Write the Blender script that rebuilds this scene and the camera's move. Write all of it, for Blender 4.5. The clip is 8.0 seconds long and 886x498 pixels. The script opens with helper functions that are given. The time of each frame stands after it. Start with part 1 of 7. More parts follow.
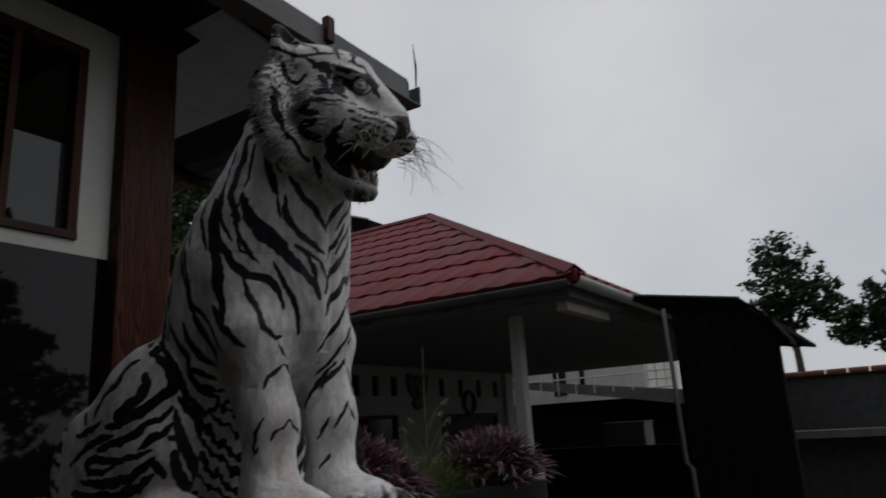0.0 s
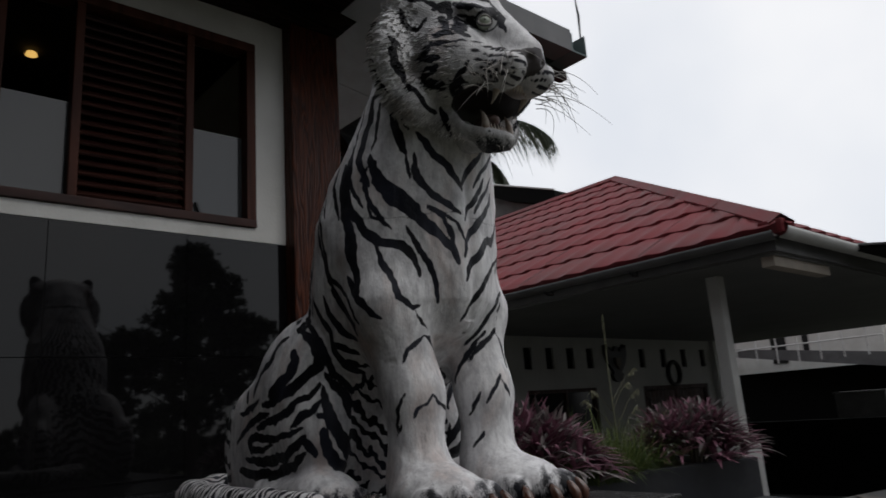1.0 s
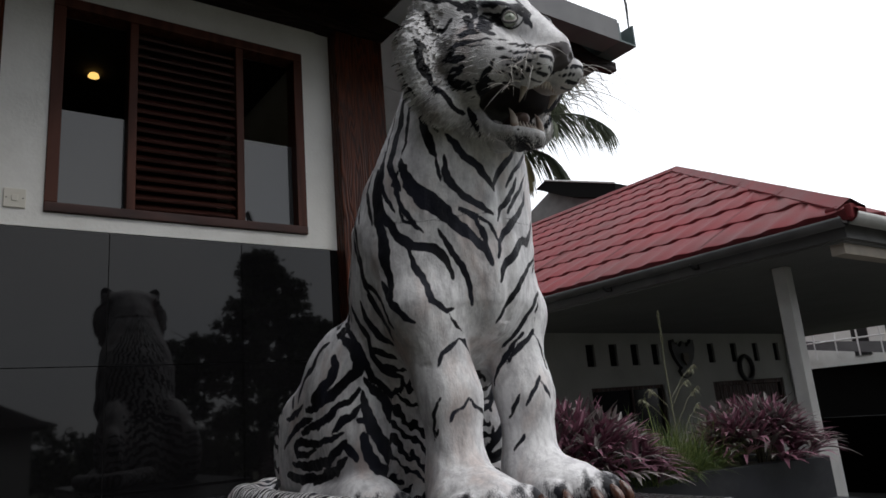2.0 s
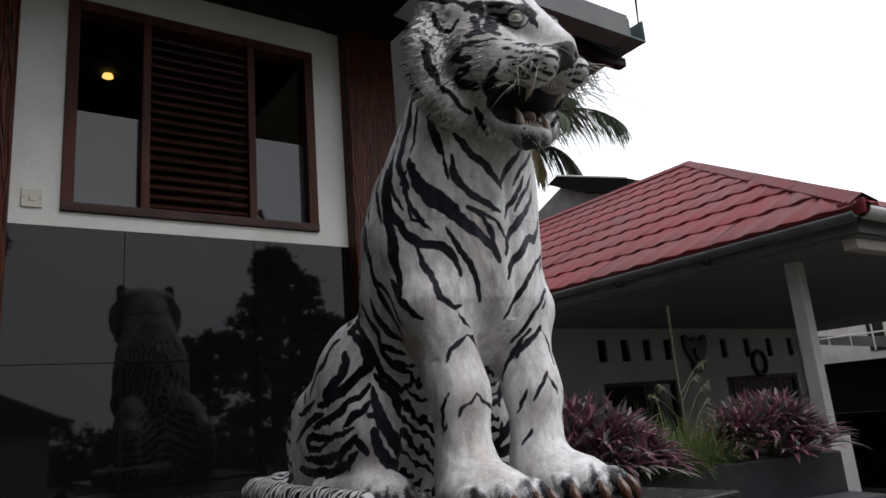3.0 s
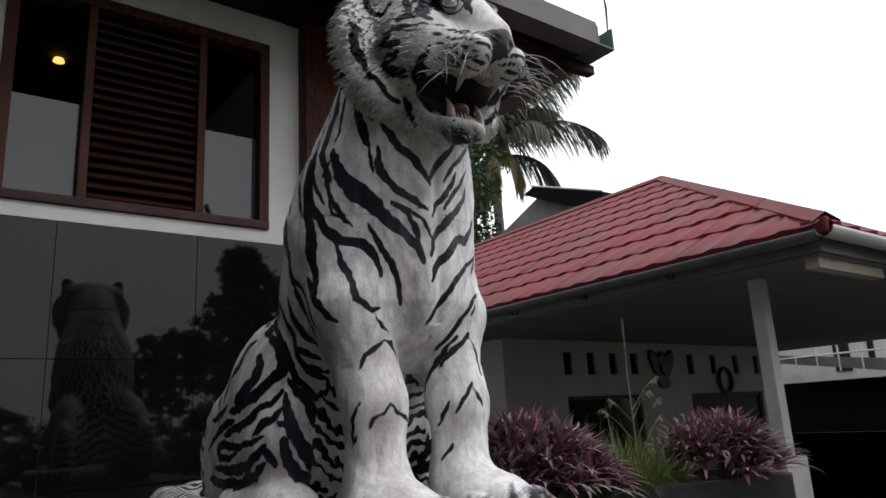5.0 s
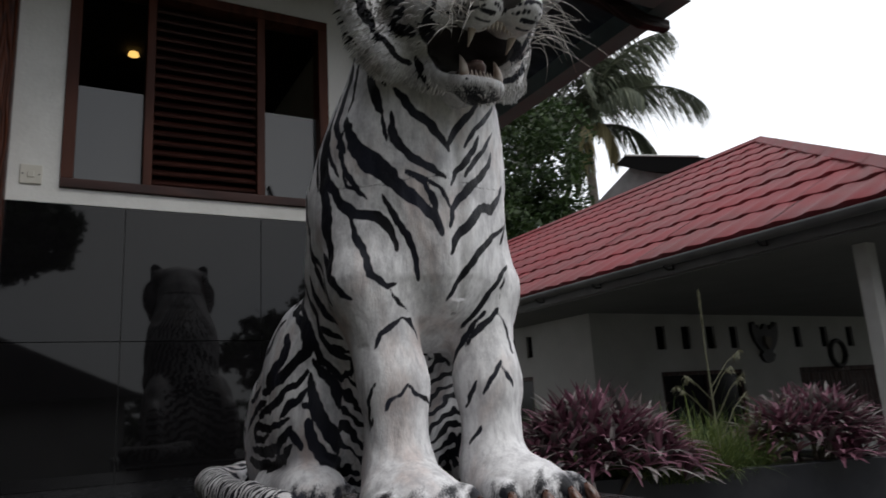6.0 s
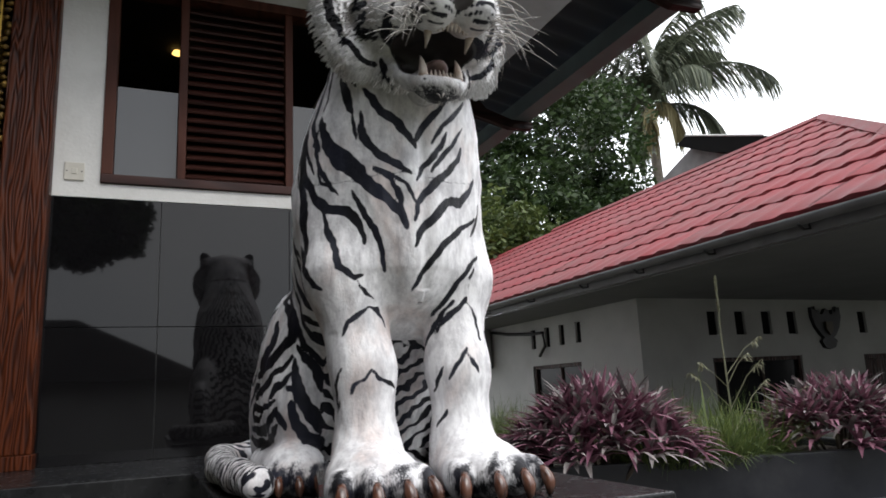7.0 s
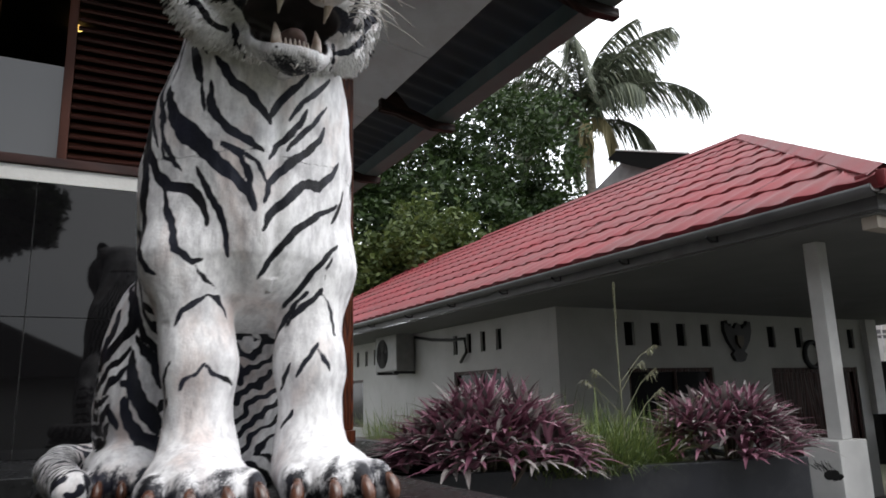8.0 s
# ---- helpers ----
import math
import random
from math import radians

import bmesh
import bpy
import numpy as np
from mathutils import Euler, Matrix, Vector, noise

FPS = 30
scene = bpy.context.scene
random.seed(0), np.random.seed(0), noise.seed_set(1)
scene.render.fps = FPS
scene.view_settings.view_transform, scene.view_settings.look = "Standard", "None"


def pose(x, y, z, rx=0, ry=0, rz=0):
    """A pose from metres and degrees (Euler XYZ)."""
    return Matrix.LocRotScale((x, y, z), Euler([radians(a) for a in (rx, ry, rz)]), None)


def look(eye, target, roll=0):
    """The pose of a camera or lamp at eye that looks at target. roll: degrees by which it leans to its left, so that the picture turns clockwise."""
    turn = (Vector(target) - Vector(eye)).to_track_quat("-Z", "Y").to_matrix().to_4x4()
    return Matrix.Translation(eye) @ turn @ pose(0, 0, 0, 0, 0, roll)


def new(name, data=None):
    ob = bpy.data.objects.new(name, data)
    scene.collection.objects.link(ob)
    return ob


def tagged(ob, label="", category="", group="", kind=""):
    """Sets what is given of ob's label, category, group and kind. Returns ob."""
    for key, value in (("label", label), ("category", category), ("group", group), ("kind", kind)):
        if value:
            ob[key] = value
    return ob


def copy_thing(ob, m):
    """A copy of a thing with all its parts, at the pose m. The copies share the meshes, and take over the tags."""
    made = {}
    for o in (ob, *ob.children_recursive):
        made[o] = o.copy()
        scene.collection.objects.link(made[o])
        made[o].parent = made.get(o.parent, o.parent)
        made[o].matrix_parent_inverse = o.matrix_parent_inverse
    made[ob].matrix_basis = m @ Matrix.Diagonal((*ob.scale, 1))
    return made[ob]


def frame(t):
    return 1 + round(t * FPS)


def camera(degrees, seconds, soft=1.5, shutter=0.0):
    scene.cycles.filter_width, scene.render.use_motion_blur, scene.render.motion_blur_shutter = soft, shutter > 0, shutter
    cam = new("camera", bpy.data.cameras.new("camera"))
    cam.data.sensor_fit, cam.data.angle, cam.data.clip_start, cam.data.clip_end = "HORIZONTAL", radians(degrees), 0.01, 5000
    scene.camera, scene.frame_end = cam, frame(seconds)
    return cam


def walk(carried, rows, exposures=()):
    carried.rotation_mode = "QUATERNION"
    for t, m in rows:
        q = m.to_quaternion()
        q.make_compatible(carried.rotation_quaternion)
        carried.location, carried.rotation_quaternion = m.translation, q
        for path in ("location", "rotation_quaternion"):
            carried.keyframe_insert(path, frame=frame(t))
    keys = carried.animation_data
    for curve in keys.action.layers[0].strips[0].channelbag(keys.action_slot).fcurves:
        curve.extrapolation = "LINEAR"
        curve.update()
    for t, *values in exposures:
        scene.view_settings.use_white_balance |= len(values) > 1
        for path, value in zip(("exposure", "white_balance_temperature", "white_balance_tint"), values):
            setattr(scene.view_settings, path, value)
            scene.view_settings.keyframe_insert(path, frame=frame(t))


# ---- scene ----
# camera
cam = camera(64.5, 8.0, soft=1.6, shutter=0.35)
PATH = [
    (0.0, (0.1316, 0.1250, 1.5898), (-0.8987, 1.7662, 2.0844), -3.53),
    (0.5, (0.0657, 0.2404, 1.5791), (-1.1836, 1.7362, 2.0285), -4.00),
    (1.0, (0.0913, 0.3745, 1.5865), (-1.3651, 1.6654, 2.0474), -4.09),
    (1.5, (0.1114, 0.4408, 1.5926), (-1.4309, 1.6263, 2.0570), -4.41),
    (3.0, (0.1555, 0.4341, 1.5895), (-1.4344, 1.5557, 2.0524), -4.86),
    (3.5, (0.1610, 0.4250, 1.5899), (-1.4902, 1.5002, 1.9324), -2.87),
    (4.0, (0.1678, 0.4533, 1.5891), (-1.4550, 1.5627, 1.9577), -2.95),
    (4.5, (0.1341, 0.5216, 1.5888), (-1.3984, 1.7177, 2.0589), -2.88),
    (6.0, (0.1333, 0.8123, 1.5918), (-1.5775, 1.7539, 2.0238), -3.33),
    (6.5, (0.2393, 0.9062, 1.5895), (-1.5626, 1.6726, 1.9968), -1.89),
    (7.0, (0.2958, 0.9789, 1.5826), (-1.5042, 1.7548, 1.9801), -2.70),
    (7.5, (0.2909, 1.0641, 1.5711), (-1.4663, 1.9532, 1.9202), -2.73),
    (8.0, (0.2618, 1.1875, 1.5645), (-1.4594, 2.1213, 1.9717), -1.49),
]
walk(cam, [(t, look(eye, target, roll)) for t, eye, target, roll in PATH],
     exposures=[(0.0, -1.52), (0.5, -1.30), (1.0, -0.92), (1.5, -0.45), (3.0, -0.1), (3.5, 0.0), (4.0, 0.24),
                (4.5, 0.20), (5.8, -0.28), (6.0, -0.26), (6.5, 0.32), (7.0, 0.72), (7.5, 0.76), (8.0, 0.68)])

# overcast daylight
world = bpy.data.worlds.new("overcast")
scene.world = world
world.use_nodes = True
wn = world.node_tree.nodes
wl = world.node_tree.links
wn.clear()
w_out = wn.new("ShaderNodeOutputWorld")
w_bg = wn.new("ShaderNodeBackground")
w_sky = wn.new("ShaderNodeTexSky")
w_sky.sky_type = "NISHITA"
w_sky.sun_disc = False
w_sky.sun_elevation = radians(49)
w_sky.sun_rotation = radians(57)
w_gain = wn.new("ShaderNodeMix")
w_gain.data_type = "RGBA"
w_gain.blend_type = "MULTIPLY"
w_gain.inputs[0].default_value = 1.0
w_gain.inputs[7].default_value = (0.10, 0.10, 0.10, 1)
w_cloud = wn.new("ShaderNodeTexNoise")
w_cloud.inputs["Scale"].default_value = 2.2
w_cloud.inputs["Detail"].default_value = 4
w_ramp = wn.new("ShaderNodeValToRGB")
w_ramp.color_ramp.elements[0].position = 0.3
w_ramp.color_ramp.elements[0].color = (0.98, 1.03, 1.12, 1)
w_ramp.color_ramp.elements[1].position = 0.7
w_ramp.color_ramp.elements[1].color = (1.27, 1.27, 1.29, 1)
w_mix = wn.new("ShaderNodeMix")
w_mix.data_type = "RGBA"
w_mix.inputs[0].default_value = 0.9
wl.new(w_sky.outputs[0], w_gain.inputs[6])
wl.new(w_cloud.outputs["Fac"], w_ramp.inputs[0])
wl.new(w_gain.outputs[2], w_mix.inputs[6])
wl.new(w_ramp.outputs[0], w_mix.inputs[7])
w_dir = wn.new("ShaderNodeTexCoord")
w_dot = wn.new("ShaderNodeVectorMath")
w_dot.operation = "DOT_PRODUCT"
w_dot.inputs[1].default_value = (-0.42, 0.80, 0.43)
w_glow = wn.new("ShaderNodeMapRange")
w_glow.inputs[1].default_value, w_glow.inputs[2].default_value = -1.0, 1.0
w_glow.inputs[3].default_value, w_glow.inputs[4].default_value = 0.60, 1.50
w_lit = wn.new("ShaderNodeVectorMath")
w_lit.operation = "SCALE"
wl.new(w_dir.outputs["Generated"], w_dot.inputs[0])
wl.new(w_dot.outputs["Value"], w_glow.inputs[0])
wl.new(w_mix.outputs[2], w_lit.inputs[0])
wl.new(w_glow.outputs[0], w_lit.inputs["Scale"])
wl.new(w_lit.outputs[0], w_bg.inputs[0])
w_bg.inputs[1].default_value = 1.0
wl.new(w_bg.outputs[0], w_out.inputs[0])

sun_data = bpy.data.lights.new("sun", "SUN")
sun_data.energy = 1.35
sun_data.angle = radians(40)
sun_data.color = (1.0, 0.97, 0.93)
sun = new("sun", sun_data)
sun.matrix_world = look((6.2, 2.2, 9.5), (0, 0, 0))


# ---------------------------------------------------------------- materials
def mat(name, color, rough=0.6, metal=0.0, color2=None, scale=8.0, detail=6.0, bump=0.0, bump_scale=40.0, spec=0.5,
        dirt=None, dirt_scale=1.5, dirt_amount=0.35, stretch=(1, 1, 1), vary=0.0, coat=0.0):
    m = bpy.data.materials.new(name)
    m.use_nodes = True
    n, l = m.node_tree.nodes, m.node_tree.links
    b = n["Principled BSDF"]
    b.inputs["Roughness"].default_value = rough
    b.inputs["Metallic"].default_value = metal
    b.inputs["Specular IOR Level"].default_value = spec
    b.inputs["Coat Weight"].default_value = coat
    tc = n.new("ShaderNodeTexCoord")
    mp = n.new("ShaderNodeMapping")
    mp.inputs["Scale"].default_value = stretch
    l.new(tc.outputs["Object"], mp.inputs[0])
    tex = n.new("ShaderNodeTexNoise")
    tex.inputs["Scale"].default_value = scale
    tex.inputs["Detail"].default_value = detail
    l.new(mp.outputs[0], tex.inputs["Vector"])
    c2 = color2 or tuple(v * 0.75 for v in color)
    ramp = n.new("ShaderNodeValToRGB")
    ramp.color_ramp.elements[0].position = 0.35
    ramp.color_ramp.elements[1].position = 0.65
    ramp.color_ramp.elements[0].color = (*c2, 1)
    ramp.color_ramp.elements[1].color = (*color, 1)
    l.new(tex.outputs["Fac"], ramp.inputs[0])
    out = ramp.outputs[0]
    if dirt:
        t2 = n.new("ShaderNodeTexNoise")
        t2.inputs["Scale"].default_value = dirt_scale
        t2.inputs["Detail"].default_value = 8
        t2.inputs["Roughness"].default_value = 0.7
        l.new(tc.outputs["Object"], t2.inputs["Vector"])
        r2 = n.new("ShaderNodeValToRGB")
        r2.color_ramp.elements[0].position = 0.45
        r2.color_ramp.elements[1].position = 0.72
        r2.color_ramp.elements[0].color = (0, 0, 0, 1)
        r2.color_ramp.elements[1].color = (dirt_amount,) * 3 + (1,)
        l.new(t2.outputs["Fac"], r2.inputs[0])
        mx = n.new("ShaderNodeMix")
        mx.data_type = "RGBA"
        l.new(r2.outputs[0], mx.inputs[0])
        l.new(out, mx.inputs[6])
        mx.inputs[7].default_value = (*dirt, 1)
        out = mx.outputs[2]
    if vary:
        oi = n.new("ShaderNodeObjectInfo")
        gi = n.new("ShaderNodeNewGeometry")
        ad = n.new("ShaderNodeMath")
        ad.operation = "ADD"
        l.new(oi.outputs["Random"], ad.inputs[0])
        l.new(gi.outputs["Random Per Island"], ad.inputs[1])
        mr = n.new("ShaderNodeMapRange")
        mr.inputs[1].default_value, mr.inputs[2].default_value = 0.0, 2.0
        mr.inputs[3].default_value, mr.inputs[4].default_value = 1 - vary, 1 + vary
        l.new(ad.outputs[0], mr.inputs[0])
        hv = n.new("ShaderNodeHueSaturation")
        l.new(out, hv.inputs["Color"])
        l.new(mr.outputs[0], hv.inputs["Value"])
        out = hv.outputs[0]
    l.new(out, b.inputs["Base Color"])
    rr = n.new("ShaderNodeMapRange")
    rr.inputs[3].default_value, rr.inputs[4].default_value = rough * 0.75, min(1, rough * 1.25)
    l.new(tex.outputs["Fac"], rr.inputs[0])
    l.new(rr.outputs[0], b.inputs["Roughness"])
    if bump:
        t3 = n.new("ShaderNodeTexNoise")
        t3.inputs["Scale"].default_value = bump_scale
        t3.inputs["Detail"].default_value = 6
        l.new(mp.outputs[0], t3.inputs["Vector"])
        bp = n.new("ShaderNodeBump")
        bp.inputs["Strength"].default_value = bump
        bp.inputs["Distance"].default_value = 0.01
        l.new(t3.outputs["Fac"], bp.inputs["Height"])
        l.new(bp.outputs[0], b.inputs["Normal"])
    return m


def wood_mat(name, dark, light, rough=0.35, axis="Z", scale=1.0, rings=75.0, relief=0.8, spec=0.25):
    """Stained wood with flowing growth rings and brushed relief along one axis."""
    m = bpy.data.materials.new(name)
    m.use_nodes = True
    n, l = m.node_tree.nodes, m.node_tree.links
    b = n["Principled BSDF"]
    tc = n.new("ShaderNodeTexCoord")
    mp = n.new("ShaderNodeMapping")
    s = {"Z": (1, 1, 0.09), "Y": (1, 0.16, 1), "X": (0.16, 1, 1)}[axis]
    mp.inputs["Scale"].default_value = tuple(v * scale for v in s)
    l.new(tc.outputs["Object"], mp.inputs[0])
    warp = n.new("ShaderNodeTexNoise")
    warp.inputs["Scale"].default_value = 5.0
    warp.inputs["Detail"].default_value = 2
    l.new(mp.outputs[0], warp.inputs["Vector"])
    sep = n.new("ShaderNodeMath")
    sep.operation = "MULTIPLY"
    sep.inputs[1].default_value = rings
    l.new(warp.outputs["Fac"], sep.inputs[0])
    sn = n.new("ShaderNodeMath")
    sn.operation = "SINE"
    l.new(sep.outputs[0], sn.inputs[0])
    fine = n.new("ShaderNodeTexNoise")
    fine.inputs["Scale"].default_value = 60
    l.new(mp.outputs[0], fine.inputs["Vector"])
    ad = n.new("ShaderNodeMath")
    ad.operation = "MULTIPLY_ADD"
    ad.inputs[1].default_value = 0.35
    ad.inputs[2].default_value = 0.3
    l.new(sn.outputs[0], ad.inputs[0])
    ad2 = n.new("ShaderNodeMath")
    ad2.operation = "MULTIPLY_ADD"
    ad2.inputs[1].default_value = 0.4
    l.new(fine.outputs["Fac"], ad2.inputs[0])
    l.new(ad.outputs[0], ad2.inputs[2])
    ramp = n.new("ShaderNodeValToRGB")
    ramp.color_ramp.elements[0].position = 0.1
    ramp.color_ramp.elements[0].color = (*dark, 1)
    ramp.color_ramp.elements[1].position = 0.9
    ramp.color_ramp.elements[1].color = (*light, 1)
    l.new(ad2.outputs[0], ramp.inputs[0])
    l.new(ramp.outputs[0], b.inputs["Base Color"])
    b.inputs["Roughness"].default_value = rough
    b.inputs["Specular IOR Level"].default_value = spec
    bp = n.new("ShaderNodeBump")
    bp.inputs["Strength"].default_value = relief
    bp.inputs["Distance"].default_value = 0.006
    l.new(sn.outputs[0], bp.inputs["Height"])
    l.new(bp.outputs[0], b.inputs["Normal"])
    return m


M_WHITE = mat("white_wall_paint", (0.74, 0.73, 0.70), 0.75, color2=(0.66, 0.65, 0.62), scale=3, dirt=(0.42, 0.40, 0.36),
              dirt_scale=2.2, dirt_amount=0.4, bump=0.15, bump_scale=60)
# wall tone lowered below white to deepen the porch's shade
M_HOUSE = mat("shaded_wall_paint", (0.42, 0.42, 0.41), 0.8, color2=(0.36, 0.36, 0.35), scale=2, dirt=(0.3, 0.29, 0.27),
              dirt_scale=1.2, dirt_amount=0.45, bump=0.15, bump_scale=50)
M_POST = mat("post_paint", (0.56, 0.56, 0.55), 0.7, color2=(0.47, 0.47, 0.465), scale=5, dirt=(0.3, 0.29, 0.28), dirt_amount=0.4)
M_GRANITE = mat("polished_black_granite", (0.006, 0.0055, 0.006), 0.028, color2=(0.003, 0.003, 0.0035), scale=160, detail=4, spec=0.38,
                dirt=(0.016, 0.015, 0.015), dirt_scale=3, dirt_amount=0.2)
M_GRANITE_TOP = mat("worn_black_granite", (0.012, 0.0125, 0.014), 0.26, color2=(0.006, 0.006, 0.007), scale=30, spec=0.32,
                    dirt=(0.05, 0.05, 0.05), dirt_scale=5, dirt_amount=0.3, bump=0.06, bump_scale=120)
M_PILLAR = wood_mat("red_stained_wood", (0.022, 0.005, 0.002), (0.085, 0.020, 0.006), 0.42, "Z", 2.6, 85.0, 0.40, 0.18)
M_FRAME = wood_mat("brown_window_wood", (0.050, 0.016, 0.010), (0.085, 0.028, 0.017), 0.55, "Z", 1.0, 40.0, 0.12, 0.2)
M_LOUVRE = wood_mat("louvre_wood", (0.026, 0.008, 0.006), (0.050, 0.016, 0.011), 0.5, "Y", 1.0, 40.0, 0.12, 0.3)
M_DARKWOOD = wood_mat("dark_beam_wood", (0.008, 0.005, 0.0045), (0.022, 0.012, 0.010), 0.6, "Y", 1.0, 75.0, 0.4, 0.12)
M_RED = mat("red_roof_metal", (0.185, 0.0255, 0.031), 0.62, spec=0.22, color2=(0.135, 0.0175, 0.022), scale=2.5, dirt=(0.10, 0.055, 0.05), dirt_scale=1.1,
            dirt_amount=0.55, vary=0.16, bump=0.1, bump_scale=90)
M_GUTTER = mat("grey_gutter", (0.16, 0.16, 0.165), 0.55, color2=(0.10, 0.10, 0.105), scale=6, dirt=(0.04, 0.04, 0.04), dirt_amount=0.5)
# ceiling grey is darkened to hold the porch's shade
M_CEIL = mat("shaded_ceiling_paint", (0.17, 0.17, 0.172), 0.85, color2=(0.135, 0.135, 0.137), scale=2, dirt=(0.2, 0.2, 0.2), dirt_amount=0.3)
M_EAVE = mat("eave_grey_paint", (0.100, 0.148, 0.150), 0.6, color2=(0.070, 0.104, 0.106), scale=5, dirt=(0.10, 0.10, 0.10), dirt_amount=0.45)
M_SOFFIT = mat("soffit_board", (0.62, 0.69, 0.74), 0.8, color2=(0.55, 0.61, 0.66), scale=2, dirt=(0.2, 0.2, 0.2), dirt_amount=0.35)
M_CORR = mat("corrugated_metal", (0.028, 0.030, 0.046), 0.6, metal=0.1, color2=(0.02, 0.021, 0.030), scale=5)
M_DARKROOF = mat("old_dark_roof", (0.06, 0.058, 0.058), 0.8, scale=4, dirt=(0.14, 0.12, 0.1), dirt_amount=0.4)
# near-black colours that carry the shade of rooms, gaps and hollows
M_BLACK = mat("interior_shade_black", (0.012, 0.011, 0.011), 0.9, scale=3)
M_ROOM = mat("room_shade_plaster", (0.014, 0.012, 0.011), 0.9, scale=3)
M_GILT = mat("gilded_rail", (0.55, 0.36, 0.07), 0.35, metal=0.75, color2=(0.30, 0.18, 0.03), scale=40)
M_GOLD = mat("gilded_carving", (0.24, 0.14, 0.025), 0.5, metal=0.5, color2=(0.03, 0.016, 0.005), scale=40, bump=0.3, bump_scale=70)
M_PLASTIC = mat("ivory_plastic", (0.60, 0.57, 0.50), 0.4, color2=(0.55, 0.52, 0.45), scale=5)
M_SLATE = mat("slate_paving", (0.20, 0.19, 0.18), 0.75, color2=(0.11, 0.105, 0.10), scale=5, dirt=(0.27, 0.2, 0.15), dirt_scale=3,
              dirt_amount=0.5, bump=0.4, bump_scale=25, vary=0.3)
M_CONC = mat("grey_concrete", (0.20, 0.20, 0.20), 0.85, color2=(0.14, 0.14, 0.14), scale=4, dirt=(0.08, 0.08, 0.07), dirt_amount=0.5, bump=0.2)
M_FOOT = mat("blue_grey_stone", (0.050, 0.053, 0.062), 0.6, color2=(0.033, 0.036, 0.042), scale=6, dirt=(0.15, 0.15, 0.15), dirt_scale=4, dirt_amount=0.35, bump=0.1)
M_PLANTER = mat("dark_planter_stone", (0.016, 0.017, 0.022), 0.45, color2=(0.010, 0.011, 0.015), scale=6, spec=0.35, dirt=(0.06, 0.06, 0.06), dirt_scale=4, dirt_amount=0.4)
M_SOIL = mat("soil", (0.06, 0.045, 0.03), 0.95, scale=20, bump=0.6)
M_GROUND = mat("mossy_ground", (0.07, 0.075, 0.045), 0.95, color2=(0.05, 0.055, 0.03), scale=2.5, bump=0.4, dirt=(0.12, 0.10, 0.08), dirt_amount=0.4)
M_BARK = mat("bark", (0.11, 0.085, 0.065), 0.9, color2=(0.05, 0.04, 0.032), scale=12, bump=0.7, bump_scale=20, stretch=(1, 1, 0.25))
M_PALMBARK = mat("palm_bark", (0.16, 0.14, 0.115), 0.9, color2=(0.09, 0.075, 0.06), scale=6, stretch=(1, 1, 5), bump=0.6, bump_scale=10)
M_DOOR = wood_mat("dark_red_door", (0.018, 0.008, 0.006), (0.05, 0.018, 0.014), 0.5, "Z")
M_ACWHITE = mat("aged_white_plastic", (0.22, 0.22, 0.215), 0.55, dirt=(0.2, 0.19, 0.17), dirt_amount=0.5, dirt_scale=5)
M_BLACKMETAL = mat("black_metal", (0.02, 0.02, 0.022), 0.5, metal=0.3, scale=20)
# near-black that carries deep shade on shed, parapet, vents and roof overhang
M_SHADE_BLACK = mat("shade_black", (0.006, 0.006, 0.006), 0.95, spec=0.1, scale=8)
M_BEIGE = mat("beige_paint", (0.50, 0.44, 0.38), 0.8, scale=6, dirt=(0.2, 0.17, 0.14), dirt_amount=0.4)
M_WHITEMETAL = mat("white_rail_paint", (0.7, 0.7, 0.7), 0.5, scale=10, dirt=(0.35, 0.3, 0.25), dirt_amount=0.4)
M_GREYROOF = mat("grey_shingle", (0.075, 0.078, 0.082), 0.85, color2=(0.04, 0.042, 0.045), scale=9, dirt=(0.08, 0.08, 0.08), dirt_amount=0.5, bump=0.3)


def leaf_mat(name, a, b_, rough=0.5, trans=0.25):
    m = bpy.data.materials.new(name)
    m.use_nodes = True
    n, l = m.node_tree.nodes, m.node_tree.links
    b = n["Principled BSDF"]
    gi = n.new("ShaderNodeNewGeometry")
    ramp = n.new("ShaderNodeValToRGB")
    ramp.color_ramp.elements[0].color = (*a, 1)
    ramp.color_ramp.elements[1].color = (*b_, 1)
    l.new(gi.outputs["Random Per Island"], ramp.inputs[0])
    l.new(ramp.outputs[0], b.inputs["Base Color"])
    b.inputs["Roughness"].default_value = rough
    b.inputs["Specular IOR Level"].default_value = 0.28
    tr = n.new("ShaderNodeBsdfTranslucent")
    l.new(ramp.outputs[0], tr.inputs[0])
    mx = n.new("ShaderNodeMixShader")
    mx.inputs[0].default_value = trans
    l.new(b.outputs[0], mx.inputs[1])
    l.new(tr.outputs[0], mx.inputs[2])
    l.new(mx.outputs[0], n["Material Output"].inputs[0])
    return m


M_LEAF = leaf_mat("tree_leaf", (0.012, 0.026, 0.009), (0.048, 0.080, 0.024))
M_LEAF_DARK = leaf_mat("dark_tree_leaf", (0.015, 0.028, 0.012), (0.04, 0.065, 0.022))
M_PALM = leaf_mat("palm_leaf", (0.045, 0.062, 0.040), (0.17, 0.185, 0.125), 0.5)
M_PALMDRY = leaf_mat("dry_palm_leaf", (0.16, 0.14, 0.07), (0.26, 0.22, 0.12), 0.6)
M_RHOEO = leaf_mat("purple_leaf", (0.075, 0.020, 0.038), (0.30, 0.14, 0.19), 0.45, 0.15)
M_RHOEO_GREY = leaf_mat("grey_green_leaf", (0.09, 0.08, 0.08), (0.29, 0.26, 0.25), 0.45, 0.15)
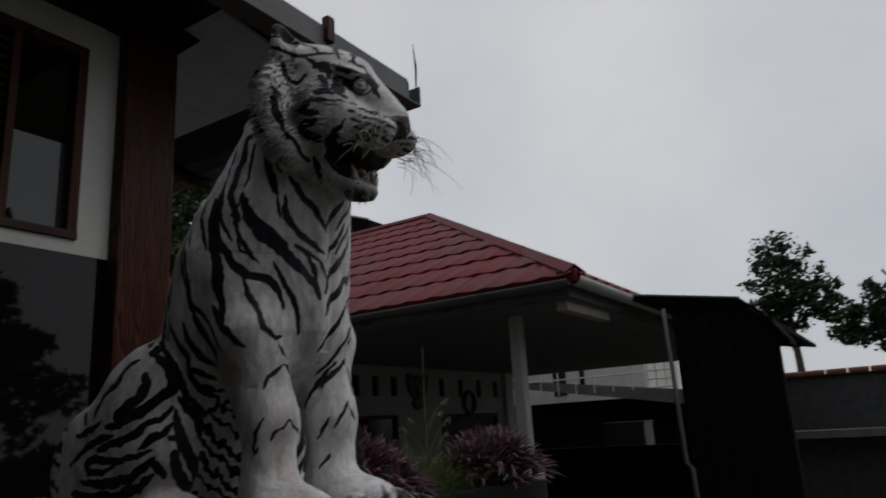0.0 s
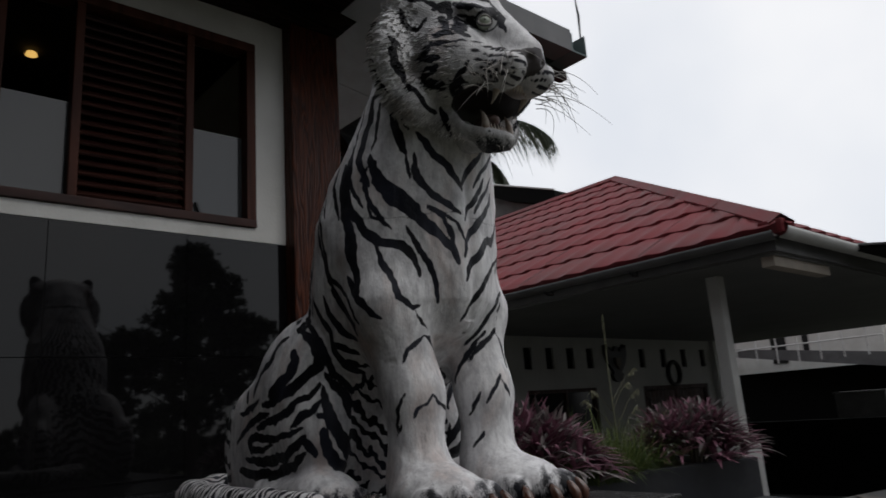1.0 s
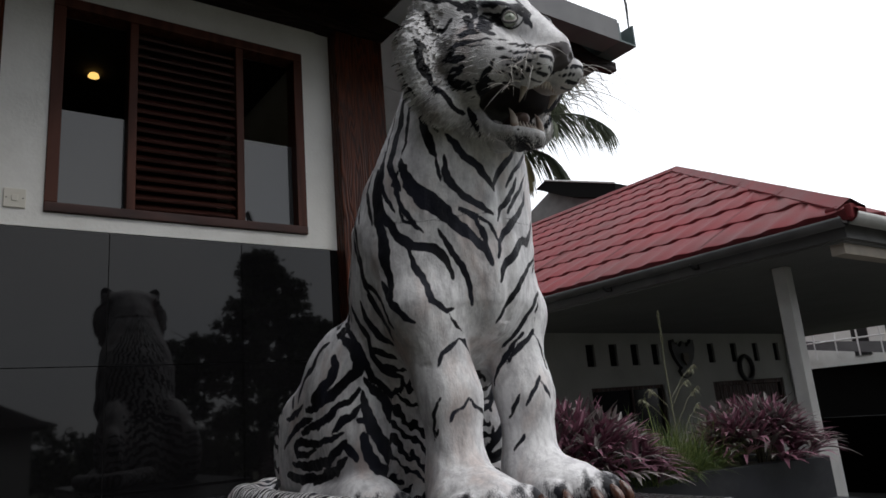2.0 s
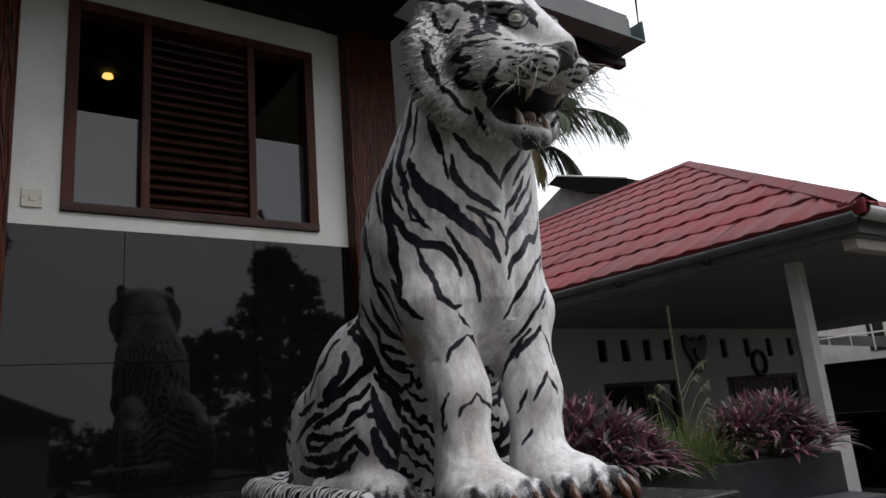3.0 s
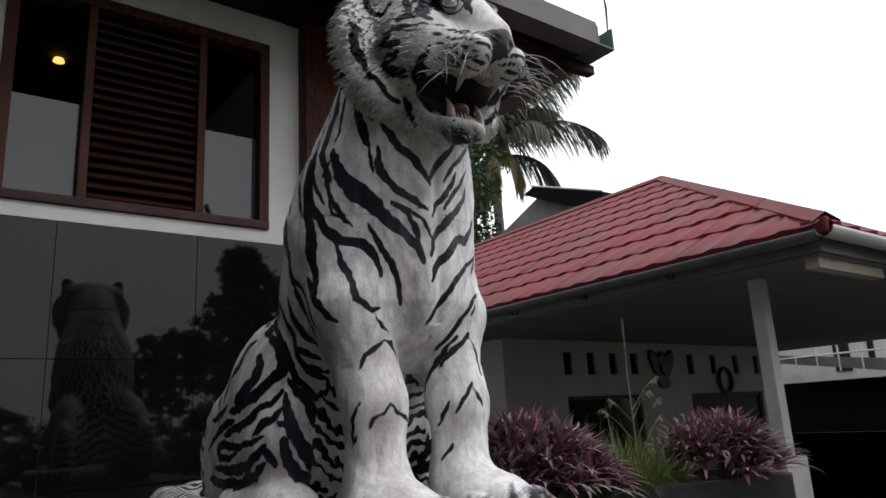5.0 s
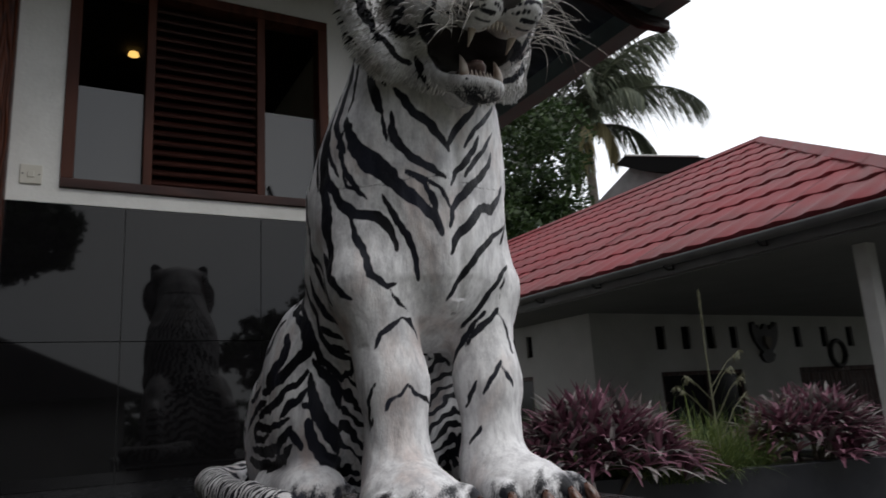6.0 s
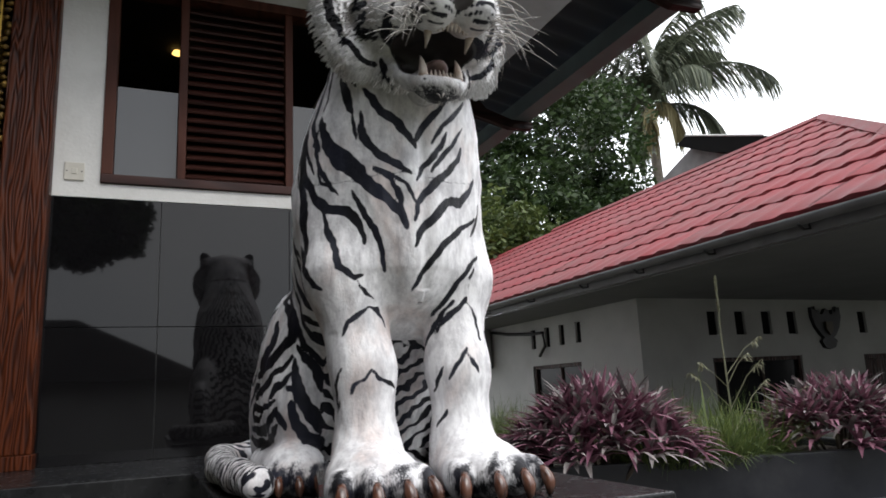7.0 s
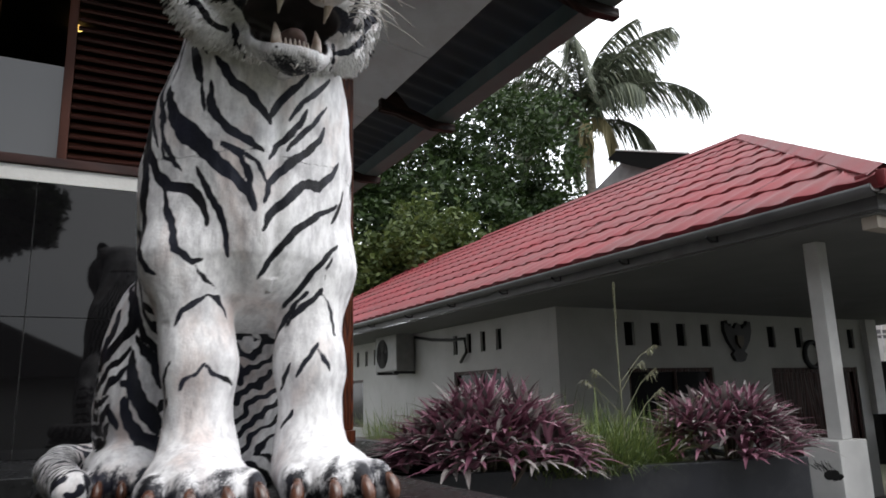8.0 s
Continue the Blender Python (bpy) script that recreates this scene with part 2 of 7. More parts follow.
M_GRASS = leaf_mat("grass_blade", (0.025, 0.055, 0.018), (0.16, 0.20, 0.055), 0.5)
M_LEAF_YELLOW = leaf_mat("yellowish_leaf", (0.03, 0.05, 0.012), (0.10, 0.13, 0.036))
M_SEED = leaf_mat("seed_head", (0.13, 0.135, 0.085), (0.26, 0.25, 0.17), 0.7)

M_GLASS = bpy.data.materials.new("window_glass")
M_GLASS.use_nodes = True
gb = M_GLASS.node_tree.nodes["Principled BSDF"]
gb.inputs["Base Color"].default_value = (0.05, 0.052, 0.055, 1)
gb.inputs["Roughness"].default_value = 0.03
gb.inputs["Specular IOR Level"].default_value = 0.5
gb.inputs["IOR"].default_value = 1.6


def glow_mat(name, color, strength):
    m = bpy.data.materials.new(name)
    m.use_nodes = True
    b = m.node_tree.nodes["Principled BSDF"]
    b.inputs["Base Color"].default_value = (*color, 1)
    b.inputs["Emission Color"].default_value = (*color, 1)
    b.inputs["Emission Strength"].default_value = strength
    return m


M_LAMP = glow_mat("warm_lamp", (1.0, 0.60, 0.16), 1.4)


# ---------------------------------------------------------------- mesh helpers
def part(name, bm, material, parent=None, label="", smooth=False):
    me = bpy.data.meshes.new(name)
    bm.normal_update()
    bm.to_mesh(me)
    bm.free()
    for m in (material if isinstance(material, (list, tuple)) else [material]):
        me.materials.append(m)
    if smooth:
        me.polygons.foreach_set("use_smooth", [True] * len(me.polygons))
    ob = new(name, me)
    if parent is not None:
        ob.parent = parent
    if label:
        ob["label"] = label
    return ob


def empty(name, loc=(0, 0, 0), rz=0.0):
    ob = new(name)
    ob.location = loc
    ob.rotation_euler = (0, 0, rz)
    return ob


def box(bm, x0, x1, y0, y1, z0, z1, bevel=0.0, m=None):
    r = bmesh.ops.create_cube(bm, size=1.0)
    t = Matrix.Translation(((x0 + x1) / 2, (y0 + y1) / 2, (z0 + z1) / 2)) @ Matrix.Diagonal((x1 - x0, y1 - y0, z1 - z0, 1))
    bmesh.ops.transform(bm, matrix=(m @ t) if m else t, verts=r["verts"])
    if bevel:
        es = {e for v in r["verts"] for e in v.link_edges}
        bmesh.ops.bevel(bm, geom=list(es), offset=bevel, segments=2, affect="EDGES", profile=0.6)
    return bm


def boxed(x0, x1, y0, y1, z0, z1, bevel=0.0):
    return box(bmesh.new(), x0, x1, y0, y1, z0, z1, bevel)


def tube(bm, pts, radii, seg=8, cap=True):
    """A tapered tube along points."""
    rings = []
    pts = [Vector(p) for p in pts]
    for i, p in enumerate(pts):
        d = (pts[min(i + 1, len(pts) - 1)] - pts[max(i - 1, 0)]).normalized()
        u = d.cross(Vector((0.13, 0.31, 0.94)))
        if u.length < 1e-3:
            u = d.cross(Vector((1, 0, 0)))
        u.normalize()
        v = d.cross(u)
        r = radii[i] if not isinstance(radii, (int, float)) else radii
        rings.append([bm.verts.new(p + (u * math.cos(a) + v * math.sin(a)) * r) for a in (2 * math.pi * k / seg for k in range(seg))])
    for a, b in zip(rings, rings[1:]):
        for k in range(seg):
            bm.faces.new((a[k], a[(k + 1) % seg], b[(k + 1) % seg], b[k]))
    if cap and seg > 2:
        bm.faces.new(rings[0][::-1])
        bm.faces.new(rings[-1])
    return bm


def prism(bm, outline, x0, x1, axis="x"):
    """An outline of (a, b) pairs drawn out along one axis."""
    def at(a, b, c):
        return {"x": (c, a, b), "y": (a, c, b), "z": (a, b, c)}[axis]
    f0 = [bm.verts.new(at(a, b, x0)) for a, b in outline]
    f1 = [bm.verts.new(at(a, b, x1)) for a, b in outline]
    n = len(outline)
    bm.faces.new(f0)
    bm.faces.new(f1[::-1])
    for i in range(n):
        bm.faces.new((f0[i], f1[i], f1[(i + 1) % n], f0[(i + 1) % n]))
    bmesh.ops.recalc_face_normals(bm, faces=bm.faces[:])
    return bm


# ---------------------------------------------------------------- ground
GZ = 0.0
bm = bmesh.new()
n_g = 60
gv = {}
for i in range(n_g + 1):
    for j in range(n_g + 1):
        u, v = (i / n_g * 2 - 1), (j / n_g * 2 - 1)
        x, y = math.copysign(abs(u) ** 2.2 * 400, u), math.copysign(abs(v) ** 2.2 * 400, v)
        gv[i, j] = bm.verts.new((x, y, GZ - 0.03 + 0.05 * noise.noise((x * 0.3, y * 0.3, 0))))
for i in range(n_g):
    for j in range(n_g):
        bm.faces.new((gv[i, j], gv[i + 1, j], gv[i + 1, j + 1], gv[i, j + 1]))
tagged(part("ground", bm, M_GROUND, smooth=True), "mossy earth and grass yard round the buildings", "ground", kind="structure")

# ---------------------------------------------------------------- main building
WX = -3.22                      # front face of the wall
FLOOR = 1.345                   # porch floor
# white plaster wall with the window's opening
wall = empty("wall_front", (WX, 1.0, FLOOR))


def wall_piece(name, y0, y1, z0, z1, x0=WX - 0.18, x1=WX, material=M_WHITE, label=""):
    return part(name, boxed(x0 - WX, x1 - WX, y0 - 1.0, y1 - 1.0, z0 - FLOOR, z1 - FLOOR), material, wall, label)


WY0, WY1, WZ0, WZ1 = 0.765, 2.005, 2.61, 3.68
wall_piece("plaster", 0.40, WY0, 2.54, 4.05)
wall_piece("plaster", WY1, 2.30, 2.54, 4.05)
wall_piece("plaster", WY0, WY1, 2.54, WZ0)
wall_piece("plaster", WY0, WY1, WZ1, 4.05)
wall_piece("plaster", 0.40, 2.30, 0.0, 2.536, WX - 0.18, WX - 0.03, M_CONC)
# granite slabs, each with its joint
for (ya, yb) in ((0.42, 1.033), (1.037, 1.643), (1.647, 2.2)):
    for (za, zb) in ((FLOOR + 0.002, 1.936), (1.94, 2.538)):
        wall_piece("granite_slab", ya, yb, za, zb, WX - 0.03, WX - 0.004, M_GRANITE, "polished black granite slab")
tagged(wall, "white plaster wall above polished black granite slabs", "wall", kind="structure")

# side and back walls of the main building
sw = part("wall_side", boxed(-9.0, WX - 0.185, 2.20, 2.38, 0.0, 4.1), M_WHITE)
tagged(sw, "plain white plaster side wall under wide eaves", "wall", kind="structure")
bw = part("wall_back", boxed(-9.2, -9.0, -6.0, 2.38, 0.0, 4.1), M_WHITE)
tagged(bw, "plain white plaster back wall", "wall", kind="structure")
fw = part("wall_entrance", boxed(WX - 0.18, WX, -6.0, -1.2, 0.0, 4.05), M_WHITE)
tagged(fw, "plain white plaster wall beyond the entrance", "wall", kind="structure")
# room surfaces are near black to stand for the shade inside
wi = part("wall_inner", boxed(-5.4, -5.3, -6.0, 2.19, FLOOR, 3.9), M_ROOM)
tagged(wi, "plaster wall inside the room, coloured near black for shade", "wall", kind="structure")
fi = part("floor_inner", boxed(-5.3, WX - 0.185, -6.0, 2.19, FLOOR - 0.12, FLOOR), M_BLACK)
tagged(fi, "polished floor inside the room, coloured near black for shade", "floor", kind="structure")
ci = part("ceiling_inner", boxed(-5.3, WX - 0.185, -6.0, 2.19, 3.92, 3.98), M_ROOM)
tagged(ci, "ceiling inside the room, coloured near black for shade", "ceiling", kind="structure")

# window: frame, sill, mullions, louvre, panes
win = empty("window_1", (WX - 0.05, 1.385, 2.61))


def win_part(name, y0, y1, z0, z1, x0, x1, material, parent, label="", bevel=0.004):
    return part(name, boxed(x0 - WX + 0.05, x1 - WX + 0.05, y0 - 1.385, y1 - 1.385, z0 - 2.61, z1 - 2.61, bevel), material, parent, label)


FX0, FX1 = WX - 0.09, WX + 0.012
win_part("sill", WY0, WY1, 2.612, 2.655, FX0, FX1 + 0.006, M_LOUVRE, win)
win_part("jamb", WY0, WY0 + 0.052, 2.656, 3.625, FX0, FX1, M_FRAME, win)
win_part("jamb", WY1 - 0.052, WY1, 2.656, 3.625, FX0, FX1, M_FRAME, win)
win_part("head", WY0, WY1, 3.626, 3.678, FX0, FX1, M_FRAME, win)
win_part("mullion", 1.098, 1.138, 2.656, 3.625, FX0, FX1 - 0.004, M_FRAME, win)
win_part("mullion", 1.625, 1.665, 2.656, 3.625, FX0, FX1 - 0.004, M_FRAME, win)
for ya, yb in ((0.818, 1.097), (1.666, 1.952)):
    win_part("pane", ya, yb, 2.657, 3.125, WX - 0.055, WX - 0.049, M_GLASS, win, "reflecting half-height glass pane", 0)
louvre = win_part("louvre", 1.139, 1.624, 2.657, 2.672, FX0 + 0.02, FX1 - 0.03, M_FRAME, win, "wooden louvre with sloping slats")
for k in range(19):
    z = 2.69 + k * 0.0495
    bm = bmesh.new()
    box(bm, -0.034, 0.034, 1.141 - 1.385, 1.622 - 1.385, -0.006, 0.006, 0.002,
        Matrix.Translation((0.012, 0, z - 2.61)) @ Matrix.Rotation(radians(38), 4, "Y"))
    part("slat", bm, M_LOUVRE, louvre)
for y, lean in ((1.705, 20),):
    bm = bmesh.new()
    box(bm, -0.008, 0.008, -0.006, 0.006, -0.032, 0.032, 0.003, Matrix.Translation((0.018, y - 1.385, 0.082)) @ Matrix.Rotation(radians(lean), 4, "X"))
    box(bm, -0.010, 0.004, -0.014, 0.014, -0.008, 0.008, 0.002, Matrix.Translation((0.012, y - 1.385, 0.058)))
    part("stay", bm, M_BLACKMETAL, win, "small black metal window stay")
tagged(win, "brown wooden window with two glass panes and a louvre", "window", kind="structure")

# lamp glowing on the room's ceiling
bm = bmesh.new()
bmesh.ops.create_cone(bm, cap_ends=True, segments=24, radius1=0.034, radius2=0.027, depth=0.02)
lamp = part("ceiling_lamp", bm, M_LAMP)
lamp.location = (-4.4, 1.12, 3.905)
tagged(lamp, "small round warm downlight glowing in the dark room", "lamp")

# light switch
sw_t = empty("light_switch", (WX, 0.656, 2.659))
part("plate", boxed(0, 0.009, -0.042, 0.042, -0.043, 0.043, 0.004), M_PLASTIC, sw_t)
part("rocker", boxed(0.009, 0.014, -0.012, 0.012, -0.014, 0.014, 0.002), M_PLASTIC, sw_t)
for s in (-1, 1):
    bm = bmesh.new()
    bmesh.ops.create_cone(bm, cap_ends=True, segments=10, radius1=0.003, radius2=0.003, depth=0.003, matrix=Matrix.Translation((0.0095, s * 0.031, 0)) @ Matrix.Rotation(radians(90), 4, "Y"))
    part("screw", bm, M_BLACKMETAL, sw_t)
tagged(sw_t, "ivory plastic light switch on the white wall", "light switch")


# unseen porch, added to close the place beside the pillar and shade the statue
ep = empty("entrance_porch", (-0.2, -1.6, 0.0))
part("wall", boxed(-3.0, 3.2, -0.2, 0.0, 0.0, 4.3), M_DARKWOOD, ep)
part("roof", boxed(-2.1, 3.4, -2.0, 1.55, 4.302, 4.42), M_DARKWOOD, ep)
tagged(ep, "unseen dark timber wall and roof added to shade the statue", "porch", kind="structure")

# carved wooden pillars
def pillar(y0, y1, x0, x1, z1=3.84):
    p = empty("pillar", ((x0 + x1) / 2, (y0 + y1) / 2, FLOOR))
    hx, hy = (x1 - x0) / 2, (y1 - y0) / 2
    part("shaft", boxed(-hx, hx, -hy, hy, 0.06, z1 - FLOOR, 0.008), M_PILLAR, p)
    part("base", boxed(-hx - 0.008, hx + 0.008, -hy - 0.008, hy + 0.008, 0.0, 0.06, 0.004), M_PILLAR, p)
    return p


p1 = pillar(2.18, 2.495, -3.40, -3.13)
bm = prism(bmesh.new(), [(-0.24, 0.0), (0.16, 0.0), (0.32, 0.17), (-0.24, 0.17)], -0.13, 0.15)
cap_ = part("capital", bm, M_DARKWOOD, p1, "dark flared wooden capital")
cap_.location = (0, 0, 3.84 - FLOOR)
tagged(p1, "red-brown wooden corner pillar with carved grain", "pillar")
p2 = pillar(0.375, 0.568, -3.40, -3.13)
tagged(p2, "red-brown wooden pillar with carved grain beside the entrance", "pillar")

# gilded door frame beside the pillar
door = empty("door_1", (-3.2, 0.33, FLOOR))
bm = boxed(-0.04, 0.07, -0.006, 0.006, 0, 2.35, 0.003)
part("rail", bm, M_GILT, door, "plain gilded rail")
bm = bmesh.new()
rg = random.Random(5)
for k in range(64):
    z = 0.03 + k * 0.0365
    r = bmesh.ops.create_icosphere(bm, subdivisions=1, radius=0.019)
    bmesh.ops.transform(bm, matrix=Matrix.Translation((0.055 + rg.uniform(-0.006, 0.006), 0.026 + 0.008 * math.sin(k * 1.7), z)) @
                        Matrix.Rotation(rg.uniform(0, 3), 4, "X") @ Matrix.Diagonal((0.7, 0.75, rg.uniform(0.8, 1.3), 1)), verts=r["verts"])
part("carving", bm, M_GOLD, door, "gilded carved scrollwork", smooth=True)
# black leaf stands in for the doorway's shaded interior
part("leaf", boxed(-0.06, -0.02, -1.45, -0.008, 0, 2.35, 0.003), M_BLACK, door, "door leaf coloured near black for the shaded doorway")
tagged(door, "dark entrance door with a gilded carved frame", "door", kind="structure")

# beam over wall and pillars, soffit, eaves
bm = boxed(-3.40, -3.10, -6.0, 2.10, 3.845, 4.0, 0.006)
tagged(part("beam", bm, M_DARKWOOD), "dark wooden beam along the wall's head", "beam", kind="structure")

eave_y, eave_x = 3.92, -2.36
EZ = 3.79
roof = empty("roof", (-3.0, 2.5, 4.0))


def rp(name, bm_, m_, label="", smooth=False):
    o = part(name, bm_, m_, roof, label, smooth)
    o.location = (3.0, -2.5, -4.0)
    return o


# shade under the front eaves is put into this dark wood colour
rp("soffit", boxed(-9.2, -2.52, -6.0, 2.515, 4.012, 4.03), M_DARKWOOD, "soffit boards darkened for the shade under the eaves")
for xa, xb in ((-9.2, -6.61), (-6.6, -5.01), (-5.0, -3.80), (-3.79, -2.78)):
    bm = bmesh.new()
    v = [bm.verts.new(p) for p in ((xa, 2.52, 4.01), (xb, 2.52, 4.01), (xb, 3.32, 3.895), (xa, 3.32, 3.895))]
    bm.faces.new(v)
    r = bmesh.ops.extrude_face_region(bm, geom=bm.faces[:])
    bmesh.ops.translate(bm, vec=(0, 0, 0.02), verts=[e for e in r["geom"] if isinstance(e, bmesh.types.BMVert)])
    bmesh.ops.recalc_face_normals(bm, faces=bm.faces[:])
    rp("soffit_board", bm, M_SOFFIT, "pale grey ceiling board")
# corrugated roof sheets seen from below, meeting at the hip over the corner
HIP_X, HIP_Y, PITCH = eave_x - 0.03, 3.86, 0.19
for along in ("x", "y"):
    bm = bmesh.new()
    prev = None
    for i in range(221):
        run = 7.0 * i / 220
        zz = 0.012 * math.sin(i * 1.05)
        if along == "x":
            row = [bm.verts.new((HIP_X - run, HIP_Y - d, 3.955 + PITCH * d + zz)) for d in (0.0, run * 0.5, run)]
        else:
            row = [bm.verts.new((HIP_X - d, HIP_Y - run * 1.4, 3.955 + PITCH * d + zz)) for d in (0.0, min(run * 1.4, 4.0) * 0.5, min(run * 1.4, 4.0))]
        if prev and i > 1:
            for j in range(2):
                bm.faces.new((prev[j], row[j], row[j + 1], prev[j + 1]))
        prev = row
    rp("roof_sheet", bm, M_CORR, "dark corrugated metal sheet", smooth=True)


def gutter_profile():
    return [(0, 0), (0.15, 0), (0.15, 0.15), (0.138, 0.15), (0.138, 0.012), (0.012, 0.012), (0.012, 0.13), (0, 0.13)]


bm = prism(bmesh.new(), [(eave_y - 0.15 + a, EZ + b) for a, b in gutter_profile()], -9.2, eave_x + 0.0, "x")
rp("gutter", bm, M_EAVE, "grey box gutter along the side eaves")
bm = prism(bmesh.new(), [(eave_x - 0.15 + a, EZ + b) for a, b in gutter_profile()], -6.0, eave_y - 0.152, "y")
rp("gutter", bm, M_GUTTER, "grey box gutter along the front eaves")
for x in (-6.2, -4.62, -2.62):
    bm = prism(bmesh.new(), [(3.28, 3.80), (3.42, 3.79), (3.74, 3.715), (3.95, 3.725), (3.95, 3.785), (3.76, 3.787), (3.52, 3.86), (3.42, 3.97), (3.28, 3.97)], x, x + 0.06, "x")
    rp("rafter_bracket", bm, M_DARKWOOD, "dark wooden rafter bracket")
bm = bmesh.new()
box(bm, -0.025, 0.025, -0.03, 0.03, -0.06, 0.1, 0.004, Matrix.Translation((eave_x + 0.01, 2.95, 3.9)))
rp("rafter_end", bm, M_PILLAR, "dark red rafter end above the gutter")
bm = tube(bmesh.new(), [(eave_x - 0.02, 3.9, 3.93), (eave_x - 0.02, 3.91, 4.10), (eave_x - 0.03, 3.9, 4.28)], [0.005, 0.008, 0.002], 6)
rp("spike", bm, M_BLACKMETAL, "thin metal spike on the eaves corner")
tagged(roof, "dark roof with grey box gutters and pale soffit", "roof", kind="structure")

# porch floor and steps
pf = part("porch_floor", boxed(-3.25, -2.385, -4.0, 2.6, 1.24, FLOOR, 0.004), M_GRANITE_TOP)
tagged(pf, "polished black granite porch floor", "porch floor", kind="structure")
pb = part("porch_base", boxed(-3.25, -2.40, -4.0, 2.55, 0.0, 1.238), M_GRANITE)
tagged(pb, "black granite porch base", "porch base", kind="structure")

# pedestal
PX0, PX1, PY0, PY1, PZ = -2.378, -0.918, 1.145, 1.998, 1.36
ped = empty("pedestal", ((PX0 + PX1) / 2, (PY0 + PY1) / 2, 0.0))
hx, hy = (PX1 - PX0) / 2, (PY1 - PY0) / 2
part("top_slab", boxed(-hx, hx, -hy, hy, PZ - 0.025, PZ, 0.005), M_GRANITE_TOP, ped)
part("front_panel", boxed(hx - 0.03, hx - 0.008, -hy + 0.01, hy - 0.01, 0.0, PZ - 0.026), M_GRANITE, ped)
part("side_panel", boxed(-hx + 0.01, hx - 0.031, -hy + 0.008, -hy + 0.03, 0.0, PZ - 0.026), M_GRANITE, ped)
part("side_panel", boxed(-hx + 0.01, hx - 0.031, hy - 0.03, hy - 0.008, 0.0, PZ - 0.026), M_GRANITE, ped)
part("core", boxed(-hx + 0.03, hx - 0.032, -hy + 0.031, hy - 0.031, 0.0, PZ - 0.027), M_CONC, ped)
tagged(ped, "black polished granite pedestal with worn pale edges", "pedestal")
# ---------------------------------------------------------------- tiger statue
# local frame: x ahead, y to the statue's left, z up from the pedestal's top
TO = np.array([0.0, 1.555, 1.36])


def smin(a, b, k):
    h = np.clip(0.5 + 0.5 * (b - a) / k, 0, 1)
    return b + (a - b) * h - k * h * (1 - h)


def sd_ell(p, c, r, ry=0.0, rz=0.0, rx=0.0):
    """Ellipsoid, turned about y, then z, then x (degrees)."""
    q = [p[0] - c[0], p[1] - c[1], p[2] - c[2]]
    for ang, i, j in ((rx, 1, 2), (rz, 0, 1), (ry, 2, 0)):
        if ang:
            ca, sa = math.cos(radians(ang)), math.sin(radians(ang))
            q[i], q[j] = ca * q[i] + sa * q[j], -sa * q[i] + ca * q[j]
    k0 = np.sqrt((q[0] / r[0]) ** 2 + (q[1] / r[1]) ** 2 + (q[2] / r[2]) ** 2)
    k1 = np.sqrt((q[0] / r[0] ** 2) ** 2 + (q[1] / r[1] ** 2) ** 2 + (q[2] / r[2] ** 2) ** 2) + 1e-9
    return k0 * (k0 - 1) / k1


def sd_cone(p, a, b, ra, rb):
    """Rounded cone between two points."""
    ba = np.subtract(b, a)
    l2 = float(ba @ ba)
    h = np.clip(((p[0] - a[0]) * ba[0] + (p[1] - a[1]) * ba[1] + (p[2] - a[2]) * ba[2]) / l2, 0, 1)
    d = np.sqrt((p[0] - a[0] - h * ba[0]) ** 2 + (p[1] - a[1] - h * ba[1]) ** 2 + (p[2] - a[2] - h * ba[2]) ** 2)
    return d - (ra + (rb - ra) * h)


TORSO_Z = [-0.02, 0.12, 0.24, 0.34, 0.42, 0.50, 0.62, 0.74, 0.86, 0.98, 1.10]
TORSO_C = [-1.70, -1.67, -1.62, -1.56, -1.485, -1.447, -1.415, -1.392, -1.350, -1.297, -1.25]
TORSO_A = [0.17, 0.20, 0.21, 0.225, 0.270, 0.292, 0.276, 0.256, 0.226, 0.190, 0.165]
TORSO_B = [0.17, 0.19, 0.205, 0.212, 0.220, 0.228, 0.240, 0.243, 0.224, 0.184, 0.155]


def sd_torso(p):
    c, a, b = (np.interp(p[2], TORSO_Z, t) for t in (TORSO_C, TORSO_A, TORSO_B))
    d = (np.sqrt(((p[0] - c) / a) ** 2 + (p[1] / b) ** 2) - 1) * np.minimum(a, b) * 0.93
    return np.maximum(d, np.maximum(p[2] - 1.12, 0.0 - p[2]))


TAIL = [(-1.98, -0.05, 0.06), (-2.10, -0.24, 0.05), (-2.02, -0.345, 0.048), (-1.80, -0.365, 0.046), (-1.55, -0.352, 0.043), (-1.37, -0.332, 0.042)]


def sd_leg(p, s):
    d = sd_cone(p, (-1.250, s * 0.114, 0.06), (-1.250, s * 0.118, 0.28), 0.071, 0.065)
    o = 0.0 if s < 0 else 0.010
    d = smin(d, sd_cone(p, (-1.250, s * (0.118 - o), 0.28), (-1.292, s * (0.140 - o), 0.50), 0.065, 0.089 - 0.4 * o), 0.05)
    d = smin(d, sd_cone(p, (-1.292, s * (0.142 - o), 0.50), (-1.37, s * (0.140 - o), 0.68), 0.092 - 0.4 * o, 0.10), 0.05)
    # elbow behind, wrist pad
    d = smin(d, sd_ell(p, (-1.325, s * 0.126, 0.41), (0.060, 0.048, 0.11)), 0.05)
    return d


